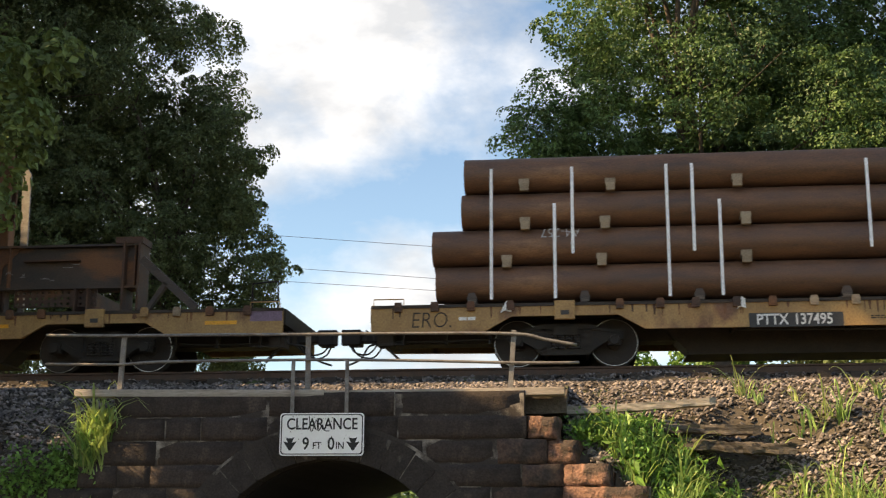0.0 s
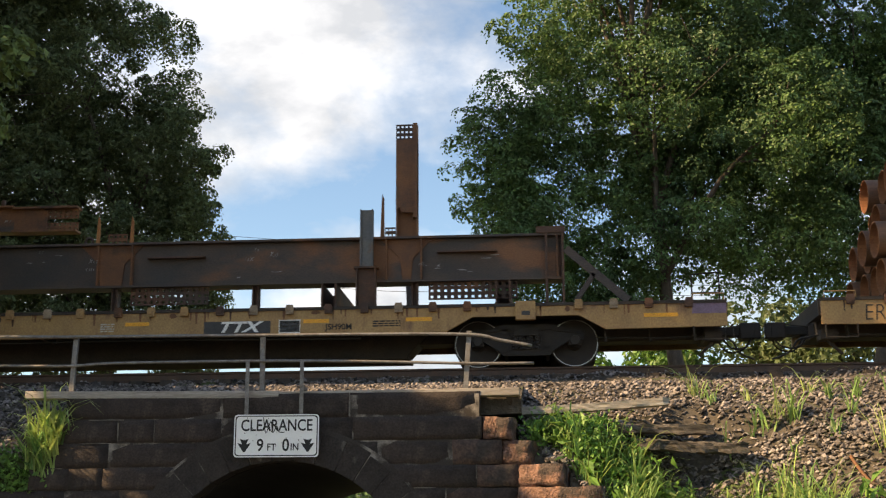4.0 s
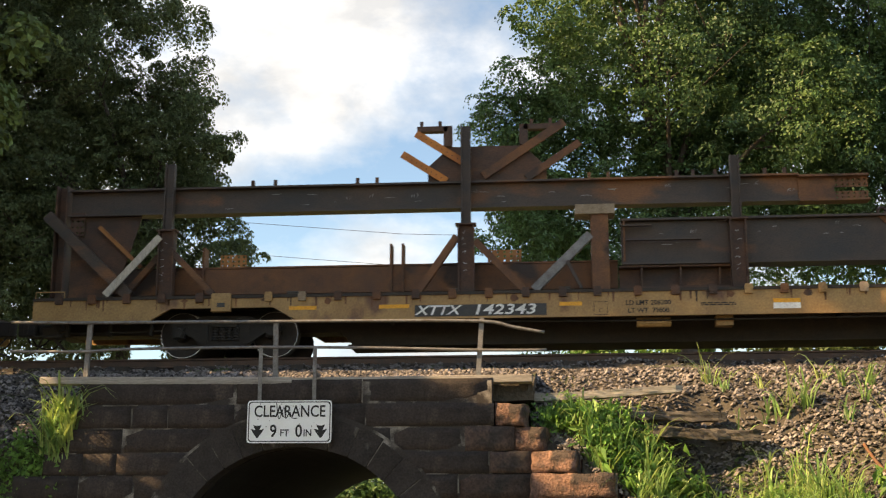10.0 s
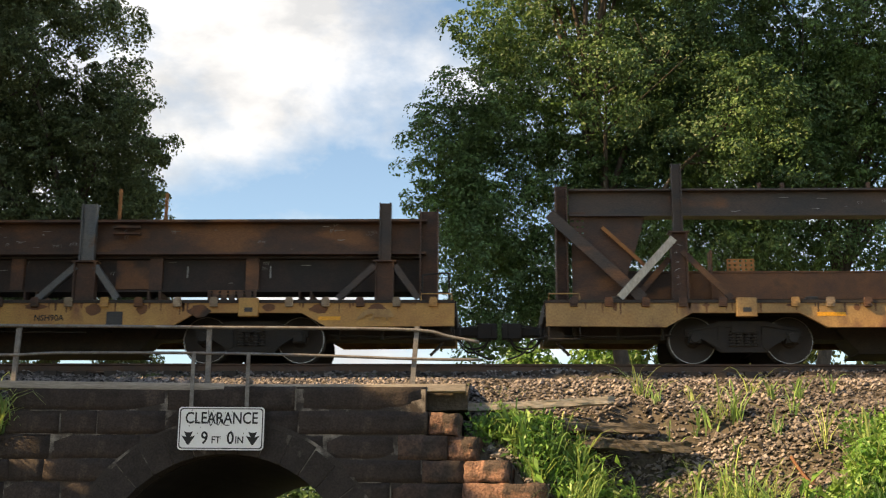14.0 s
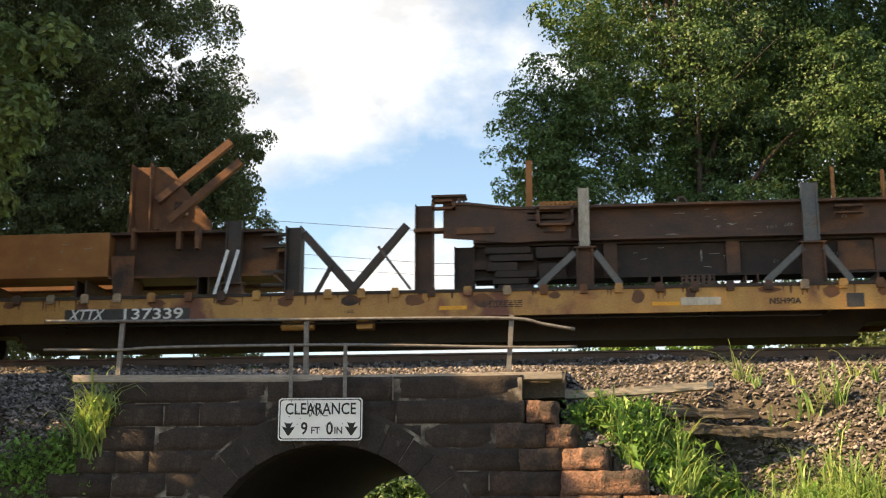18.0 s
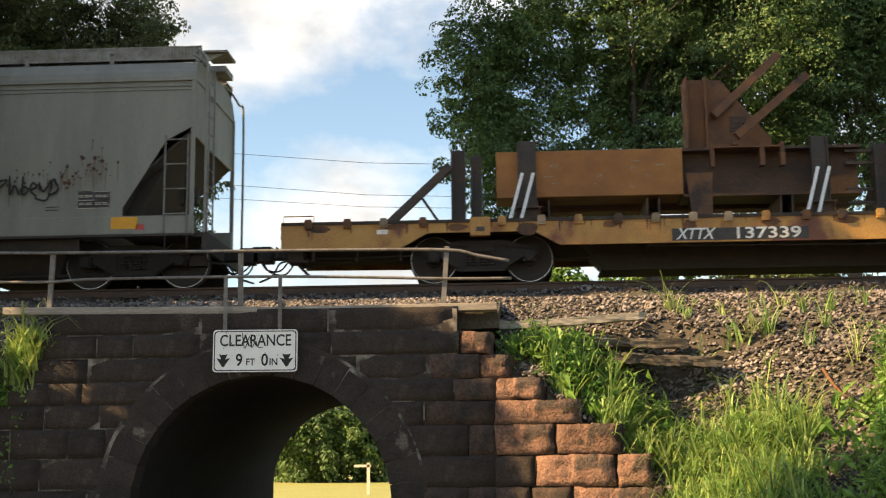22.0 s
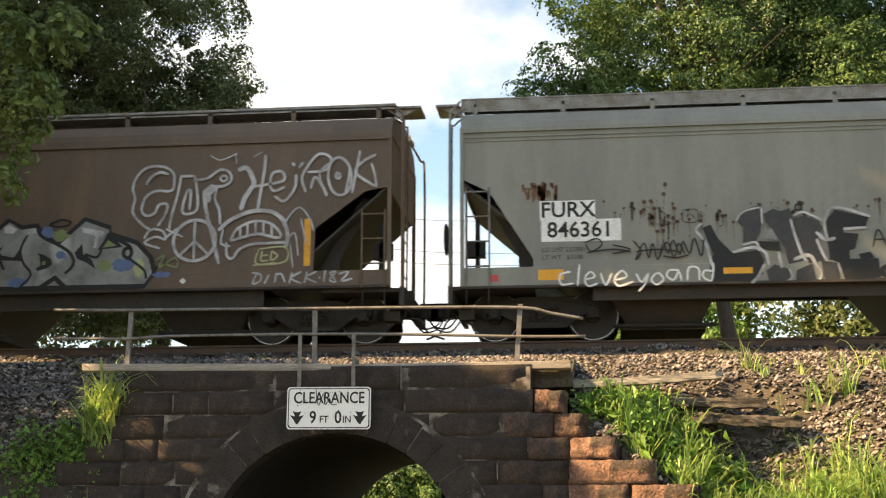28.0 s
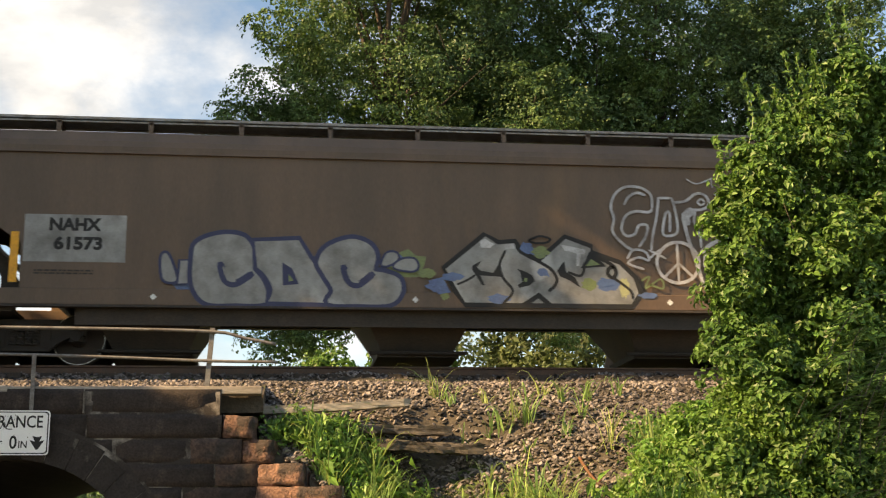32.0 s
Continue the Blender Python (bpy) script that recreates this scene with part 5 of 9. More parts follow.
        for w, u, size, wd, sh in words:
            lettering("reporting_mark", w, u, yn - 0.026, (z0 + z1) / 2, size, "white_paint", panel, bold=0.004, width=wd, shear=sh)
    return car


def decal(car, name, x0, x1, z0, z1, mat, y=None, label=""):
    y = (TRACK - 1.38 - 0.02) if y is None else y
    bm = B()
    box(bm, x0, x1, y - 0.005, y - 0.0015, z0, z1)
    return part(name, bm, mat, car, label)


def bars(car, x0, x1, z, h, n, rng, mat, y=None):
    """Small unreadable stencil writing as plain bars."""
    y = (TRACK - 1.38 - 0.02) if y is None else y
    bm = B()
    for k in range(n):
        zz = z - k * h * 1.7
        x = x0
        while x < x1:
            w = rng.uniform(0.03, 0.12)
            box(bm, x, min(x + w, x1), y - 0.004, y - 0.0015, zz, zz + h)
            x += w + 0.02
    return part("stencil_lines", bm, mat, car, "small dark stencil lines")


def load(name, x, z, label, category="steelwork", group="steel load"):
    return rolling(thing(name, (x, TRACK, z), label, category, group))


NEAR = TRACK - 1.16          # near face of the main loads


def car_a():
    car = flatcar(23.4, -3.80, (-0.30, 19.82), "yellow", "weathered tan flatcar loaded with big steel pipes",
                  ([("PTTX", 3.32, 0.27, 0.84, 0.0), ("137495", 4.02, 0.27, 0.83, 0.0)], 2.92, 4.53, 5.29, 5.54, 0), 31)
    lettering("painted_tag", "ERO.", -2.70, TRACK - 1.40, 5.50, 0.42, "ink", car, "black scrawled tag", bold=-0.006, width=0.85, shear=0.1)
    for x in (-2.13, -1.97):
        decal(car, "data_patch", x - 0.07, x + 0.07, 5.50, 5.56, "white_paint")
    bars(car, 5.0, 5.3, 5.45, 0.02, 2, random.Random(3), "ink")
    for x, w, mt in ((-1.35, 0.10, "white_paint"), (2.8, 0.08, "white_paint"), (5.9, 0.09, "white_paint")):
        ob = load("torn_wrapping", x, 5.62, "scrap of torn white wrapping on the deck edge", "wrapping", "wrapping scraps")
        part("wrapping", slab(B(), [(x - w, 5.62), (x - w * 0.2, 5.66), (x + w, 5.63), (x + w * 0.8, 5.80), (x + w * 0.1, 5.84), (x - w * 0.5, 5.72)], TRACK - 1.44, TRACK - 1.425), mt, ob)
    rad, dz = 0.335, 0.685
    starts = ((-2.63, -2.6, -2.62, -2.55), (-2.70, -2.62, -2.5, -2.58), (-2.16, -2.1, -2.18, -2.12), (-2.11, -2.12, -2.05, -2.15))
    rng = random.Random(2)
    for row in range(4):
        for k in range(4):
            x0 = starts[row][k] + (0.0 if k == 0 else rng.uniform(-0.14, 0.05))
            x1 = x0 + 18.3
            y = TRACK - 1.5 * 0.70 + k * 0.70
            z = DECK + 0.075 + rad + row * dz
            ob = load("steel_pipe", (x0 + x1) / 2, z - rad, "long rusty brown steel pipe stacked on the flatcar", "pipe", "pipes on the flatcar")
            ob.location.y = y
            bm = B()
            n = 28
            ends = []
            for x, r in ((x0, rad), (x1, rad), (x1, rad - 0.022), (x0, rad - 0.022)):
                ends.append([bm.verts.new((x, y + r * math.cos(a), z + r * math.sin(a))) for a in (2 * math.pi * j / n for j in range(n))])
            for j in range(n):
                bm.faces.new((ends[0][j], ends[0][(j + 1) % n], ends[1][(j + 1) % n], ends[1][j])).smooth = True
            part("pipe_wall", bm, "pipe_rust", ob)
            # bore and rims: low sun on the rust is put into a brighter orange
            bm = B()
            ends = []
            for x, r in ((x1, rad), (x1, rad - 0.022), (x0, rad - 0.022), (x0, rad)):
                ends.append([bm.verts.new((x, y + r * math.cos(a), z + r * math.sin(a))) for a in (2 * math.pi * j / n for j in range(n))])
            for a in range(3):
                for j in range(n):
                    bm.faces.new((ends[a][j], ends[a][(j + 1) % n], ends[a + 1][(j + 1) % n], ends[a + 1][j]))
            part("bore", bm, "pipe_inside_lit", ob, "rusty bore and cut ends, sunlight put into their orange")
    rows = [DECK + 0.075 + rad + r * dz for r in range(4)]
    yn = TRACK - 1.05 - rad
    for x, lo, hi in ((-1.60, 0, 3), (-0.45, 0, 2), (-0.12, 1, 3), (1.585, 0, 3), (2.045, 1, 3), (2.51, 0, 2), (5.12, 1, 3), (5.6, 0, 2), (8.2, 0, 3), (11.5, 0, 3), (14.5, 0, 3)):
        ob = load("strap", x, rows[lo] - rad, "white webbing strap round the pipe stack", "strap", "pipe straps")
        bm = B()
        za, zb = (rows[lo] - rad if lo == 0 else rows[lo] - rad * 0.6), rows[hi] + rad + 0.006
        beam(bm, (x - 0.01, yn - 0.006, za), (x, yn - 0.006, rows[hi] + 0.05), 0.056, 0.006)
        beam(bm, (x, yn - 0.006, rows[hi] + 0.05), (x, yn + rad, zb), 0.006, 0.05, up=(1, 0, 0))
        beam(bm, (x, yn + rad, zb), (x, TRACK + 1.05, zb), 0.006, 0.05, up=(1, 0, 0))
        beam(bm, (x, TRACK + 1.05 + rad + 0.006, zb - rad), (x, TRACK + 1.05 + rad + 0.006, za), 0.05, 0.006)
        part("webbing", bm, "strap", ob)
    for x, z in ((-1.0, 8.06), (-0.99, 7.33), (-1.33, 6.63), (0.57, 8.03), (0.46, 7.32), (0.38, 6.63), (2.84, 8.04), (2.96, 7.33), (2.94, 6.63), (6.4, 8.03), (6.5, 7.33), (6.4, 6.63), (9.5, 8.03), (9.5, 7.33), (9.5, 6.63)):
        ob = load("timber_block", x, z - 0.05, "small timber spacer block wedged between pipes", "block", "spacer blocks")
        bm = B()
        box(bm, x - 0.095, x + 0.095, yn - 0.02, TRACK + 1.3, z - 0.05, z + 0.06)
        part("spacer", bm, "block_wood", ob)
        bm = B()
        box(bm, x - 0.075, x + 0.085, yn - 0.04, yn + 0.08, z - 0.17, z - 0.03)
        part("wedge", bm, "block_wood", ob)
    for x in (-1.96, 0.07, 2.09, 4.63, 7.5, 10.5, 13.5):
        ob = load("cross_bearer", x, DECK, "grey timber bearer under the pipes", "block", "pipe bearers")
        bm = B()
        box(bm, x - 0.08, x + 0.08, yn - 0.03, TRACK + 1.38, DECK, DECK + 0.075)
        part("bearer", bm, "tie", ob)
        bm = B()
        slab(bm, [(x - 0.1, DECK + 0.075), (x + 0.1, DECK + 0.075), (x + 0.05, DECK + 0.2), (x - 0.06, DECK + 0.2)], yn - 0.03, yn + 0.12)
        part("chock", bm, "rust_grey", ob)
    lettering("chalk_mark", "A4-257", -0.35, yn - 0.0, rows[1] + 0.20, 0.24, "spray_white", bpy.data.objects["strap"], "chalk figures on the pipe", bold=-0.004, tilt=180)


def brace(group, p, q, w=0.12, mat="rust_grey", y=NEAR - 0.05, d=0.10):
    """A diagonal bar with an angle section under a load's post."""
    bm = B()
    beam(bm, (p[0], y, p[1]), (q[0], y, q[1]), w, d * 0.3)
    dx, dz = q[0] - p[0], q[1] - p[1]
    n = Vector((-dz, 0, dx)).normalized() * (w / 2)
    beam(bm, (p[0] + n.x, y + d / 2, p[1] + n.z), (q[0] + n.x, y + d / 2, q[1] + n.z), 0.02, d)
    ob = part("brace", bm, mat, group)
    # raised dark dots stand in for the brace's bolt holes
    if mat == "rust_sunlit":
        n = int(math.hypot(dx, dz) / 0.11)
        for k in range(1, n):
            c = (p[0] + dx * k / n, p[1] + dz * k / n)
            bm = B()
            tube(bm, [(c[0], y - d * 0.2, c[1]), (c[0], y - d * 0.24, c[1])], 0.012, 6)
            part("bolt", bm, "rust_dark", ob)
    return ob


def stake(x0, x1, top, label, low_mat="rust_dark", up_mat="steel", mid=None, y=NEAR - 0.12):
    """An upright side stake: a boxed foot below, an H-section above."""
    ob = load("side_stake", (x0 + x1) / 2, DECK, label, "post", "load posts")
    mid = mid or DECK + 0.72
    bm = B()
    hpost(bm, x0 - 0.06, x1 + 0.06, y - 0.05, y + 0.16, DECK, mid)
    box(bm, x0 - 0.10, x1 + 0.10, y - 0.06, y + 0.18, mid, mid + 0.03)
    part("foot", bm, low_mat, ob)
    bm = B()
    hpost(bm, x0, x1, y, y + 0.14, mid + 0.03, top)
    part("upright", bm, up_mat, ob)
    return ob


def chalk(parent, x0, x1, z0, z1, n, seed, y):
    """Loose white chalk strokes, scratches and small bare marks on steel."""
    rng = random.Random(seed)
    bm = B()
    for k in range(n):
        x, z = rng.uniform(x0, x1), rng.uniform(z0, z1)
        if k % 3:
            dx = rng.uniform(0.03, 0.20)
            ribbon(bm, [(x, z), (x + dx * 0.5, z + rng.uniform(-0.01, 0.015)), (x + dx, z + rng.uniform(-0.01, 0.01))], rng.uniform(0.006, 0.014), y, 2)
        else:
            for j in range(rng.randint(2, 4)):
                ribbon(bm, [(x + j * 0.045, z), (x + j * 0.045 + rng.uniform(-0.02, 0.03), z + 0.04), (x + j * 0.045 + rng.uniform(0, 0.03), z + rng.uniform(0.03, 0.08))], 0.010, y, 2)
    return tagged(part("chalk_marks", bm, "chalk", parent, "white chalk marks and scratches"), kind="stuff")


M["steel"] = material("steel", (0.105, 0.108, 0.112), (0.15, 0.135, 0.12), 0.55, 0.5, 3, 60, 0.1, (0.16, 0.085, 0.05), 0.64)


def car_b():
    car = flatcar(-5.44, -32.81, (-9.0, -29.25), "yellow", "weathered tan flatcar carrying long steel girders",
                  ([("XTTX", -25.30, 0.24, 1.25, 0.3), ("142343", -24.10, 0.255, 1.50, 0.2)], -25.70, -23.33, 5.34, 5.55, 0), 32)
    bm = B()
    box(bm, -14.85, -13.62, TRACK - 1.406, TRACK - 1.401, 5.33, 5.555)
    pn = part("mark_panel", bm, "black_paint", car)
    lettering("reporting_mark", "TTX", -14.23, TRACK - 1.406, 5.44, 0.27, "white_paint", pn, bold=0.008, width=1.45, shear=0.35)
    for a, b in ((-13.02, -12.55), (-11.15, -10.68), (-16.32, -15.87), (-19.35, -18.88), (-28.0, -27.5), (-26.35, -25.8), (-6.9, -6.3), (-23.1, -22.7)):
        decal(car, "reflector", a, b, 5.50, 5.57, "stripe", label="yellow reflective strip")
    decal(car, "data_patch", -19.35, -18.88, 5.39, 5.495, "white_paint")
    bars(car, -16.78, -16.52, 5.53, 0.025, 4, random.Random(15), "white_wood")
    decal(car, "data_box", -13.46, -13.08, 5.33, 5.56, "black_paint")
    part("data_frame", ribbon(B(), [(-13.46, 5.56), (-13.08, 5.56), (-13.08, 5.33), (-13.46, 5.33), (-13.46, 5.57)], 0.022, TRACK - 1.4075, 1, False), "white_paint", car, "white outline")
    for k in range(2):
        for j in range(3):
            decal(car, "data_box_line", -13.42 + k * 0.18, -13.30 + k * 0.18, 5.38 + j * 0.065, 5.395 + j * 0.065, "white_wood")
    lettering("stencil", "JSH90M", -12.37, TRACK - 1.402, 5.42, 0.15, "ink", car, bold=0.003)
    lettering("stencil", "LD LMT 206200", -21.53, TRACK - 1.402, 5.53, 0.12, "ink", car, bold=0.002)
    lettering("stencil", "LT WT  79800", -21.53, TRACK - 1.402, 5.39, 0.12, "ink", car, bold=0.002)
    lettering("stencil", "C", -22.37, TRACK - 1.402, 5.40, 0.1, "ink", car)
    part("stencil_frame", ribbon(B(), [(-22.49, 5.56), (-22.25, 5.56), (-22.25, 5.33), (-22.49, 5.33), (-22.49, 5.56)], 0.012, TRACK - 1.403, 1, False), "ink", car)
    bars(car, -20.6, -20.0, 5.50, 0.02, 2, random.Random(5), "ink")
    bars(car, -11.75, -11.25, 5.50, 0.025, 3, random.Random(6), "ink")
    decal(car, "painted_panel", -6.05, -5.45, 5.55, 5.76, "purple_panel", label="faded purple panel")
    bm = B()
    tube(bm, spline([(-6.03, TRACK - 1.36, 5.62), (-6.03, TRACK - 1.36, 6.20), (-5.98, TRACK - 1.36, 6.26), (-5.60, TRACK - 1.36, 6.29), (-5.55, TRACK - 1.36, 6.22), (-5.55, TRACK - 1.36, 5.62)], 4), 0.016, 6)
    tube(bm, [(-6.03, TRACK - 1.36, 5.93), (-5.55, TRACK - 1.36, 5.93)], 0.012, 6)
    part("hand_hold", bm, "iron", car, "tall grab loop at the car's end")
    # deep lower girder
    g = load("plate_girder", -15.1, 6.28, "long dark plate girder with rust-brown stiffeners", "girder")
    bm = B()
    ibeam(bm, -21.95, -8.30, NEAR, NEAR + 0.45, 6.28, 7.14, 0.04, 0.03)
    part("girder_body", bm, "rust_grey", g)
    part("web_plate", box(B(), -21.95, -8.30, NEAR + 0.12, NEAR + 0.15, 6.325, 7.095), "rust_grey", g)
    for x in (-21.9, -17.0, -16.35, -11.55, -10.9, -8.4):
        part("stiffener", box(B(), x - 0.015, x + 0.015, NEAR + 0.01, NEAR + 0.12, 6.33, 7.10), "rust_brown", g)
    for a, b in ((-17.35, -16.15), (-11.65, -10.7)):
        bm = B()
        slab(bm, [(a, 7.1), (b, 7.1), (b - 0.35, 6.75), (b - 0.4, 6.3), (a + 0.4, 6.3), (a + 0.35, 6.75)], NEAR + 0.09, NEAR + 0.115)
        part("gusset", bm, "rust_brown", g, "rust-brown gusset plate")
        bm = B()
        box(bm, b + 0.1, b + 1.2, NEAR - 0.02, NEAR + 0.10, 6.82, 6.85)
        part("shelf_angle", bm, "rust_dark", g)
    for a, b in ((-16.36, -14.88), (-10.77, -9.14)):
        bm = B()
        holed(bm, a, b, 5.95, 6.285, NEAR + 0.1, NEAR + 0.125, 13, 3, 0.05)
        part("splice_plate", bm, "rust_dark", g, "bolt-holed splice plate")
    for x, t in ((-17.05, 7.68), (-16.40, 7.68), (-11.63, 8.0)):
        bm = B()
        slab(bm, [(x - 0.04, 7.1), (x + 0.04, 7.1), (x + 0.03, t - 0.1), (x - 0.01, t)], NEAR + 0.1, NEAR + 0.13)
        part("fin", bm, "rust_orange" if x < -12 else "rust_brown", g)
    bm = B()
    holed(bm, -16.88, -16.52, 7.14, 7.36, NEAR + 0.2, NEAR + 0.22, 4, 2, 0.05)
    part("splice_plate", bm, "rust_brown", g)
    bm = B()
    tube(bm, [(-17.25 + 0.07 * math.cos(a), NEAR + 0.2, 7.22 + 0.07 * math.sin(a)) for a in (2 * math.pi * k / 12 for k in range(13))], 0.03, 6)
    part("lifting_eye", bm, "rust_dark", g, smooth=True)
    bm = B()
    hpost(bm, -11.37, -10.97, NEAR + 0.05, NEAR + 0.3, 7.14, 9.02, 0.03)
    slab(bm, [(-11.37, 7.62), (-11.30, 7.72), (-11.26, 7.60), (-11.05, 7.60), (-11.05, 9.02), (-11.37, 9.02)], NEAR + 0.02, NEAR + 0.05)
    box(bm, -11.05, -10.97, NEAR + 0.0, NEAR + 0.25, 7.5, 9.34)
    part("upright_stub", bm, "rust_brown", g, "tall rusty stub column")
    bm = B()
    holed(bm, -11.37, -11.05, 9.02, 9.32, NEAR + 0.02, NEAR + 0.05, 4, 3, 0.045)
    part("splice_plate", bm, "rust_dark", g)
    bm = B()
    holed(bm, -11.58, -11.38, 7.14, 7.34, NEAR + 0.1, NEAR + 0.12, 3, 2, 0.045)
    part("splice_plate", bm, "rust_dark", g)
    bm = B()
    slab(bm, [(-11.30, DECK), (-11.18, DECK), (-11.24, 9.0), (-11.32, 9.12), (-11.42, 9.0)], NEAR + 1.40, NEAR + 1.45)
    part("fin", bm, "galv", g)
    for x in (-8.6, -8.3):
        part("end_plate", box(B(), x - 0.02, x + 0.02, NEAR - 0.05, NEAR + 0.5, 5.82, 7.22), "rust_dark", g)
    part("end_cap", box(B(), -8.78, -8.25, NEAR - 0.03, NEAR + 0.5, 7.14, 7.26), "rust_dark", g)
    brace(g, (-8.25, 6.82), (-7.15, 5.84), 0.14, "rust_grey")
    brace(g, (-7.75, 6.35), (-8.1, 5.84), 0.08, "rust_grey")
    for x in (-16.67, -11.03, -14.0):
        bm = B()
        hpost(bm, x - 0.06, x + 0.06, NEAR + 0.1, NEAR + 0.3, DECK, 6.28)
        part("leg", bm, "rust_dark", g)
    chalk(g, -21.5, -9.0, 6.42, 6.95, 26, 5, NEAR - 0.003)
    for a, b, z in ((-21.87, -20.52, 6.73), (-21.95, -21.4, 7.0)):
        part("ledge", box(B(), a, b, NEAR - 0.05, NEAR + 0.05, z - 0.012, z + 0.012), "rust_grey", g)
    # bearers that carry the girders
    for x in (-12.6, -9.4):
        ob = load("cradle_beam", x, DECK, "dark steel cradle beam across the deck", "beam", "cradles")
        bm = B()
        hpost(bm, x - 0.14, x + 0.14, NEAR - 0.05, TRACK + 1.2, DECK, 6.27, 0.03)
        part("cradle", bm, "rust_dark", ob)
    stake(-12.02, -11.78, 7.64, "grey-blue steel stake beside the girder")
    # short deep section under the girder's end
    g2 = load("girder_section", -20.8, 5.82, "short dark girder section under the long one", "girder")
    part("section_body", ibeam(B(), -22.0, -19.75, NEAR + 0.05, NEAR + 0.5, 5.85, 6.27, 0.035, 0.03), "rust_dark", g2)
    for x in (-21.6, -20.9, -20.2):
        part("stiffener", box(B(), x - 0.015, x + 0.015, NEAR + 0.08, NEAR + 0.26, 5.89, 6.23), "rust_dark", g2)
    # upper beam
    u = load("upper_beam", -25.0, 7.40, "long dark I-beam with a bolted splice end", "beam")
    bm = B()
    ibeam(bm, -32.35, -18.72, NEAR + 0.02, NEAR + 0.32, 7.41, 7.93, 0.035, 0.025)
    part("beam_body", bm, "rust_grey", u)
    bm = B()
    holed(bm, -18.08, -17.47, 7.68, 7.86, NEAR + 0.15, NEAR + 0.18, 6, 2, 0.035)
    holed(bm, -18.08, -17.47, 7.44, 7.60, NEAR + 0.15, NEAR + 0.18, 6, 2, 0.035)
    box(bm, -18.72, -18.08, NEAR + 0.13, NEAR + 0.18, 7.44, 7.86)
    box(bm, -18.72, -17.47, NEAR + 0.02, NEAR + 0.32, 7.40, 7.44)
    box(bm, -18.72, -17.47, NEAR + 0.02, NEAR + 0.32, 7.86, 7.90)
    part("splice_end", bm, "rust_brown", u)
    chalk(u, -30.0, -18.8, 7.52, 7.80, 24, 6, NEAR + 0.135)
    for x in (-28.83, -28.40, -26.83, -26.46, -22.5, -22.15, -20.9, -20.6, -20.2, -19.3, -18.95):
        part("stud", box(B(), x - 0.03, x + 0.03, NEAR + 0.1, NEAR + 0.16, 7.93, 8.06), "rust_dark", u)
    bm = B()
    slab(bm, [(-25.50, 7.93), (-23.28, 7.93), (-23.28, 8.20), (-23.72, 8.62), (-25.08, 8.62), (-25.50, 8.24)], NEAR + 0.12, NEAR + 0.16)
    gus = part("bracket_plate", bm, "rust_dark", u, "large dark gusset bracket")
    # left braces carry sunlight in their orange; the right ones stay brown
    for a, b, w in (((-25.72, 8.88), (-24.84, 8.30), 0.10), ((-25.98, 8.48), (-25.15, 7.94), 0.10), ((-24.46, 8.02), (-22.94, 9.03), 0.15), ((-23.65, 7.96), (-22.66, 8.63), 0.13)):
        brace(u, a, b, w * 1.3 if a[0] < -25 else w, "rust_sunlit" if a[0] < -25 else "rust_brown", NEAR + 0.05, 0.12)
    for x, s in ((-25.12, -1), (-23.70, 1)):
        bm = B()
        box(bm, x - 0.08, x + 0.08, NEAR + 0.06, NEAR + 0.22, 8.62, 9.02)
        box(bm, *sorted((x, x + s * 0.58)), NEAR + 0.06, NEAR + 0.22, 8.92, 9.02)
        box(bm, x + s * 0.50 - 0.03, x + s * 0.50 + 0.03, NEAR + 0.1, NEAR + 0.16, 9.02, 9.13)
        box(bm, x + s * 0.15 - 0.03, x + s * 0.15 + 0.03, NEAR + 0.1, NEAR + 0.16, 9.02, 9.13)
        part("bracket_arm", bm, "rust_dark", u)
    for x0, x1, top in ((-19.96, -19.79, 8.27), (-24.87, -24.69, 8.96), (-30.47, -30.29, 8.37)):
        p = stake(x0, x1, top, "dark steel stake with chalk marks holding the upper beam", "rust_dark", "rust_grey", DECK + 1.25)
        bm = B()
        rng = random.Random(int(-x0 * 10))
        z = 6.0
        for k in range(6):
            z += rng.uniform(0.07, 0.19)
            a = x0 + rng.uniform(-0.01, 0.06)
            ribbon(bm, [(a, z), (a + rng.uniform(0.01, 0.06), z + rng.uniform(-0.03, 0.06)), (a + rng.uniform(0.03, 0.09), z + rng.uniform(-0.03, 0.04))], rng.uniform(0.006, 0.012), NEAR - 0.175, 3)
        tagged(part("chalk_marks", bm, "spray_white", p, "white chalk scribble"), kind="stuff")
    end = load("end_frame", -32.45, DECK, "upright end plate with bolt holes", "plate")
    bm = B()
    hpost(bm, -32.60, -32.38, NEAR - 0.02, NEAR + 0.34, DECK, 8.01)
    part("end_post", bm, "rust_dark", end)
    bm = B()
    holed(bm, -32.33, -32.05, 7.05, 7.5, NEAR + 0.1, NEAR + 0.12, 3, 4, 0.04)
    slab(bm, [(-32.05, 7.42), (-30.95, 7.42), (-31.15, 6.75), (-31.3, 6.3), (-31.3, 5.82), (-32.3, 5.82), (-32.3, 7.05), (-32.05, 7.05)], NEAR + 0.14, NEAR + 0.17)
    part("end_gusset", bm, "rust_dark", end)
    brace(end, (-32.73, 7.42), (-31.06, 5.84), 0.20, "rust_grey", NEAR - 0.10)
    brace(end, (-31.47, 5.84), (-30.48, 6.93), 0.13, "white_wood", NEAR - 0.2)
    brace(end, (-31.75, 7.2), (-30.9, 6.4), 0.06, "rust_orange", NEAR + 0.05)
    brace(end, (-30.33, 6.71), (-29.47, 5.84), 0.10, "rust_dark", NEAR - 0.12)
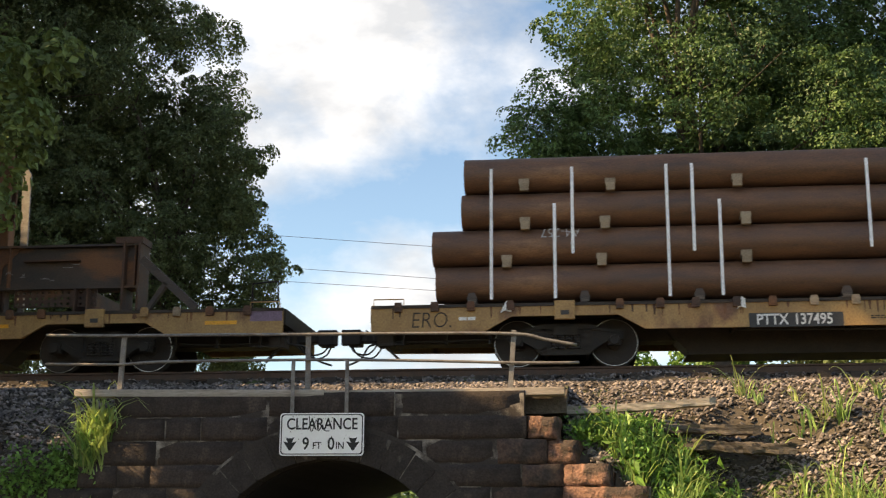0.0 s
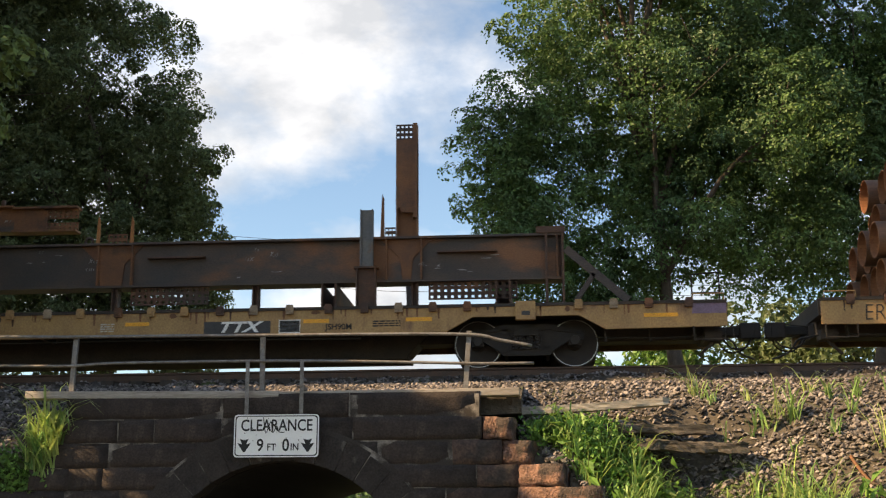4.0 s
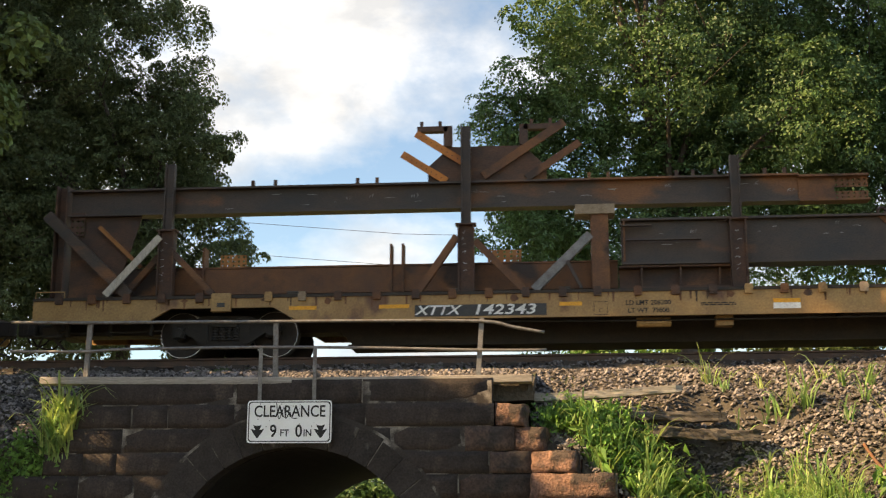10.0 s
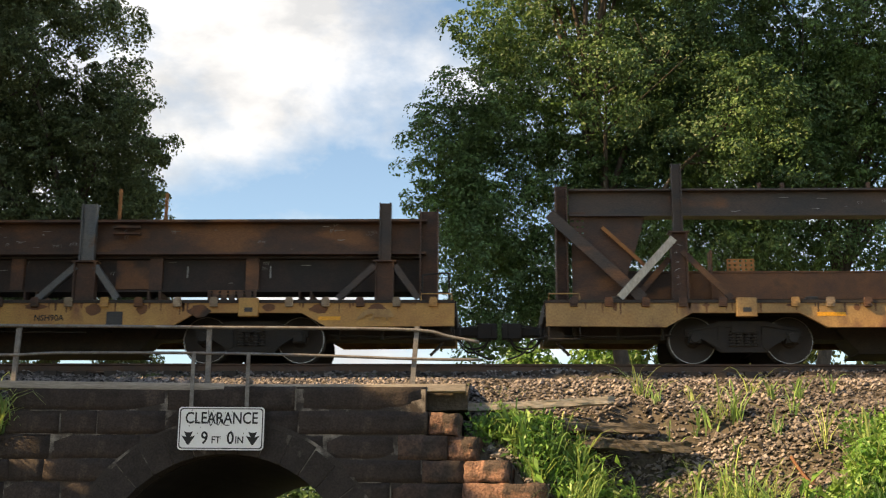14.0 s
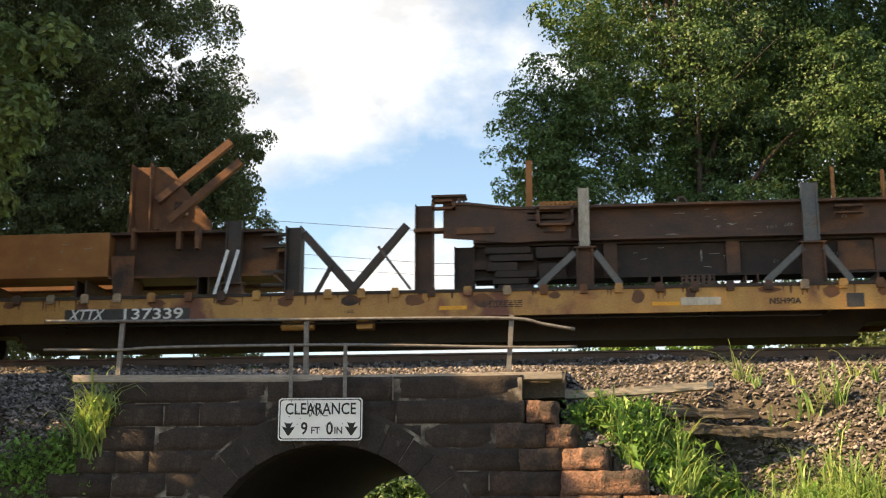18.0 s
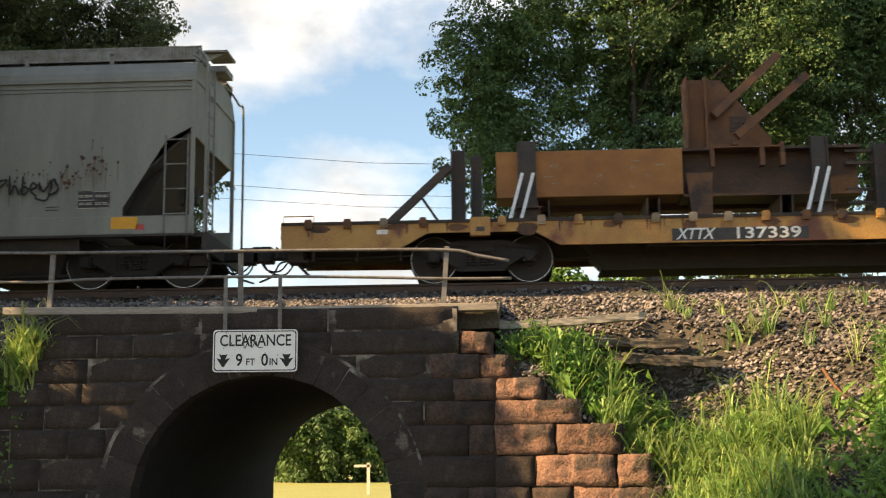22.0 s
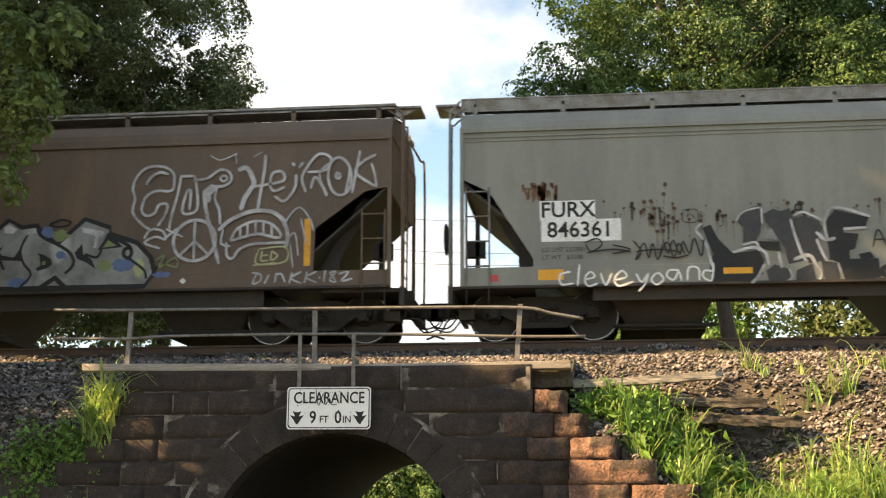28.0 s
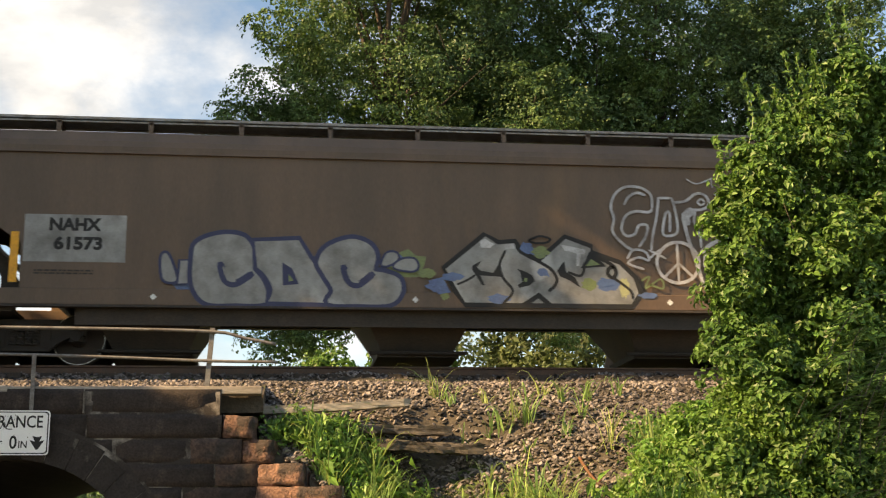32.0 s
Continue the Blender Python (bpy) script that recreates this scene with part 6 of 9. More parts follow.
    brace(end, (-30.55, 6.60), (-31.2, 5.84), 0.10, "rust_dark", NEAR - 0.02)
    for a, b in (((-24.62, 6.75), (-23.75, 5.84)), ((-24.95, 6.85), (-25.65, 5.84))):
        brace(u, a, b, 0.12, "rust_brown", NEAR - 0.12)
    col = load("support_column", -22.35, DECK, "rust-brown box column carrying the upper beam", "column")
    bm = B()
    box(bm, -22.50, -22.18, NEAR - 0.05, NEAR + 0.35, DECK, 7.22)
    part("column", bm, "rust_brown", col, bevel=0.01)
    bm = B()
    box(bm, -22.78, -22.06, NEAR - 0.10, NEAR + 0.40, 7.22, 7.40)
    part("cap_timber", bm, "block_wood", col, "pale timber cap")
    brace(col, (-22.52, 6.85), (-23.55, 5.84), 0.15, "galv", NEAR - 0.06)
    brace(col, (-22.95, 6.35), (-22.70, 5.84), 0.05, "rust_grey", NEAR - 0.1)
    # low box beam
    lowb = load("low_beam", -26.3, DECK + 0.08, "low rusty orange-brown beam on the deck", "beam")
    bm = B()
    ibeam(bm, -32.2, -22.02, NEAR + 0.25, NEAR + 0.65, DECK + 0.10, 6.42, 0.03, 0.025)
    part("beam_body", bm, "rust_brown", lowb)
    part("web_plate", box(B(), -32.2, -22.02, NEAR + 0.27, NEAR + 0.29, DECK + 0.135, 6.385), "rust_brown", lowb)
    for a, b in ((-29.45, -28.95), (-24.40, -23.78)):
        bm = B()
        holed(bm, a, b, 6.42, 6.66, NEAR + 0.3, NEAR + 0.32, 5, 3, 0.04)
        part("splice_plate", bm, "rust_orange", lowb)
    for x in (-26.2, -25.98, -29.75):
        part("stiffener", box(B(), x - 0.02, x + 0.02, NEAR + 0.2, NEAR + 0.5, DECK + 0.05, 6.8), "rust_brown", lowb)
    for x in (-31.5, -28.0, -25.0, -23.0):
        ob = load("bearer", x, DECK, "timber bearer on the deck", "block", "cradles")
        bm = B()
        box(bm, x - 0.1, x + 0.1, NEAR, TRACK + 1.2, DECK, DECK + 0.10)
        part("timber", bm, "tie", ob)


def set_back(things, dy, middle, k):
    """Moves a finished load back on its deck and spreads it a little about its middle."""
    for ob in things:
        for c in ob.children:
            if not c.name.startswith(("gusset", "brace", "bolt_group")) or "girder" not in ob.name:
                for v in c.data.vertices:
                    w = v.co + ob.location
                    w.x, w.y = middle + (w.x - middle) * k, w.y + dy
                    if w.z > 5.95:
                        w.z = 1.6 + (w.z - 1.6) * (1 + 0.4 * (k - 1))
                    v.co = w - ob.location


def car_c():
    car = flatcar(-34.45, -61.94, (-38.16, -58.33), "yellow_rusty", "yellow flatcar with rust patches carrying steel girders",
                  ([("XTTX", -54.52, 0.285, 0.86, 0.3), ("137339", -53.25, 0.285, 1.42, 0.0)], -54.92, -52.53, 5.33, 5.55, 0), 33)
    lettering("stencil", "NSH90A", -41.8, TRACK - 1.402, 5.46, 0.15, "ink", car, bold=0.003)
    for a, b in ((-44.1, -43.6), (-36.9, -36.5), (-47.9, -47.4)):
        decal(car, "reflector", a, b, 5.42, 5.49, "stripe", label="yellow reflective strip")
    decal(car, "data_patch", -43.6, -42.9, 5.42, 5.56, "white_wood", label="torn white data panel")
    decal(car, "data_patch", -60.2, -60.0, 5.55, 5.63, "white_paint")
    decal(car, "data_box", -40.75, -40.45, 5.34, 5.58, "black_paint")
    lettering("stencil", "5400", -49.55, TRACK - 1.402, 5.56, 0.09, "ink", car)
    lettering("stencil", "1600", -49.55, TRACK - 1.402, 5.42, 0.09, "ink", car)
    bars(car, -47.0, -46.4, 5.55, 0.02, 4, random.Random(8), "ink")
    bm = B()
    for k in range(7):
        ribbon(bm, [(-36.2 + 0.09 * k, 5.42 + 0.05 * (k % 3)), (-36.0 + 0.06 * k, 5.60), (-35.85 + 0.05 * k, 5.48)], 0.05, TRACK - 1.43 - 0.004 * k, 4)
    part("tangled_chain", bm, "yellow", car, "tangle of yellow chain at the end")
    bm = B()
    tube(bm, spline([(-35.03, TRACK - 1.36, 5.62), (-35.03, TRACK - 1.36, 6.20), (-34.98, TRACK - 1.36, 6.26), (-34.60, TRACK - 1.36, 6.29), (-34.55, TRACK - 1.36, 6.22), (-34.55, TRACK - 1.36, 5.62)], 4), 0.016, 6)
    tube(bm, [(-35.03, TRACK - 1.36, 5.93), (-34.55, TRACK - 1.36, 5.93)], 0.012, 6)
    part("hand_hold", bm, "iron", car, "tall grab loop at the car's end")
    g = load("plate_girder", -41.2, 6.70, "long reddish-brown I-girder on stacked steel", "girder")
    bm = B()
    ibeam(bm, -47.3, -34.98, NEAR, NEAR + 0.4, 6.70, 7.36, 0.045, 0.03)
    part("girder_body", bm, "rust_dark", g)
    bm = B()
    slab(bm, [(-47.85, 6.80), (-46.6, 6.68), (-45.5, 6.72), (-45.5, 7.32), (-46.6, 7.32), (-47.4, 7.43), (-47.85, 7.43)], NEAR - 0.02, NEAR + 0.01)
    part("bent_end", bm, "rust_dark", g, "bent rusty end plate")
    bm = B()
    slab(bm, [(-47.85, 7.41), (-47.4, 7.41), (-46.6, 7.30), (-45.5, 7.30), (-45.5, 7.34), (-46.6, 7.35), (-47.4, 7.46), (-47.85, 7.46)], NEAR - 0.06, NEAR + 0.3)
    part("bent_flange", bm, "rust_dark", g)
    bm = B()
    holed(bm, -48.05, -47.45, 7.46, 7.60, NEAR + 0.02, NEAR + 0.05, 6, 2, 0.03)
    box(bm, -48.07, -47.43, NEAR - 0.04, NEAR + 0.3, 7.58, 7.62)
    part("stub_plate", bm, "rust_dark", g, "short bolt-holed stub plate")
    # plate's orange holds the sunlight that falls on it
    bm = B()
    holed(bm, -46.08, -45.39, 7.36, 7.47, NEAR + 0.1, NEAR + 0.13, 8, 1, 0.03)
    part("splice_plate", bm, "rust_orange", g)
    for a, b, za, zb in ((-46.12, -45.45, 6.96, 7.30), (-48.05, -47.62, 7.32, 7.50)):
        bm = B()
        for q in ((a, b, za, za + 0.04), (a, b, zb - 0.04, zb), (a, a + 0.05, za, zb), (b - 0.05, b, za, zb)):
            box(bm, q[0], q[1], NEAR - 0.16, NEAR - 0.02, q[2], q[3])
        part("bracket_frame", bm, "rust_brown", g, "open rusty bracket frame")
    # strap coloured as sunlit rust
    part("end_strap", box(B(), -46.32, -46.20, NEAR + 0.1, NEAR + 0.13, 7.3, 8.27), "rust_orange", g)
    chalk(g, -45.0, -35.6, 6.80, 7.28, 30, 7, NEAR + 0.18)
    for a, b in ((-47.6, -46.9), (-46.0, -45.6)):
        part("bracket_box", box(B(), a, b, NEAR - 0.06, NEAR + 0.02, 6.86, 6.98), "rust_brown", g)
    # sun on the two rods is put into their orange
    for x, t, mt in ((-40.76, 8.0, "rust_orange"), (-39.88, 7.92, "rust_orange")):
        bm = B()
        tube(bm, [(x, NEAR + 0.2, 7.34), (x, NEAR + 0.2, t)], 0.034, 6)
        part("rod", bm, mt, g)
    bm = B()
    tube(bm, [(-43.48 + 0.08 * math.cos(a), NEAR + 0.2, 7.42 + 0.08 * math.sin(a)) for a in (2 * math.pi * k / 12 for k in range(13))], 0.03, 6)
    part("lifting_eye", bm, "rust_dark", g, smooth=True)
    for a, b in ((-46.3, -45.6), (-40.8, -40.3)):
        bm = B()
        box(bm, a, b, NEAR - 0.02, NEAR + 0.1, 7.20, 7.24)
        box(bm, a, b, NEAR - 0.02, NEAR + 0.1, 7.08, 7.11)
        part("shelf_angle", bm, "rust_brown", g)
    low = load("lower_girder", -41.2, 5.98, "dark stacked girder with bolt-holed plates under the top one", "girder")
    bm = B()
    ibeam(bm, -47.3, -35.04, NEAR + 0.15, NEAR + 0.7, 6.02, 6.69, 0.04, 0.03)
    part("girder_body", bm, "rust_black", low)
    part("web_plate", box(B(), -47.3, -35.06, NEAR + 0.25, NEAR + 0.28, 6.065, 6.645), "rust_black", low)
    chalk(low, -44.5, -35.6, 6.15, 6.60, 20, 8, NEAR + 0.245)
    for x in (-43.17, -39.4, -37.86):
        part("bare_mark", box(B(), x - 0.012, x + 0.012, NEAR + 0.14, NEAR + 0.15, 6.28, 6.50), "chalk", low)
    part("web_patch", box(B(), -40.75, -40.05, NEAR + 0.2, NEAR + 0.245, 6.08, 6.62), "rust_brown", low)
    for a, b in ((-43.55, -42.95), (-39.0, -38.1)):
        bm = B()
        holed(bm, a, b, 5.84, 6.04, NEAR + 0.1, NEAR + 0.12, 6, 3, 0.04)
        part("splice_plate", bm, "rust_dark", low)
    for x in (-42.6, -40.0, -38.2, -44.8):
        part("stiffener", box(B(), x - 0.12, x + 0.12, NEAR + 0.16, NEAR + 0.26, 6.06, 6.65), "rust_dark", low)
    for x in (-46.5, -44.0, -42.3, -40.0, -37.2, -35.8):
        ob = load("cradle_beam", x, DECK, "dark steel cradle beam across the deck", "beam", "cradles")
        bm = B()
        hpost(bm, x - 0.12, x + 0.12, NEAR + 0.1, TRACK + 1.2, DECK, 6.02, 0.03)
        part("cradle", bm, "rust_dark", ob)
    for x0, x1, top, mt in ((-35.84, -35.62, 7.64, "rust_grey"), (-41.38, -41.10, 7.64, "steel"), (-45.36, -45.17, 7.66, "white_wood")):
        p = stake(x0, x1, top, "steel stake with braces beside the girders" if mt != "white_wood" else "pale-topped stake with braces beside the girders", "rust_dark", mt, DECK + 0.72)
        xm = (x0 + x1) / 2
        brace(p, (xm - 0.18, 6.45), (xm - 0.85, 5.84), 0.11, "rust_grey" if mt == "rust_grey" else "steel", NEAR - 0.12)
        brace(p, (xm + 0.18, 6.45), (xm + 0.62, 5.84), 0.11, "rust_grey" if mt == "rust_grey" else "steel", NEAR - 0.12)
    e = load("end_frame", -34.95, DECK, "upright rusty end plate of the load", "plate")
    bm = B()
    hpost(bm, -35.10, -34.76, NEAR - 0.02, NEAR + 0.4, DECK, 7.54)
    part("end_post", bm, "rust_dark", e)
    e = load("end_frame", -48.2, DECK, "rusty upright frame with leaning braces", "plate")
    part("frame_post", hpost(B(), -48.38, -48.05, NEAR, NEAR + 0.3, DECK, 7.46), "rust_dark", e)
    part("frame_post", hpost(B(), -47.66, -47.29, NEAR + 0.1, NEAR + 0.35, DECK, 6.66), "rust_black", e)
    part("frame_arm", box(B(), -47.3, -46.95, NEAR + 0.12, NEAR + 0.3, 6.22, 6.38), "rust_black", e)
    brace(e, (-49.05, 6.65), (-48.45, 5.84), 0.04, "steel", NEAR - 0.1)
    brace(e, (-48.55, 7.1), (-49.6, 5.86), 0.13, "rust_grey", NEAR + 0.1)
    part("fitting", box(B(), -48.4, -47.8, NEAR - 0.04, NEAR + 0.2, 6.93, 6.99), "rust_brown", e)
    for k, (a, b, z0, z1) in enumerate(((-47.08, -46.25, 6.50, 6.62), (-47.0, -46.2, 6.36, 6.48), (-47.06, -46.5, 6.18, 6.34), (-46.9, -46.15, 6.05, 6.17), (-46.95, -46.3, 5.93, 6.04), (-46.85, -46.2, 5.81, 5.92), (-46.15, -45.55, 6.4, 6.6), (-46.1, -45.6, 6.0, 6.3))):
        ob = load("steel_offcut", (a + b) / 2, z0, "dark steel offcut stacked under the girder", "offcut", "steel offcuts")
        part("plate", box(B(), a, b, NEAR + 0.05 + 0.02 * (k % 3), NEAR + 0.5, z0, z1), "rust_black", ob, bevel=0.006)
    before = set(bpy.data.objects)
    # big box girder with a bracket on top
    g5 = load("box_girder", -54.4, 6.30, "big orange-brown box girder with a gusset bracket", "girder")
    bm = B()
    box(bm, -57.85, -54.45, NEAR - 0.02, NEAR + 0.85, 6.32, 7.20)
    part("girder_body", bm, "rust_orange", g5, bevel=0.012)
    # open half in darker rust: the cavity's shade put into the colour
    bm = B()
    ibeam(bm, -54.45, -51.25, NEAR + 0.0, NEAR + 0.85, 6.28, 7.20, 0.05, 0.03)
    box(bm, -54.45, -51.25, NEAR + 0.28, NEAR + 0.31, 6.33, 7.15)
    part("open_section", bm, "rust_dark", g5)
    bm = B()
    slab(bm, [(-54.40, 6.72), (-54.30, 5.82), (-53.95, 5.82), (-53.92, 6.72)], NEAR - 0.03, NEAR - 0.005)
    box(bm, -54.3, -53.95, NEAR, NEAR + 0.6, 5.82, 6.3)
    part("saddle", bm, "rust_brown", g5)
    bm = B()
    slab(bm, [(-54.37, 7.20), (-52.72, 7.20), (-52.72, 7.59), (-53.66, 8.79), (-54.37, 8.80)], 24.06, 24.10)
    box(bm, -54.37, -54.33, 23.85, 24.35, 7.2, 8.80)
    box(bm, -53.99, -53.95, 23.90, 24.06, 7.2, 8.83)
    part("gusset", bm, "rust_brown", g5)
    # same dark tone for the shaded cavity behind
    part("back_section", box(B(), -54.45, -52.5, NEAR + 0.85, 24.4, 6.4, 7.196), "rust_dark", g5)
    bm = B()
    box(bm, -53.55, -53.45, NEAR - 0.1, NEAR + 0.2, 7.22, 7.28)
    box(bm, -53.95, -52.7, NEAR - 0.22, NEAR + 0.0, 7.14, 7.17)
    part("shelf_plate", bm, "rust_brown", g5)
    for a, b in (((-53.83, 23.95, 8.04), (-52.46, 24.35, 9.36)), ((-53.46, 23.65, 7.55), (-52.06, 23.72, 8.75))):
        part("brace", beam(B(), a, b, 0.15, 0.14), "rust_brown", g5)
    part("bolt_group", holed(B(), -53.5, -53.2, 7.75, 8.05, 24.02, 24.05, 3, 3, 0.03), "rust_dark", g5)
    for a, b in ((-53.96, -53.90), (-53.08, -53.0), (-52.72, -52.64)):
        part("rib_plate", slab(B(), [(a, 6.80), (b, 6.80), (b, 7.24), (a, 7.24)], NEAR - 0.20, NEAR + 0.0), "rust_brown", g5)
    chalk(g5, -57.0, -54.8, 6.45, 7.08, 10, 9, NEAR - 0.024)
    part("lifting_eye", tube(B(), [(-54.91 + 0.06 * math.cos(a), NEAR + 0.6, 7.27 + 0.06 * math.sin(a)) for a in (2 * math.pi * k / 10 for k in range(11))], 0.025, 6), "rust_black", g5)
    for x0, x1, top in ((-57.45, -57.12, 7.38), (-52.15, -51.85, 7.35)):
        p = stake(x0, x1, top, "dark steel stake with two white straps", "rust_dark", "rust_grey", DECK + 0.3)
        for d in (-0.02, 0.18):
            bm = B()
            beam(bm, (x0 - 0.16 + d, NEAR - 0.21, 5.84), (x0 + 0.10 + d, NEAR - 0.21, 6.75), 0.06, 0.01)
            part("strap", bm, "strap", p, "white strap")
    e = load("end_frame", -50.9, DECK, "dark braced upright frame beside the box girder", "plate")
    bm = B()
    hpost(bm, -51.02, -50.72, NEAR - 0.05, NEAR + 0.3, DECK, 7.23)
    for z in (6.1, 6.35, 6.85, 7.08):
        box(bm, -51.5, -51.0, NEAR + 0.1, NEAR + 0.2, z, z + 0.05)
    part("frame_post", bm, "rust_grey", e)
    brace(e, (-50.70, 7.10), (-49.65, 5.92), 0.14, "rust_grey", NEAR + 0.05)
    brace(e, (-50.15, 6.45), (-50.5, 5.84), 0.05, "rust_grey", NEAR + 0.0)
    e = load("end_frame", -58.4, DECK, "dark upright frame with a long leaning brace", "plate")
    part("frame_post", hpost(B(), -58.68, -58.42, NEAR - 0.03, NEAR + 0.3, DECK, 7.28), "rust_grey", e)
    part("frame_post", hpost(B(), -58.32, -58.12, NEAR + 0.05, NEAR + 0.3, DECK, 7.18), "rust_grey", e)
    brace(e, (-58.70, 6.98), (-59.95, 5.84), 0.14, "rust_grey", NEAR + 0.05)
    brace(e, (-59.25, 6.40), (-58.85, 5.84), 0.04, "rust_grey", NEAR + 0.0)
    for x in (-57.0, -55.0, -52.6):
        ob = load("cradle_beam", x, DECK, "dark steel cradle beam across the deck", "beam", "cradles")
        bm = B()
        hpost(bm, x - 0.12, x + 0.12, NEAR + 0.05, TRACK + 1.2, DECK, 6.28, 0.03)
        part("cradle", bm, "rust_dark", ob)
    g6 = load("box_girder", -54.0, 6.30, "second rusty girder on the far side of the deck", "girder")
    bm = B()
    ibeam(bm, -57.5, -51.2, TRACK + 0.75, TRACK + 1.2, 6.30, 7.1, 0.05, 0.03)
    part("girder_body", bm, "rust_brown", g6)
    set_back([ob for ob in bpy.data.objects if ob not in before and not ob.parent and "girder" not in ob.name or ob == g5], 0.80, -51.4, 1.03)


HALF = 1.60                  # half width of the hoppers
SIDE = TRACK - HALF


def hopper(front, rear, trucks, paint, sill_paint, label, ladder_paint, corner):
    """A covered hopper: cut-cornered sides, slope sheets, roof, running boards, bins, ladders."""
    car = rolling(thing("hopper_car", ((front + rear) / 2, TRACK, RAIL), label, "railcar", "train"))
    lo, hi = 5.60, 8.46
    cut = [(front - 0.02, hi)] + [(front - d, z) for d, z in corner]
    cut2 = [(rear + 0.02 + (front - 0.02 - x), z) for x, z in cut[::-1]]
    for y0, y1 in ((SIDE, SIDE + 0.03), (TRACK + HALF - 0.03, TRACK + HALF)):
        bm = B()
        slab(bm, cut + cut2, y0, y1)
        part("side_sheet", bm, paint, car)
    for x1, d in ((front, 1), (rear, -1)):
        x0 = x1 - d * 1.2
        # slope sheet painted dark for the shadow in the end recess
        bm = B()
        a = [(x1 - d * 0.05, SIDE + 0.03, 7.5), (x1 - d * 0.05, TRACK + HALF - 0.03, 7.5), (x0 - d * 1.0, TRACK + HALF - 0.03, 5.6), (x0 - d * 1.0, SIDE + 0.03, 5.6)]
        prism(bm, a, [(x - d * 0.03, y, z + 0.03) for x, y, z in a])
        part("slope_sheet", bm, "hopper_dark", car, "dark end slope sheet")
        part("end_sheet", box(B(), *sorted((x1 - d * 0.05, x1 - d * 0.02)), SIDE + 0.03, TRACK + HALF - 0.03, 7.45, 8.5), paint, car)
    for y in (SIDE, TRACK + HALF):
        s = -1 if y < TRACK else 1
        lo = (5.60 if paint == "hopper_grey" else 5.665) if y < TRACK else 5.82
        bm = B()
        box(bm, rear, front, *sorted((y + s * 0.03, y - s * 0.12)), lo, lo + (0.34 if paint == "hopper_grey" else 0.285))
        part("side_sill", bm, sill_paint, car, bevel=0.01)
        bm = B()
        box(bm, rear, front, *sorted((y + s * 0.04, y - s * 0.12)), lo - 0.04, lo)
        part("sill_flange", bm, "hopper_dark", car)
        bm = B()
        slab(bm, [(rear, hi), (front, hi), (front, hi + 0.07), (rear, hi + 0.07)], *sorted((y + s * 0.05, y - s * 0.05)))
        part("top_chord", bm, paint, car)
        if paint == "hopper_brown":
            part("side_rib", box(B(), rear, front, *sorted((y + s * 0.055, y)), hi - 0.06, hi - 0.004), paint, car)
        else:
            part("side_rib", box(B(), rear, front, *sorted((y + s * 0.025, y)), hi - 0.10, hi - 0.07), paint, car)
            part("side_rib", box(B(), rear, front, *sorted((y + s * 0.02, y)), hi - 0.17, hi - 0.145), paint, car)
    bm = B()
    prof = [(-HALF, 8.50), (-HALF + 0.05, 8.66), (-1.38, 8.88), (-1.0, 8.98), (-0.45, 9.02), (0.45, 9.02), (1.0, 8.98), (1.38, 8.88), (HALF - 0.05, 8.66), (HALF, 8.50)]
    a = [bm.verts.new((rear, TRACK + y, z)) for y, z in prof]
    b = [bm.verts.new((front, TRACK + y, z)) for y, z in prof]
    for i in range(len(prof) - 1):
        bm.faces.new((a[i], b[i], b[i + 1], a[i + 1]))
    bm.faces.new(a[::-1])
    bm.faces.new(b)
    bm.faces.new((a[0], a[-1], b[-1], b[0]))
    part("roof", bm, paint, car)
    for s in (-1, 1):
        bm = B()
        yy = TRACK + s * 1.02
        box(bm, rear - 0.02, front + 0.02, yy - 0.27, yy + 0.27, 9.12, 9.15)
        for e in (-0.27, 0.25):
            box(bm, rear - 0.02, front + 0.02, yy + e, yy + e + 0.02, 9.09, 9.20)
        x = rear
        while x < front:
            box(bm, x, x + 0.03, yy - 0.25, yy + 0.25, 9.15, 9.165)
            x += 0.12
        if paint == "hopper_grey" and s < 0:      # upright grating along the board's outer edge
            x = rear
            while x < front:
                box(bm, x, x + 0.035, yy - 0.285, yy - 0.272, 8.98, 9.22)
                x += 0.065
            box(bm, rear - 0.02, front + 0.02, yy - 0.271, yy - 0.262, 8.97, 9.20)
            box(bm, rear - 0.02, front + 0.02, yy - 0.295, yy - 0.27, 8.965, 8.99)
            box(bm, rear - 0.02, front + 0.02, yy - 0.295, yy - 0.27, 9.20, 9.225)
        rb = part("running_board", bm, "walkway", car, "grey grating running board")
        x = rear + 0.25
        while x < front:
            bm = B()
            slab(bm, [(x - 0.035, 8.84), (x + 0.035, 8.84), (x + 0.05, 9.12), (x - 0.05, 9.12)], *sorted((yy + s * 0.30, yy + s * 0.26)))
            box(bm, x - 0.03, x + 0.03, *sorted((yy + s * 0.30, yy - s * 0.25)), 9.06, 9.11)
            part("board_bracket", bm, paint, rb)
            x += 1.63
    bm = B()
    x = rear + 1.0
    while x < front - 1.0:
        box(bm, x, x + 1.35, TRACK - 0.32, TRACK + 0.32, 9.02, 9.14)
        x += 1.45
    part("hatches", bm, "walkway", car, "hatch covers along the roof")
    tr = sorted(trucks)
    for c in (tr[0] + 2.15, (tr[0] + tr[1]) / 2, tr[1] - 2.15):
        bm = B()
        top = [(c - 1.12, SIDE + 0.12), (c + 1.12, SIDE + 0.12), (c + 1.12, TRACK + HALF - 0.12), (c - 1.12, TRACK + HALF - 0.12)]
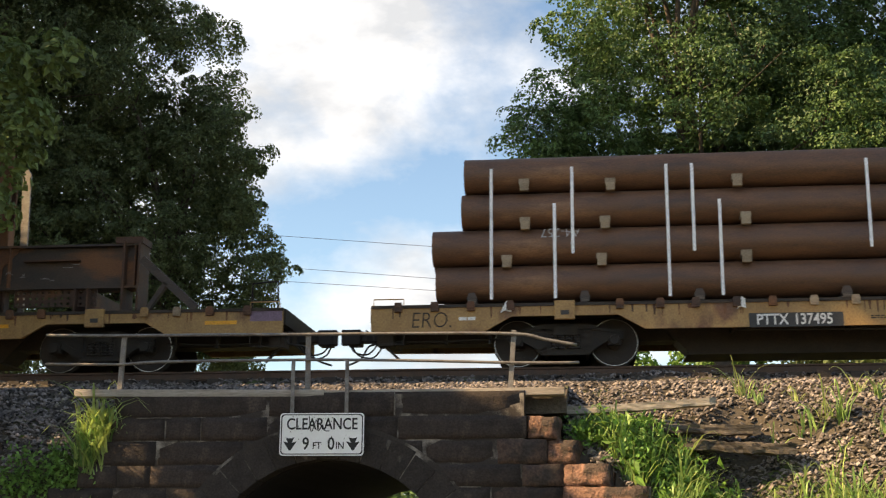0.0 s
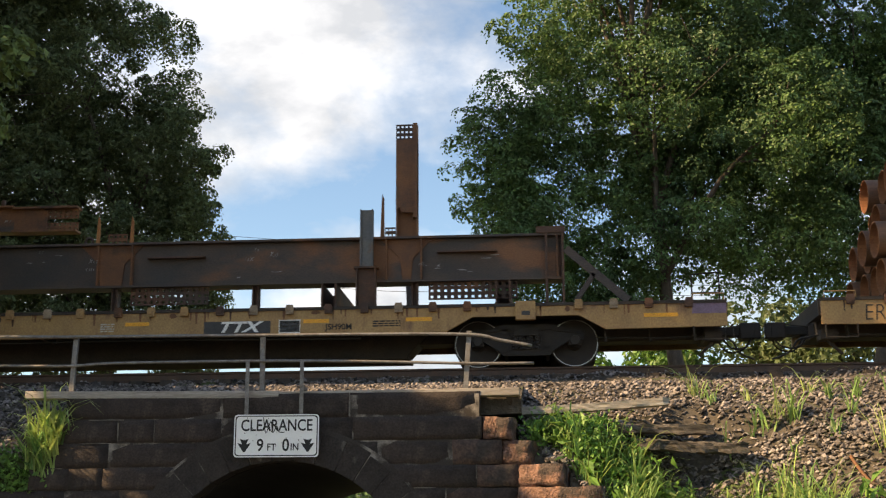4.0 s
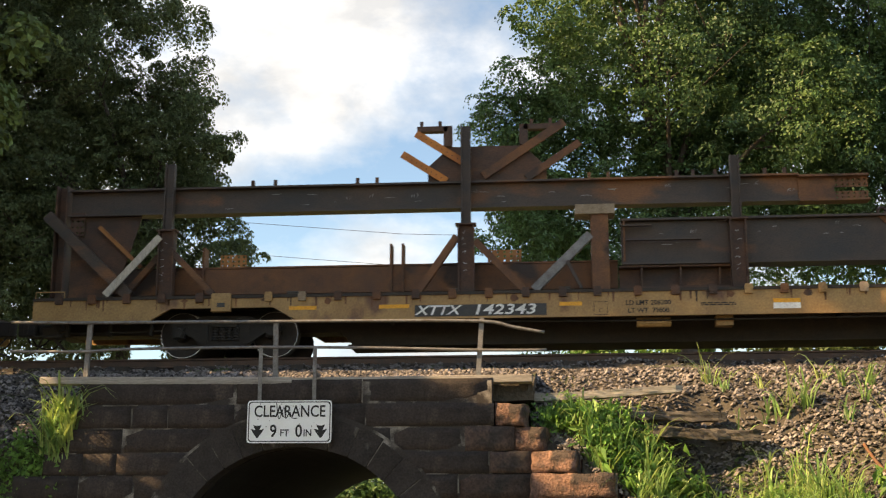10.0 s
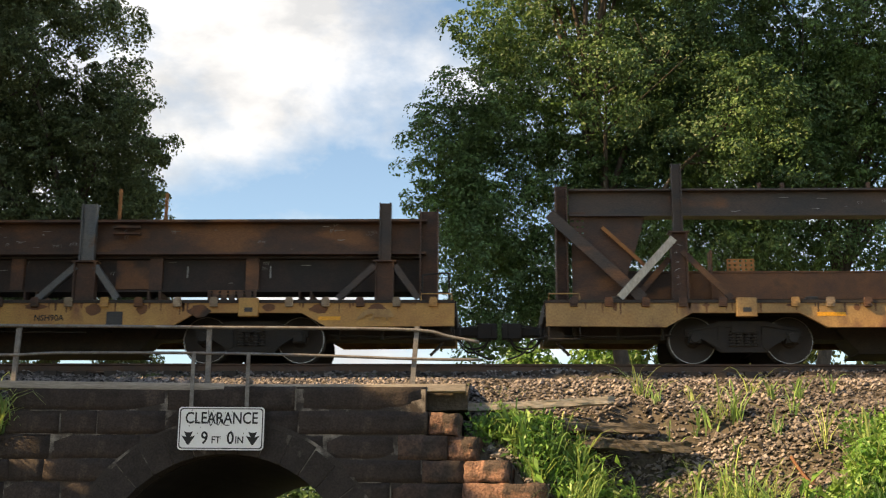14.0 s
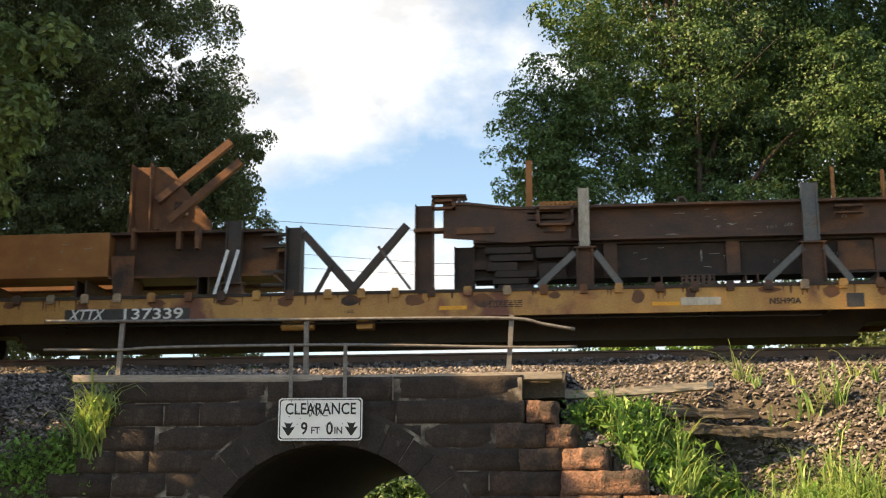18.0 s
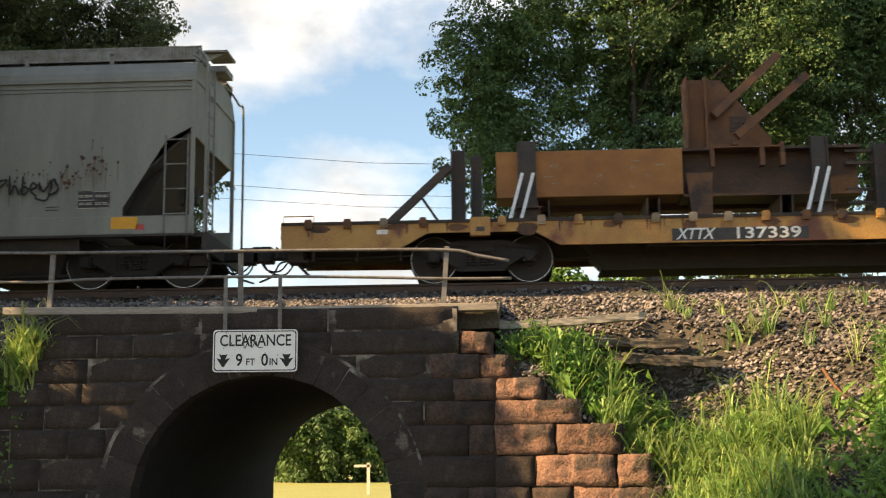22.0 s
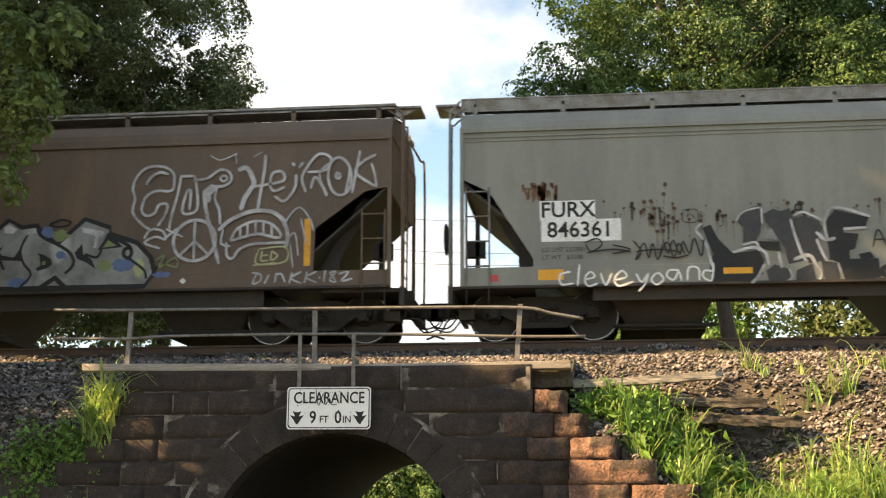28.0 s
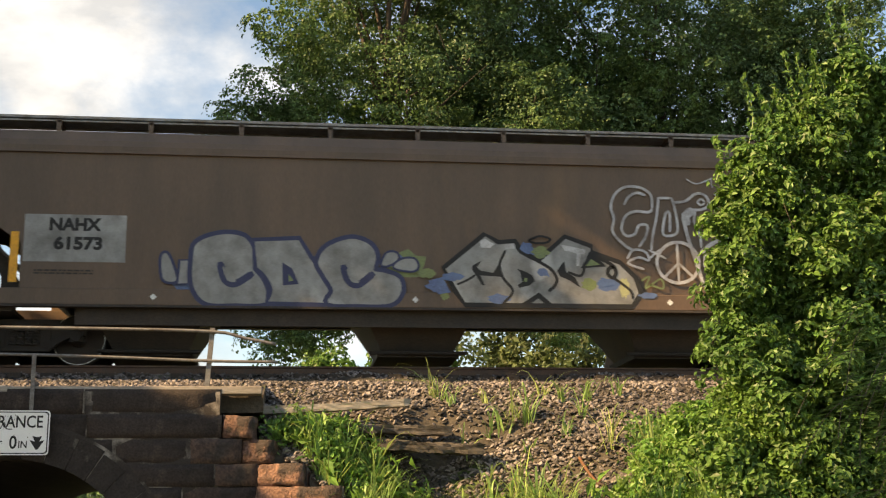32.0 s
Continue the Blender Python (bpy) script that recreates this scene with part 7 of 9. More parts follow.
        low = [(c - 0.66, TRACK - 0.75), (c + 0.66, TRACK - 0.75), (c + 0.66, TRACK + 0.75), (c - 0.66, TRACK + 0.75)]
        prism(bm, [(x, y, 5.82) for x, y in top], [(x, y, 4.98) for x, y in low])
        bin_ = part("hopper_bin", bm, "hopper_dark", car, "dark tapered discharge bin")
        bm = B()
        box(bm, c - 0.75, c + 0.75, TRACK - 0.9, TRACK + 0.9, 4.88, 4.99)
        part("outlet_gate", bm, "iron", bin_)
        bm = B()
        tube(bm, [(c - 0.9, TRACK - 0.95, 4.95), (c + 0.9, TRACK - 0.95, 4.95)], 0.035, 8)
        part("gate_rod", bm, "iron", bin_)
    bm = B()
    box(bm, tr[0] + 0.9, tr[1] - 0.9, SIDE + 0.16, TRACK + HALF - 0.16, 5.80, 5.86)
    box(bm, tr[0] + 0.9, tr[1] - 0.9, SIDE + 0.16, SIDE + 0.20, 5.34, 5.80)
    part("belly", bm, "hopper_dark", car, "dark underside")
    bm = B()
    box(bm, rear + 0.1, tr[0] + 1.3, TRACK - 0.3, TRACK + 0.3, 5.25, 5.62)
    part("stub_sill", bm, "under", car)
    part("stub_sill", box(B(), tr[1] - 1.3, front - 0.1, TRACK - 0.3, TRACK + 0.3, 5.25, 5.62), "under", car)
    for t in tr:
        truck(car, t, 1.78, 0.457)
    for x, d in ((front, 1), (rear, -1)):
        bm = B()
        box(bm, *sorted((x - d * 1.3, x + d * 0.22)), SIDE + 0.1, TRACK + HALF - 0.1, 5.56, 5.63)
        box(bm, *sorted((x + d * 0.16, x + d * 0.24)), SIDE + 0.05, TRACK + HALF - 0.05, 5.30, 5.65)
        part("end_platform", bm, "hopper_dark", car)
        # added dark sheet: fills the recess with the slope sheet's shade
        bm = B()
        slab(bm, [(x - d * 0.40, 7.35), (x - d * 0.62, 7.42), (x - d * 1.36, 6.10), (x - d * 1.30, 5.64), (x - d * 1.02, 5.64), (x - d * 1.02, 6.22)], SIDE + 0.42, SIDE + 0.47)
        part("end_brace_plate", bm, "hopper_dark", car, "dark plate added for the shade below the slope sheet")
        bm = B()
        box(bm, *sorted((x - d * 0.22, x - d * 0.30)), SIDE + 0.5, SIDE + 0.62, 5.63, 6.95)
        box(bm, *sorted((x - d * 0.05, x - d * 0.40)), SIDE + 0.5, SIDE + 0.70, 6.25, 6.55)
        part("brake_stand", bm, "iron", car, "dark brake stand on the platform")
        coupler(car, x + d * 0.15, d, 5.40)
        for y in (SIDE + 0.02, TRACK + HALF - 0.1):
            bm = B()
            ya = y - 0.06 if y < TRACK else y + 0.06
            box(bm, *sorted((x + d * 0.01, x - d * 0.06)), ya, ya + 0.07, 5.62, 8.56)
            if y > TRACK:
                tube(bm, spline([(x + d * 0.20, ya, 5.62), (x + d * 0.20, ya, 8.55), (x + d * 0.12, ya - 0.08, 8.85), (x - d * 0.05, ya - 0.5, 9.14)], 4), 0.025, 6)
            else:
                tube(bm, [(x + d * 0.20, ya + 0.10, 5.62), (x + d * 0.20, ya + 0.10, 8.90), (x + d * 0.02, ya + 0.16, 9.12)], 0.022, 6)
            part("corner_post", bm, paint, car)
        for name, xa, ya, lowz, topz in (("side_ladder", x - d * 0.10, SIDE - 0.05, 5.62, 7.42 if paint == "hopper_grey" else 7.06), ("end_ladder", x + d * 0.22, SIDE + 0.15, 5.65, 9.0)):
            bm = B()
            if name == "side_ladder":
                for k in (0, 0.42):
                    tube(bm, [(xa - d * k, ya, lowz), (xa - d * k, ya, topz)], 0.018, 6)
                for k in range(4):
                    zz = topz - 0.08 - k * 0.46
                    if zz > lowz:
                        tube(bm, [(xa, ya, zz), (xa - d * 0.42, ya, zz)], 0.016, 6)
            else:
                for k in (0, 0.42):
                    tube(bm, spline([(xa, ya + k, lowz), (xa, ya + k, topz - 0.5), (xa - d * 0.05, ya + k, topz - 0.2), (xa - d * 0.3, ya + k, topz)], 4), 0.018, 6)
                for k in range(9):
                    tube(bm, [(xa, ya, lowz + 0.2 + k * 0.33), (xa, ya + 0.42, lowz + 0.2 + k * 0.33)], 0.012, 6)
            part(name, bm, ladder_paint, car)
        bm = B()
        tube(bm, [(x - d * 0.1, SIDE - 0.01, 5.62), (x - d * 0.1, SIDE - 0.01, 5.22), (x - d * 0.5, SIDE - 0.01, 5.22), (x - d * 0.5, SIDE - 0.01, 5.62)], 0.015, 6)
        part("sill_step", bm, "iron", car)
        bm = B()
        box(bm, *sorted((x + d * 0.05, x + d * 0.50)), SIDE + 0.32, TRACK - 0.55, 9.10, 9.14)
        slab(bm, [(x, 8.9), (x + d * 0.5, 9.12), (x, 9.12)], SIDE + 0.4, SIDE + 0.44)
        part("end_walk", bm, "walkway", car)
    return car


def drips(car, spots, rng, y):
    """Dark spots where rust breaks through the paint, with thin brown runs below."""
    dots, runs = B(), B()
    for cx, cz, n, sx, sz in spots:
        for _ in range(int(n * 1.3)):
            x, z = rng.gauss(cx, sx), rng.gauss(cz, sz)
            r = rng.choice((0.010, 0.014, 0.018, 0.026, 0.040))
            dots.faces.new([dots.verts.new((x + r * rng.uniform(0.7, 1.2) * math.cos(a), y - 0.0035, z + r * rng.uniform(0.8, 1.3) * math.sin(a))) for a in (math.pi * q / 4 for q in range(8))])
            w, h = r * rng.uniform(0.25, 0.7), rng.uniform(0.08, 0.45) * min(1.0, r / 0.022)
            runs.faces.new([runs.verts.new((x + a, y - 0.0028, z + b)) for a, b in ((-w, 0), (-w * 0.35, -h), (w * 0.35, -h), (w, 0))])
    tagged(part("rust_run", runs, "rust_run", car, "thin brown rust runs"), kind="stuff")
    return tagged(part("rust_spot", dots, "drip", car, "dark rust spots"), kind="stuff")


def car_d():
    car = hopper(-63.52, -80.12, (-64.75, -78.67), "hopper_grey", "hopper_grey", "dirty grey covered hopper with graffiti and rust runs", "galv", ((0.02, 7.60), (0.52, 7.34), (1.30, 6.10), (1.30, 5.93)))
    y = SIDE - 0.002
    decal(car, "mark_panel", -78.69, -77.70, 6.78, 7.14, "white_paint", y, "white panel")
    decal(car, "mark_panel", -78.67, -77.25, 6.39, 6.79, "white_paint", y + 0.001, "white panel")
    lettering("reporting_mark", "FURX", -78.19, y - 0.004, 6.96, 0.40, "ink", car, bold=0.006, width=0.98)
    lettering("reporting_mark", "846361", -77.98, y - 0.004, 6.59, 0.40, "ink", car, bold=0.006, width=0.98)
    lettering("stencil", "LD LMT 222900", -78.28, y, 6.24, 0.115, "ink", car)
    lettering("stencil", "LT WT   63100", -78.30, y, 6.10, 0.115, "ink", car)
    decal(car, "reflector", -78.73, -78.28, 5.69, 5.88, "stripe", SIDE - 0.03)
    decal(car, "reflector", -75.50, -75.0, 5.74, 5.85, "stripe", SIDE - 0.03)
    decal(car, "reflector", -68.6, -68.1, 5.74, 5.85, "stripe", SIDE - 0.03)
    decal(car, "reflector", -65.01, -64.52, 5.70, 5.92, "stripe", SIDE - 0.03)
    decal(car, "red_mark", -79.62, -79.45, 5.68, 5.80, "red_lens", SIDE - 0.03)
    decal(car, "red_mark", -64.55, -64.40, 5.68, 5.78, "red_lens", SIDE - 0.03)
    graffiti_d(car)
    decal(car, "data_box", -65.66, -65.05, 6.09, 6.42, "black_paint", y)
    for k in range(2):
        for j in range(2):
            bars(car, -65.62 + k * 0.30, -65.38 + k * 0.30, 6.19 + j * 0.14, 0.016, 2, random.Random(90 + k + 2 * j), "white_wood", y - 0.006)
    part("data_frame", ribbon(B(), [(-65.65, 6.41), (-65.06, 6.41), (-65.06, 6.25), (-65.65, 6.25), (-65.65, 6.10), (-65.06, 6.10), (-65.06, 6.25), (-65.36, 6.25), (-65.36, 6.41), (-65.65, 6.41), (-65.65, 6.10)], 0.014, y - 0.0075, 1, False), "white_wood", car, "pale outline")
    lettering("stencil", "CAUTION", -70.1, y, 6.12, 0.10, "ink", car)
    bars(car, -70.5, -69.8, 5.80, 0.03, 2, random.Random(11), "ink", SIDE - 0.03)
    rng = random.Random(12)
    for spots in ([(-70.28, 6.93, 12, 0.16, 0.16), (-68.9, 6.70, 26, 0.25, 0.20), (-67.86, 6.62, 30, 0.35, 0.2), (-66.67, 6.66, 20, 0.3, 0.12), (-65.93, 6.75, 24, 0.25, 0.12), (-65.3, 6.9, 18, 0.16, 0.10)],
                  [(-76.5, 6.85, 40, 0.25, 0.2), (-75.7, 6.75, 12, 0.2, 0.1), (-74.31, 6.92, 14, 0.3, 0.07), (-72.86, 6.9, 12, 0.3, 0.08), (-71.92, 6.9, 14, 0.25, 0.1), (-71.25, 6.7, 16, 0.2, 0.12), (-68.87, 6.8, 16, 0.25, 0.12)],
                  [(-70.6, 8.17, 1, 0.02, 0.02), (-67.49, 7.3, 6, 0.15, 0.15), (-72.2, 7.43, 3, 0.6, 0.2), (-65.3, 7.4, 3, 0.1, 0.1), (-77.3, 6.95, 8, 0.3, 0.15)]):
        drips(car, spots, rng, y)
    bm = B()
    for _ in range(40):
        x, w, h = rng.gauss(-78.65, 0.16), rng.uniform(0.01, 0.04), rng.uniform(0.08, 0.3)
        z = rng.uniform(7.25, 7.5)
        bm.faces.new([bm.verts.new((x + a, y - 0.0025, z + b)) for a, b in ((-w, 0), (-w * 0.5, -h), (w * 0.5, -h), (w, 0))])
    tagged(part("rust_stain", bm, "rust_brown", car, "brown rust stain"), kind="stuff")
    w = part("brake_wheel", tube(B(), [(-80.42, SIDE + 0.35 + 0.28 * math.cos(a), 6.55 + 0.28 * math.sin(a)) for a in (2 * math.pi * k / 16 for k in range(17))], 0.02, 6), "iron", car)
    bm = B()
    for a in range(4):
        beam(bm, (-80.42, SIDE + 0.35 - 0.28 * math.cos(a * math.pi / 4), 6.55 - 0.28 * math.sin(a * math.pi / 4)), (-80.42, SIDE + 0.35 + 0.28 * math.cos(a * math.pi / 4), 6.55 + 0.28 * math.sin(a * math.pi / 4)), 0.02, 0.02, up=(1, 0, 0))
    part("spokes", bm, "iron", w)


def patch(car, pts, k, mat):
    """A flat painted shape."""
    bm = B()
    bm.faces.new([bm.verts.new((a, SIDE - 0.0345 - 0.0004 * k, b)) for a, b in pts])
    bm.normal_update()
    bmesh.ops.triangulate(bm, faces=bm.faces[:])
    return part("graffiti_shape", bm, mat, car)


def blob(car, pts, k, fill="silver", line="blue_ink", gap=0.065, angular=False):
    """A painted letter body with a dark edge, swollen or angular."""
    q = pts if angular else [(v.x, v.z) for v in spline([(a, 0, b) for a, b in pts], 5, closed=True)]
    n = len(q)
    area = sum(q[i][0] * q[(i + 1) % n][1] - q[(i + 1) % n][0] * q[i][1] for i in range(n))
    edge = []
    for i in range(n):
        dx, dz = q[(i + 1) % n][0] - q[i - 1][0], q[(i + 1) % n][1] - q[i - 1][1]
        s = gap / math.hypot(dx, dz) * (1 if area > 0 else -1)
        edge.append((q[i][0] + dz * s, q[i][1] - dx * s))
    rim = patch(car, edge, k, line)
    rim.name = "graffiti_outline"
    body = patch(car, q, k + 0.5, fill)
    body.name = "graffiti_fill"


def cut(car, pts, k, mat="blue_ink", width=0.07):
    """A stroke that opens a letter."""
    part("graffiti_stroke", ribbon(B(), pts, width, SIDE - 0.0345 - 0.0004 * k, 6), mat, car)


def stroke(car, pts, width, k, mat):
    part("graffiti_stroke", ribbon(B(), pts, width, SIDE - 0.0345 - 0.0002 * k, 5), mat, car)
    return k + 1


def graffiti_e(car):
    """Two silver pieces with dark outlines, and a white line drawing."""
    blob(car, [(-94.43, 6.52), (-94.33, 6.57), (-94.18, 6.20), (-94.20, 6.09), (-94.39, 6.14)], 0, 'silver', 'blue_ink', 0.050)
    blob(car, [(-94.10, 6.46), (-93.89, 6.47), (-93.87, 6.07), (-94.13, 6.05)], 1, 'silver', 'blue_ink', 0.050, True)
    blob(car, [(-93.89, 6.47), (-93.82, 6.79), (-93.40, 6.95), (-93.00, 6.90), (-92.83, 6.61), (-92.80, 6.34), (-92.65, 6.20), (-92.53, 5.96), (-92.63, 5.73), (-93.13, 5.71), (-93.64, 5.73), (-93.87, 6.03)], 2, 'silver', 'blue_ink', 0.085)
    blob(car, [(-92.82, 6.83), (-92.04, 6.87), (-91.85, 6.54), (-91.55, 6.20), (-91.45, 5.97), (-91.58, 5.74), (-92.58, 5.75), (-92.52, 5.96), (-92.62, 6.20), (-92.76, 6.34)], 3, 'silver', 'blue_ink', 0.085, True)
    blob(car, [(-91.69, 6.48), (-91.53, 6.75), (-91.11, 6.91), (-90.78, 6.81), (-90.66, 6.59), (-90.70, 6.34), (-90.53, 6.30), (-90.26, 6.20), (-90.21, 5.96), (-90.41, 5.74), (-90.97, 5.72), (-91.50, 5.74), (-91.42, 5.96), (-91.59, 6.26)], 4, 'silver', 'blue_ink', 0.085)
    blob(car, [(-90.55, 6.45), (-90.46, 6.65), (-90.30, 6.66), (-90.27, 6.55), (-90.43, 6.44)], 5, 'silver', 'blue_ink', 0.040)
    blob(car, [(-90.33, 6.40), (-90.19, 6.54), (-89.97, 6.55), (-89.91, 6.41), (-90.03, 6.34)], 6, 'silver', 'blue_ink', 0.040)
    cut(car, [(-93.41, 6.42), (-93.33, 6.14), (-93.15, 6.06), (-92.86, 6.24)], 7, 'blue_ink', 0.13)
    cut(car, [(-93.36, 6.36), (-93.27, 6.14), (-93.14, 6.11)], 8, 'silver', 0.04)
    cut(car, [(-91.24, 6.40), (-91.16, 6.15), (-90.98, 6.07), (-90.72, 6.27)], 9, 'blue_ink', 0.13)
    cut(car, [(-91.17, 6.34), (-91.09, 6.15), (-90.97, 6.12)], 10, 'silver', 0.04)
    cut(car, [(-92.79, 6.34), (-92.63, 6.20), (-92.52, 5.96), (-92.60, 5.73)], 11, 'blue_ink', 0.06)
    patch(car, [(-92.33, 6.46), (-92.31, 6.04), (-92.03, 6.07), (-92.15, 6.35)], 12, 'blue_ink')
    patch(car, [(-92.21, 6.25), (-92.21, 6.11), (-92.12, 6.13)], 13, 'spray_green')
    patch(car, [(-87.99, 6.79), (-87.88, 6.85), (-87.78, 6.81), (-87.74, 6.65), (-87.84, 6.69)], 14, 'spray_blue')
    blob(car, [(-89.40, 6.38), (-88.66, 7.00), (-88.43, 6.85), (-88.13, 6.88), (-88.02, 6.71), (-87.68, 6.52), (-87.17, 6.98), (-86.71, 6.81), (-86.71, 6.69), (-86.18, 6.51), (-85.92, 6.25), (-85.84, 5.98), (-85.98, 5.77), (-89.05, 5.77), (-89.18, 5.98)], 15, 'silver', 'ink', 0.09, True)
    patch(car, [(-87.72, 6.81), (-87.52, 6.81), (-87.64, 6.67)], 16, 'spray_green')
    patch(car, [(-88.74, 6.55), (-88.91, 6.45), (-88.92, 6.38), (-88.74, 6.09), (-88.69, 6.09), (-88.77, 6.27), (-88.38, 6.25), (-88.42, 6.50), (-88.53, 6.32), (-88.76, 6.36), (-88.83, 6.42)], 17, 'ink')
    cut(car, [(-89.19, 6.10), (-89.03, 6.17), (-88.87, 6.27)], 18, 'ink', 0.04)
    cut(car, [(-88.30, 6.73), (-88.41, 6.48), (-88.35, 6.23), (-88.19, 6.03), (-88.22, 5.90), (-88.36, 5.77)], 19, 'ink', 0.05)
    patch(car, [(-88.09, 6.40), (-88.03, 6.33), (-88.00, 6.16), (-88.09, 6.10), (-88.06, 6.05), (-87.86, 6.10), (-87.77, 6.18), (-87.81, 6.28), (-87.95, 6.36)], 20, 'ink')
    patch(car, [(-87.96, 6.24), (-87.90, 6.23), (-87.92, 6.16), (-87.97, 6.17)], 21, 'spray_green')
    cut(car, [(-88.11, 6.90), (-88.02, 6.72), (-87.68, 6.54), (-87.46, 6.40), (-87.36, 6.23), (-87.40, 6.10), (-87.51, 6.00)], 22, 'ink', 0.06)
    patch(car, [(-88.02, 5.76), (-87.70, 5.97), (-87.46, 5.76), (-87.60, 5.76), (-87.71, 5.86), (-87.86, 5.76)], 23, 'ink')
    patch(car, [(-87.21, 6.56), (-87.35, 6.38), (-87.30, 6.27), (-87.12, 6.20), (-86.92, 6.06), (-87.02, 6.26), (-87.18, 6.35)], 24, 'ink')
    cut(car, [(-86.72, 6.73), (-86.82, 6.49), (-86.91, 6.29), (-87.14, 6.35)], 25, 'ink', 0.05)
    patch(car, [(-86.91, 6.43), (-86.42, 6.47), (-86.54, 6.59), (-86.74, 6.69)], 26, 'ink')
    patch(car, [(-86.81, 6.47), (-86.54, 6.50), (-86.71, 6.61)], 27, 'spray_green')
    cut(car, [(-86.72, 6.71), (-86.42, 6.56), (-86.28, 6.46), (-86.25, 6.33), (-86.32, 6.26), (-86.40, 6.33), (-86.38, 6.43), (-86.28, 6.46)], 28, 'ink', 0.07)
    cut(car, [(-86.32, 6.27), (-86.16, 6.16), (-85.98, 6.01), (-85.95, 5.87)], 29, 'ink', 0.05)
    patch(car, [(-86.59, 6.21), (-86.42, 6.23), (-86.29, 6.13), (-86.54, 6.08)], 30, 'spray_blue')
    patch(car, [(-87.66, 6.41), (-87.54, 6.38), (-87.48, 6.23), (-87.62, 6.35)], 31, 'spray_blue')
    cut(car, [(-87.80, 6.97), (-87.64, 7.02), (-87.46, 6.97), (-87.54, 6.90), (-87.74, 6.89), (-87.86, 6.93), (-87.80, 6.97)], 32, 'ink', 0.04)
    patch(car, [(-89.72, 6.16), (-89.46, 6.23), (-89.32, 5.95), (-89.54, 5.91)], 33, 'spray_blue')
    rng = random.Random(23)
    for n, (mat, x, z, a, b) in enumerate((
            ("spray_blue", -89.28, 6.24, 0.20, 0.09), ("spray_blue", -88.43, 5.85, 0.22, 0.09), ("spray_blue", -86.40, 6.14, 0.24, 0.13), ("spray_blue", -87.62, 6.35, 0.10, 0.09),
            ("spray_blue", -87.91, 6.78, 0.13, 0.13), ("spray_green", -87.65, 6.72, 0.17, 0.12), ("spray_green", -86.76, 6.12, 0.16, 0.12), ("spray_blue", -89.58, 6.07, 0.18, 0.13),
            ("spray_green", -89.74, 6.30, 0.16, 0.10), ("spray_green", -89.42, 5.89, 0.08, 0.08), ("spray_blue", -85.65, 5.93, 0.19, 0.06), ("spray_yellow", -86.10, 6.08, 0.10, 0.21))):
        patch(car, [(x + a * rng.uniform(0.7, 1.15) * math.cos(q), z + b * rng.uniform(0.7, 1.15) * math.sin(q)) for q in (math.pi * h / 9 for h in range(18))], 16 + 0.02 * n, mat)
    for n, pts in enumerate((
            [(-87.26, 6.87), (-86.80, 6.78), (-86.83, 6.64), (-86.88, 6.70), (-86.94, 6.47), (-86.99, 6.47), (-86.97, 6.70), (-87.08, 6.74), (-87.20, 6.76)],
            [(-88.76, 6.92), (-88.66, 6.95), (-88.50, 6.86), (-88.58, 6.78), (-88.76, 6.79)], [(-88.33, 6.86), (-88.12, 6.88), (-88.12, 6.78), (-88.30, 6.77)])):
        patch(car, pts, 16.5 + 0.02 * n, "spray_white")
    k = 0
    for width, mat, pts in (
            (0.050, 'spray_white', [(-85.50, 7.61), (-85.51, 7.85), (-85.70, 7.99), (-85.99, 8.00), (-86.20, 7.85), (-86.29, 7.61), (-86.24, 7.39), (-86.27, 7.13), (-86.07, 6.89), (-85.91, 6.79)]),
            (0.050, 'spray_white', [(-85.63, 7.85), (-85.78, 7.89), (-85.94, 7.81), (-86.03, 7.66)]),
            (0.050, 'spray_white', [(-85.50, 7.58), (-85.58, 7.52), (-85.84, 7.53), (-86.03, 7.42), (-86.10, 7.18), (-86.01, 7.06), (-85.85, 7.10), (-85.77, 7.26), (-85.61, 7.26), (-85.65, 7.05), (-85.78, 6.86)]),
            (0.050, 'spray_white', [(-85.37, 7.80), (-85.42, 7.45), (-85.52, 7.05), (-85.55, 6.81)]),
            (0.050, 'spray_white', [(-85.37, 7.80), (-85.11, 7.80)]),
            (0.050, 'spray_white', [(-85.11, 7.80), (-85.04, 7.45), (-85.05, 7.13), (-85.31, 7.10), (-85.25, 7.48), (-85.17, 7.51), (-85.18, 7.16)]),
            (0.050, 'spray_white', [(-85.08, 7.72), (-84.85, 7.75), (-84.63, 7.90), (-84.45, 7.86), (-84.40, 7.70), (-84.54, 7.59), (-84.75, 7.59)]),
            (0.070, 'spray_white', [(-84.91, 7.51), (-84.88, 7.24), (-84.82, 6.97), (-84.71, 6.60), (-84.59, 6.13)]),
            (0.050, 'spray_white', [(-84.67, 7.56), (-84.70, 7.35), (-84.61, 7.13), (-84.59, 6.87)]),):
        k = stroke(car, pts, width, k, mat)
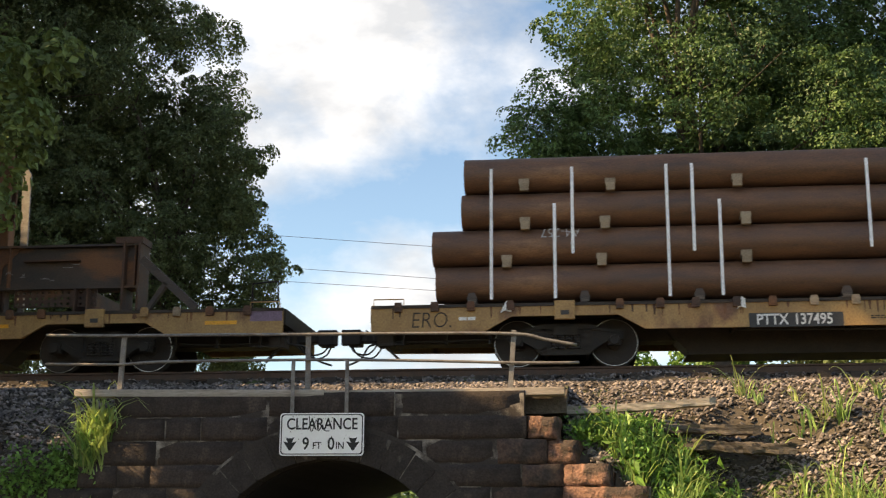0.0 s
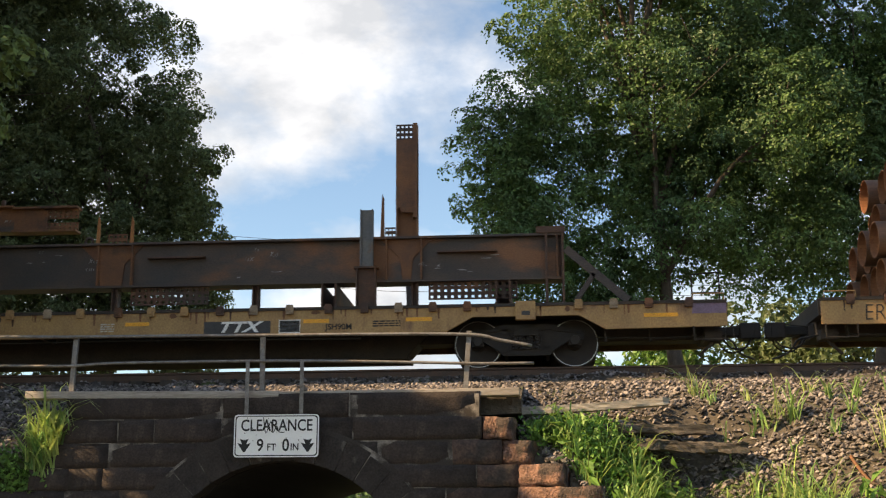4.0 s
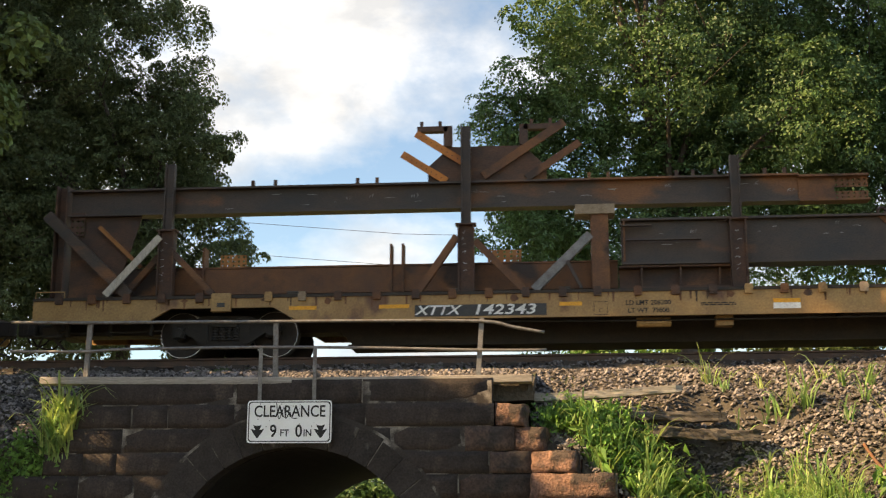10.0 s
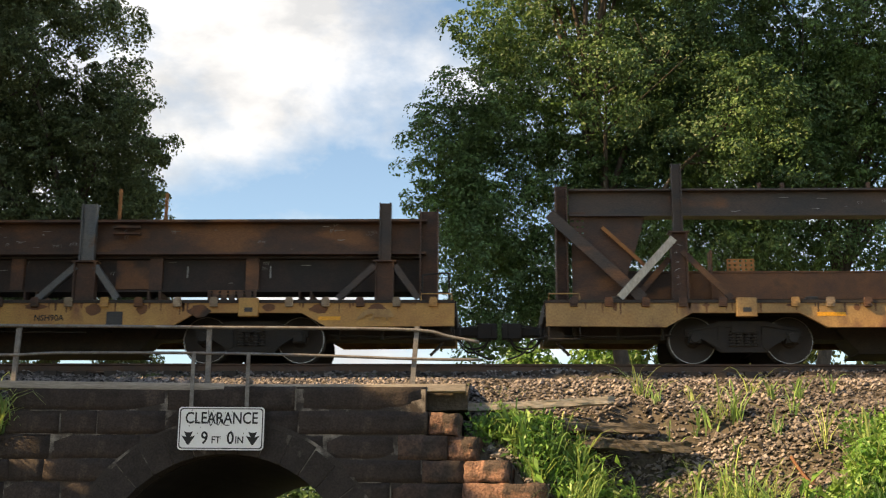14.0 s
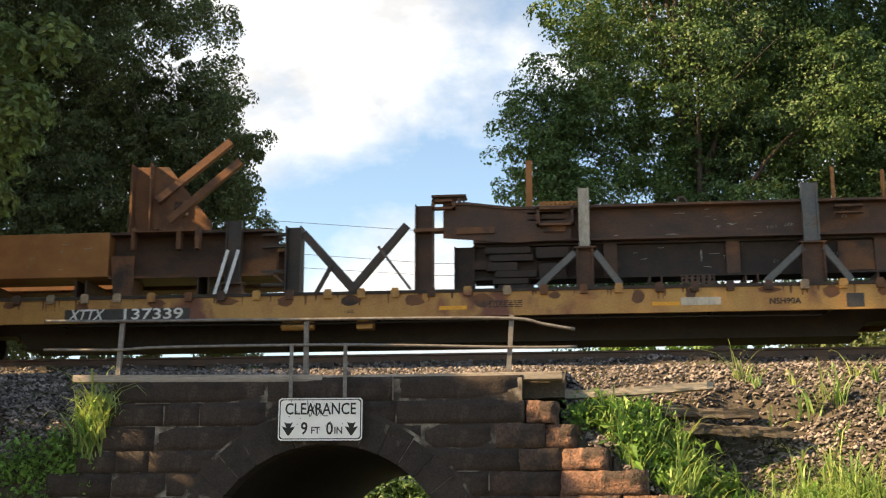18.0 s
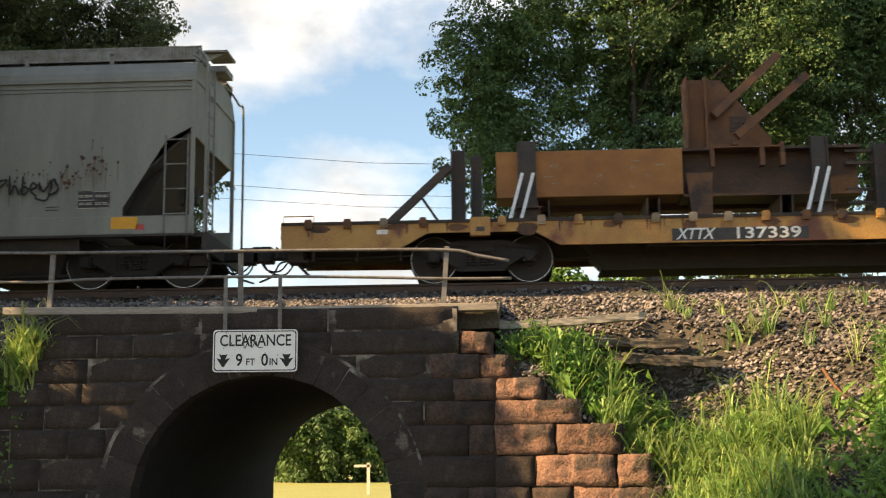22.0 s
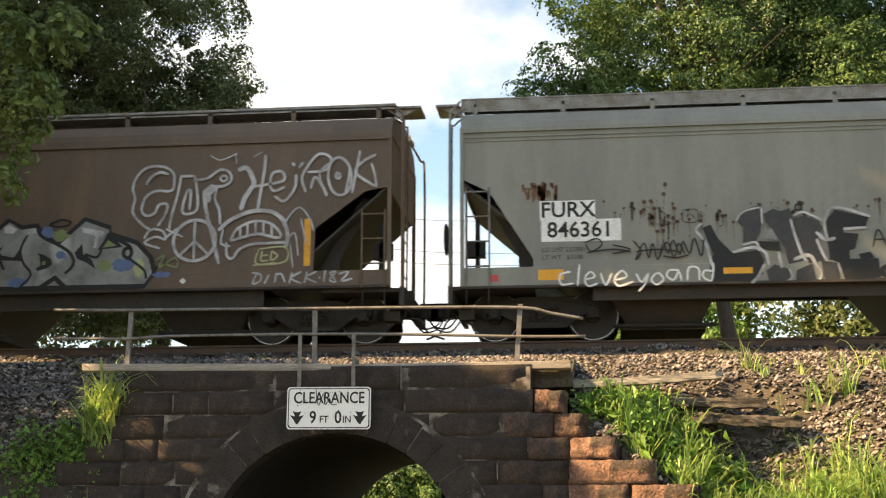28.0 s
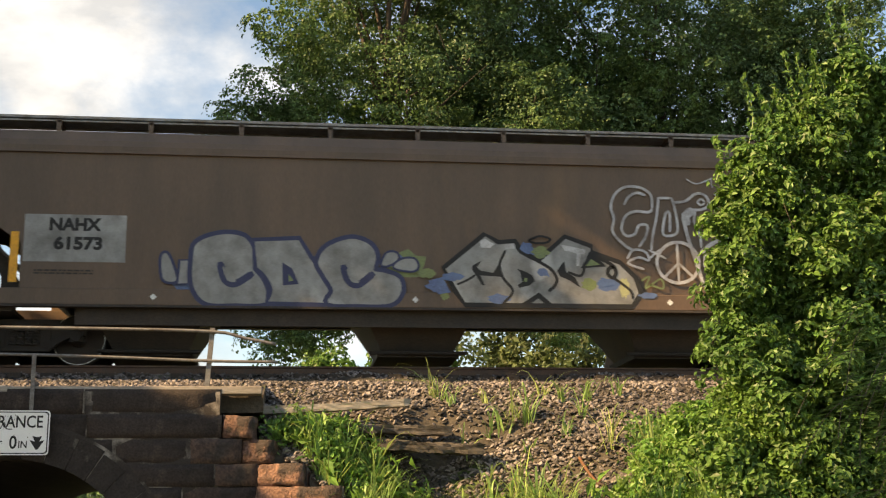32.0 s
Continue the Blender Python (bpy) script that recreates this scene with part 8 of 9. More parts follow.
    for width, mat, pts in (
            (0.160, 'spray_white', [(-84.75, 7.57), (-84.86, 7.45), (-84.84, 7.32)]),
            (0.040, 'spray_white', [(-84.48, 7.73), (-84.50, 7.70), (-84.55, 7.68), (-84.59, 7.70), (-84.61, 7.73), (-84.59, 7.77), (-84.54, 7.79), (-84.50, 7.77), (-84.48, 7.73)]),
            (0.090, 'spray_white', [(-84.26, 7.89), (-84.11, 7.92), (-83.97, 7.65), (-84.03, 7.51), (-84.13, 7.35), (-84.20, 7.14)]),
            (0.060, 'spray_white', [(-83.76, 8.15), (-83.77, 7.89), (-83.82, 7.57), (-83.88, 7.14)]),
            (0.050, 'spray_white', [(-83.99, 7.57), (-83.81, 7.58), (-83.41, 7.66), (-83.44, 7.83), (-83.61, 7.81), (-83.66, 7.62), (-83.59, 7.47), (-83.39, 7.53)]),
            (0.050, 'spray_white', [(-83.17, 7.76), (-83.19, 7.52), (-83.38, 7.27), (-83.56, 7.36)]),
            (0.050, 'spray_white', [(-83.24, 7.99), (-83.21, 7.94)]),
            (0.050, 'spray_white', [(-83.12, 7.90), (-83.05, 7.99)]),
            (0.050, 'spray_white', [(-82.99, 7.44), (-83.06, 7.70), (-82.96, 7.92), (-82.75, 8.15), (-82.52, 8.06), (-82.62, 7.84), (-82.95, 7.81)]),):
        k = stroke(car, pts, width, k, mat)
    for width, mat, pts in (
            (0.050, 'spray_white', [(-82.89, 7.50), (-82.81, 7.71), (-82.65, 7.49), (-82.59, 7.35)]),
            (0.040, 'spray_white', [(-82.57, 7.96), (-82.73, 7.77), (-82.64, 7.45)]),
            (0.050, 'spray_white', [(-82.13, 7.70), (-82.15, 7.52), (-82.23, 7.39), (-82.33, 7.35), (-82.45, 7.40), (-82.53, 7.53), (-82.57, 7.71), (-82.55, 7.90), (-82.48, 8.03), (-82.37, 8.07), (-82.26, 8.02), (-82.17, 7.88), (-82.13, 7.70)]),
            (0.060, 'spray_white', [(-82.34, 7.72), (-82.36, 7.68), (-82.40, 7.68), (-82.42, 7.73), (-82.41, 7.77), (-82.37, 7.76), (-82.34, 7.72)]),
            (0.040, 'spray_white', [(-82.35, 8.07), (-82.17, 7.87), (-82.24, 7.40)]),
            (0.050, 'spray_white', [(-81.98, 8.18), (-82.04, 7.82), (-82.12, 7.39)]),
            (0.050, 'spray_white', [(-81.69, 8.10), (-81.92, 7.98), (-82.06, 7.78), (-81.78, 7.56), (-81.66, 7.50)]),
            (0.040, 'spray_white', [(-81.76, 7.93), (-81.70, 7.73), (-81.66, 7.50)]),
            (0.075, 'spray_white', [(-84.60, 6.76), (-84.36, 6.95), (-83.99, 7.09), (-83.62, 7.07), (-83.39, 6.90), (-83.30, 6.61), (-83.34, 6.39)]),):
        k = stroke(car, pts, width, k, mat)
    for width, mat, pts in (
            (0.050, 'spray_white', [(-84.37, 6.54), (-84.26, 6.76), (-83.94, 6.90), (-83.63, 6.85), (-83.44, 6.66), (-83.50, 6.58), (-83.85, 6.66), (-84.11, 6.61), (-84.37, 6.54)]),
            (0.045, 'spray_white', [(-84.20, 6.78), (-84.19, 6.59)]),
            (0.045, 'spray_white', [(-84.06, 6.85), (-84.06, 6.62)]),
            (0.045, 'spray_white', [(-83.91, 6.89), (-83.91, 6.64)]),
            (0.045, 'spray_white', [(-83.76, 6.87), (-83.76, 6.65)]),
            (0.045, 'spray_white', [(-83.61, 6.82), (-83.60, 6.62)]),
            (0.050, 'spray_white', [(-84.45, 6.50), (-84.43, 6.26), (-84.32, 6.21), (-84.21, 6.37), (-83.96, 6.47), (-83.65, 6.48), (-83.34, 6.49)]),
            (0.040, 'spray_white', [(-84.52, 6.76), (-84.55, 6.50), (-84.38, 6.44)]),
            (0.030, 'spray_white', [(-83.40, 6.81), (-83.12, 7.14), (-82.90, 6.93), (-82.82, 6.69)]),):
        k = stroke(car, pts, width, k, mat)
    for width, mat, pts in (
            (0.030, 'spray_white', [(-83.34, 6.49), (-83.17, 6.66), (-83.10, 6.24)]),
            (0.030, 'spray_white', [(-83.25, 6.45), (-83.19, 6.02)]),
            (0.030, 'spray_white', [(-83.06, 6.93), (-82.95, 6.45)]),
            (0.060, 'spray_white', [(-84.65, 6.56), (-84.69, 6.42), (-84.78, 6.29), (-84.91, 6.21), (-85.07, 6.18), (-85.22, 6.21), (-85.35, 6.29), (-85.43, 6.41), (-85.46, 6.56), (-85.42, 6.71), (-85.33, 6.83), (-85.20, 6.92), (-85.04, 6.95), (-84.89, 6.92), (-84.76, 6.83), (-84.68, 6.71), (-84.65, 6.56)]),
            (0.050, 'spray_white', [(-85.06, 6.95), (-85.06, 6.23)]),
            (0.050, 'spray_white', [(-85.05, 6.55), (-85.33, 6.29)]),
            (0.050, 'spray_white', [(-85.05, 6.55), (-84.78, 6.29)]),
            (0.045, 'spray_white', [(-86.02, 6.63), (-85.90, 6.79), (-85.68, 6.76), (-85.61, 6.60), (-85.81, 6.65), (-86.01, 6.54), (-85.72, 6.43)]),
            (0.040, 'spray_white', [(-85.60, 6.79), (-85.29, 6.64)]),):
        k = stroke(car, pts, width, k, mat)
    for width, mat, pts in (
            (0.040, 'spray_white', [(-85.40, 6.80), (-85.61, 6.63)]),
            (0.025, 'spray_white', [(-84.81, 8.18), (-84.63, 8.09), (-84.41, 8.16), (-84.31, 8.21)]),
            (0.025, 'spray_white', [(-84.33, 8.21), (-84.31, 8.02)]),
            (0.020, 'spray_white', [(-83.99, 8.13), (-83.83, 8.22)]),
            (0.035, 'spray_green', [(-85.77, 6.21), (-85.62, 6.29), (-85.70, 6.07), (-85.41, 6.25), (-85.37, 6.07), (-85.62, 6.14)]),
            (0.030, 'spray_yellow', [(-83.83, 6.37), (-83.34, 6.40), (-83.34, 6.13), (-83.87, 6.10), (-83.83, 6.37)]),
            (0.035, 'spray_yellow', [(-83.77, 6.33), (-83.79, 6.16), (-83.66, 6.16)]),
            (0.030, 'spray_yellow', [(-83.77, 6.25), (-83.66, 6.26)]),
            (0.035, 'spray_yellow', [(-83.59, 6.33), (-83.60, 6.16), (-83.48, 6.24), (-83.59, 6.33)]),):
        k = stroke(car, pts, width, k, mat)
    for width, mat, pts in (
            (0.030, 'spray_yellow', [(-83.93, 6.07), (-83.51, 6.11)]),
            (0.035, 'spray_white', [(-83.94, 5.93), (-83.79, 5.90), (-83.79, 5.78), (-83.93, 5.73), (-83.85, 5.93)]),
            (0.035, 'spray_white', [(-83.63, 5.89), (-83.71, 5.73)]),
            (0.035, 'spray_white', [(-83.49, 5.92), (-83.52, 5.75)]),
            (0.035, 'spray_white', [(-83.51, 5.88), (-83.40, 5.90), (-83.33, 5.75)]),
            (0.035, 'spray_white', [(-83.20, 5.91), (-83.25, 5.73)]),
            (0.035, 'spray_white', [(-83.04, 5.93), (-83.22, 5.82), (-83.03, 5.72)]),
            (0.035, 'spray_white', [(-82.92, 5.93), (-82.97, 5.73)]),
            (0.035, 'spray_white', [(-82.75, 5.93), (-82.94, 5.83), (-82.75, 5.73)]),):
        k = stroke(car, pts, width, k, mat)
    for width, mat, pts in (
            (0.035, 'spray_white', [(-82.70, 5.82), (-82.68, 5.81)]),
            (0.035, 'spray_white', [(-82.59, 5.94), (-82.61, 5.74)]),
            (0.035, 'spray_white', [(-82.50, 5.90), (-82.39, 5.92), (-82.50, 5.77), (-82.39, 5.74), (-82.50, 5.90)]),
            (0.035, 'spray_white', [(-82.33, 5.88), (-82.16, 5.91), (-82.28, 5.75), (-82.09, 5.79)]),):
        k = stroke(car, pts, width, k, mat)


def graffiti_d(car):
    """Black and silver letters, thin tags and a white name along the sill."""
    patch(car, [(-75.83, 6.57), (-75.69, 6.63), (-75.56, 6.36), (-75.32, 6.1), (-74.87, 6.15), (-74.8, 5.99), (-74.82, 5.73), (-75.02, 5.6), (-75.69, 5.6), (-75.73, 5.89), (-75.66, 6.1), (-75.76, 6.36)], 0, 'ink')
    patch(car, [(-73.73, 6.63), (-73.55, 6.84), (-72.98, 6.69), (-73.04, 6.53), (-73.41, 6.53), (-73.42, 6.43), (-73.16, 6.4), (-73.24, 6.14), (-73.34, 6.11), (-73.34, 5.96), (-72.86, 5.96), (-72.84, 5.62), (-73.44, 5.59), (-73.52, 5.89), (-73.68, 5.97), (-73.7, 6.31)], 1, 'ink')
    patch(car, [(-74.92, 6.31), (-74.52, 6.29), (-74.5, 6.13), (-74.82, 6.18)], 2, 'ink')
    patch(car, [(-73.19, 6.04), (-72.99, 6.08), (-72.92, 5.97), (-73.16, 5.95)], 3, 'ink')
    patch(car, [(-75.22, 6.68), (-75.14, 6.86), (-74.87, 6.95), (-74.8, 6.68), (-74.84, 6.47), (-74.92, 6.31), (-75.14, 6.29), (-75.12, 6.57)], 4, 'black_paint')
    patch(car, [(-74.77, 6.79), (-74.6, 6.89), (-74.48, 6.84), (-74.31, 6.89), (-74.28, 6.68), (-74.21, 6.42), (-74.13, 5.94), (-74.38, 5.89), (-74.43, 6.2), (-74.54, 6.36), (-74.64, 6.52), (-74.72, 6.63)], 5, 'black_paint')
    patch(car, [(-74.25, 6.71), (-74.08, 6.75), (-73.83, 6.65), (-73.78, 6.52), (-73.88, 6.31), (-73.78, 5.94), (-74.03, 5.89), (-74.13, 6.2), (-74.23, 6.47)], 6, 'black_paint')
    patch(car, [(-74.77, 5.78), (-74.62, 5.89), (-74.38, 5.8), (-74.35, 5.62), (-74.72, 5.57)], 7, 'black_paint')
    patch(car, [(-74.25, 5.78), (-73.98, 5.89), (-73.93, 5.62), (-74.28, 5.59)], 8, 'black_paint')
    patch(car, [(-73.83, 5.94), (-73.55, 5.89), (-73.52, 5.62), (-73.78, 5.57)], 9, 'black_paint')
    patch(car, [(-74.77, 6.36), (-74.64, 6.55), (-74.54, 6.31)], 10, 'silver')
    k = 12
    for width, pts in (
            (0.05, [(-75.94, 6.5), (-75.79, 6.31), (-75.69, 5.89)]),
            (0.05, [(-75.32, 6.12), (-74.97, 6.2), (-74.77, 6.1), (-74.72, 5.89)]),
            (0.04, [(-75.85, 6.65), (-75.95, 6.54), (-75.86, 6.42)]),
            (0.05, [(-73.7, 6.31), (-73.73, 6.63), (-73.55, 6.88), (-72.96, 6.71)]),
            (0.045, [(-73.41, 6.49), (-73.04, 6.51)]),
            (0.06, [(-73.88, 6.44), (-73.73, 6.31), (-73.58, 6.33)]),
            (0.05, [(-74.31, 6.68), (-74.18, 6.15), (-74.08, 5.94)]),
            (0.035, [(-74.8, 6.89), (-74.8, 6.63)]),
            (0.04, [(-75.14, 6.25), (-74.92, 6.29), (-74.87, 6.14)]),
            ):
        k = stroke(car, pts, width, k, 'spray_white')
    for width, pts in (
            (0.05, [(-74.54, 6.1), (-74.5, 5.83)]),
            (0.06, [(-74.28, 5.97), (-74.03, 6.04), (-73.93, 5.89)]),
            (0.035, [(-74.38, 5.8), (-74.33, 5.67), (-74.43, 5.57)]),
            (0.035, [(-73.93, 5.89), (-73.83, 5.73), (-73.88, 5.6)]),
            (0.035, [(-73.55, 5.89), (-73.49, 5.67)]),
            (0.03, [(-74.82, 6.92), (-75.12, 6.84), (-75.24, 6.68)]),
            (0.035, [(-74.25, 6.75), (-74.08, 6.81), (-73.78, 6.66)]),
            (0.05, [(-73.88, 6.31), (-73.81, 6.1), (-73.73, 5.94)]),
            (0.05, [(-74.79, 5.89), (-74.92, 5.67), (-75.02, 5.57)]),
            ):
        k = stroke(car, pts, width, k, 'spray_white')
    for width, mat, pts in (
            (0.100, 'ink', [(-72.66, 5.72), (-72.69, 5.67), (-72.74, 5.65), (-72.79, 5.68), (-72.81, 5.73), (-72.78, 5.78), (-72.73, 5.80), (-72.68, 5.78), (-72.66, 5.72)]),
            (0.050, 'ink', [(-72.54, 5.79), (-72.56, 5.77), (-72.58, 5.77), (-72.60, 5.80), (-72.58, 5.82), (-72.55, 5.82), (-72.54, 5.79)]),
            ):
        k = stroke(car, pts, width, k, mat)
    for width, mat, pts in (
            (0.030, 'ink', [(-72.94, 6.16), (-72.84, 6.47), (-72.70, 6.15)]),
            (0.030, 'ink', [(-72.90, 6.29), (-72.72, 6.29)]),
            (0.030, 'ink', [(-72.66, 6.12), (-72.67, 6.46), (-72.50, 6.42), (-72.56, 6.27), (-72.66, 6.27)]),
            (0.030, 'ink', [(-72.33, 6.38), (-72.44, 6.42), (-72.49, 6.20), (-72.35, 6.12), (-72.29, 6.31), (-72.33, 6.38)]),
            (0.030, 'ink', [(-72.15, 6.47), (-72.28, 6.27), (-72.19, 6.07), (-72.11, 6.23), (-72.20, 6.26)]),
            (0.030, 'ink', [(-72.12, 6.45), (-71.90, 6.37), (-72.10, 6.27), (-71.82, 6.17), (-72.16, 6.04)]),
            (0.030, 'ink', [(-71.87, 6.44), (-72.06, 6.22), (-71.81, 6.07)]),
            (0.030, 'ink', [(-72.35, 6.89), (-72.36, 6.59)]),):
        k = stroke(car, pts, width, k, mat)
    for width, mat, pts in (
            (0.030, 'ink', [(-72.46, 6.61), (-72.14, 6.76), (-71.78, 6.70), (-71.51, 6.43)]),
            (0.030, 'ink', [(-76.53, 6.38), (-76.44, 6.13), (-76.35, 6.36), (-76.24, 6.10), (-76.18, 6.34), (-76.07, 6.11), (-75.98, 6.39), (-75.87, 6.06), (-75.81, 6.39)]),
            (0.030, 'ink', [(-76.53, 6.08), (-76.31, 6.04), (-76.09, 6.09)]),
            (0.025, 'ink', [(-71.24, 6.48), (-71.27, 6.41), (-71.33, 6.37), (-71.41, 6.37), (-71.47, 6.42), (-71.48, 6.49), (-71.46, 6.56), (-71.39, 6.61), (-71.32, 6.61), (-71.26, 6.56), (-71.24, 6.48)]),
            (0.030, 'ink', [(-74.11, 6.90), (-74.12, 6.86), (-74.17, 6.85), (-74.21, 6.86), (-74.22, 6.90), (-74.21, 6.94), (-74.16, 6.95), (-74.12, 6.93), (-74.11, 6.90)]),
            (0.028, 'ink', [(-77.90, 6.35), (-77.68, 6.42), (-77.60, 6.30), (-77.79, 6.19), (-77.88, 6.31)]),
            (0.028, 'ink', [(-77.86, 6.17), (-77.41, 6.22), (-77.10, 6.17)]),
            (0.028, 'ink', [(-77.41, 6.30), (-77.10, 6.21), (-77.41, 6.14)]),
            (0.028, 'ink', [(-77.04, 6.36), (-76.91, 6.17), (-77.01, 6.02), (-76.86, 6.32), (-76.78, 6.05), (-76.71, 6.31), (-76.63, 6.01), (-76.54, 6.29)]),):
        k = stroke(car, pts, width, k, mat)
    for width, mat, pts in (
            (0.028, 'ink', [(-76.60, 6.05), (-76.45, 6.33), (-76.34, 6.04), (-76.26, 6.30), (-76.15, 6.11)]),
            (0.028, 'ink', [(-77.00, 6.17), (-76.60, 6.20), (-76.23, 6.15)]),
            (0.040, 'ink', [(-67.11, 6.40), (-67.13, 6.72)]),
            (0.040, 'ink', [(-67.19, 6.61), (-66.97, 6.65), (-67.08, 6.52)]),
            (0.040, 'ink', [(-66.92, 6.72), (-66.91, 6.38), (-66.82, 6.54), (-66.74, 6.37)]),
            (0.040, 'ink', [(-66.63, 6.52), (-66.71, 6.45), (-66.63, 6.37), (-66.57, 6.46), (-66.63, 6.52)]),
            (0.040, 'ink', [(-66.52, 6.46), (-66.41, 6.51), (-66.48, 6.59), (-66.53, 6.46), (-66.41, 6.33)]),
            (0.040, 'ink', [(-66.37, 6.59), (-66.28, 6.42), (-66.13, 6.63), (-66.21, 6.27), (-66.43, 6.30)]),
            (0.040, 'ink', [(-66.67, 6.71), (-66.68, 6.37)]),):
        k = stroke(car, pts, width, k, mat)
    for width, mat, pts in (
            (0.040, 'ink', [(-66.11, 6.66), (-66.00, 6.46), (-66.14, 6.36)]),
            (0.016, 'hopper_dark', [(-69.66, 6.38), (-69.44, 6.45), (-69.51, 6.26), (-69.21, 6.40), (-69.09, 6.29)]),
            (0.016, 'hopper_dark', [(-69.58, 6.29), (-69.32, 6.35), (-69.14, 6.44)]),
            (0.016, 'hopper_dark', [(-66.24, 6.12), (-65.98, 6.13)]),
            (0.016, 'hopper_dark', [(-66.23, 6.07), (-65.98, 6.07)]),
            (0.018, 'hopper_dark', [(-69.84, 6.46), (-69.60, 6.30), (-69.78, 6.24), (-69.38, 6.45), (-69.33, 6.26), (-69.60, 6.38)]),
            (0.018, 'hopper_dark', [(-69.39, 6.41), (-69.08, 6.33), (-69.32, 6.30)]),
            (0.016, 'ink', [(-76.16, 6.90), (-75.92, 6.90), (-75.92, 6.69), (-76.16, 6.70), (-76.16, 6.90)]),
            (0.016, 'ink', [(-76.10, 6.77), (-76.04, 6.83), (-75.96, 6.75)]),):
        k = stroke(car, pts, width, k, mat)
    for width, mat, pts in (
            (0.036, 'white_paint', [(-78.17, 5.83), (-78.34, 5.78), (-78.33, 5.61), (-78.11, 5.62)]),
            (0.036, 'white_paint', [(-78.00, 5.95), (-78.04, 5.58)]),
            (0.036, 'white_paint', [(-77.92, 5.68), (-77.74, 5.73), (-77.81, 5.82), (-77.91, 5.71), (-77.86, 5.57), (-77.69, 5.61)]),
            (0.036, 'white_paint', [(-77.63, 5.79), (-77.55, 5.58), (-77.44, 5.78)]),
            (0.036, 'white_paint', [(-77.41, 5.66), (-77.18, 5.72), (-77.26, 5.83), (-77.39, 5.69), (-77.32, 5.56), (-77.07, 5.63)]),
            (0.036, 'white_paint', [(-77.01, 5.77), (-76.92, 5.62), (-76.80, 5.77), (-76.86, 5.59), (-76.97, 5.46)]),
            (0.036, 'white_paint', [(-76.67, 5.77), (-76.75, 5.66), (-76.66, 5.57), (-76.54, 5.66), (-76.60, 5.76), (-76.67, 5.77)]),
            (0.036, 'white_paint', [(-76.27, 5.82), (-76.43, 5.82), (-76.48, 5.72), (-76.36, 5.65), (-76.27, 5.79), (-76.23, 5.64)]),
            (0.036, 'white_paint', [(-76.13, 5.64), (-76.09, 5.86), (-75.93, 5.84), (-75.92, 5.64)]),):
        k = stroke(car, pts, width, k, mat)
    for width, mat, pts in (
            (0.036, 'white_paint', [(-75.67, 5.93), (-75.71, 5.63), (-75.85, 5.69), (-75.83, 5.80), (-75.70, 5.79)]),):
        k = stroke(car, pts, width, k, mat)


def car_e():
    car = hopper(-81.40, -98.25, (-82.87, -96.79), "hopper_brown", "hopper_brown", "dirty brown covered hopper with silver and white graffiti", "hopper_brown", ((0.02, 7.50), (0.47, 7.43), (1.40, 6.75), (1.42, 6.10), (1.42, 5.93)))
    y = SIDE - 0.002
    decal(car, "mark_panel", -96.80, -95.06, 6.42, 7.27, "silver", y, "faded grey panel")
    lettering("reporting_mark", "NAHX", -95.95, y - 0.005, 7.08, 0.30, "ink", car, bold=0.014, width=1.0)
    lettering("reporting_mark", "61573", -95.87, y - 0.005, 6.74, 0.30, "ink", car, bold=0.014, width=1.12)
    decal(car, "orange_strip", -97.02, -96.88, 6.05, 6.95, "stripe", y, "orange strip")
    decal(car, "orange_strip", -83.00, -82.88, 6.05, 6.93, "stripe", y, "orange strip")
    for x in (-94.55, -92.2, -89.95, -85.25, -87.6):
        bm = B()
        bm.faces.new([bm.verts.new((x + a, SIDE - 0.034, 5.81 + b)) for a, b in ((-0.06, 0), (0, -0.06), (0.06, 0), (0, 0.06))])
        part("diamond_mark", bm, "white_paint", car)
    # soft coloured patches under the letters
    rng = random.Random(17)
    for mat, n in (("spray_green", 9), ("spray_blue", 7)):
        for k in range(n):
            bm = B()
            x, z, r = rng.uniform(-94.3, -86.2), rng.uniform(6.0, 6.6), rng.uniform(0.10, 0.28)
            pts = [(x + r * rng.uniform(0.7, 1.2) * math.cos(a) * 1.3, z + r * rng.uniform(0.6, 1.1) * math.sin(a)) for a in (2 * math.pi * j / 12 for j in range(12))]
            bm.faces.new([bm.verts.new((p, y - 0.0008 - 0.00005 * k, q)) for p, q in pts])
            part("spray_patch", bm, mat, car)
    graffiti_e(car)
    bars(car, -96.6, -95.6, 6.25, 0.03, 2, random.Random(14), "hopper_dark", y)


def build_train():
    car_a()
    car_b()
    car_c()
    car_d()
    car_e()


build_train()


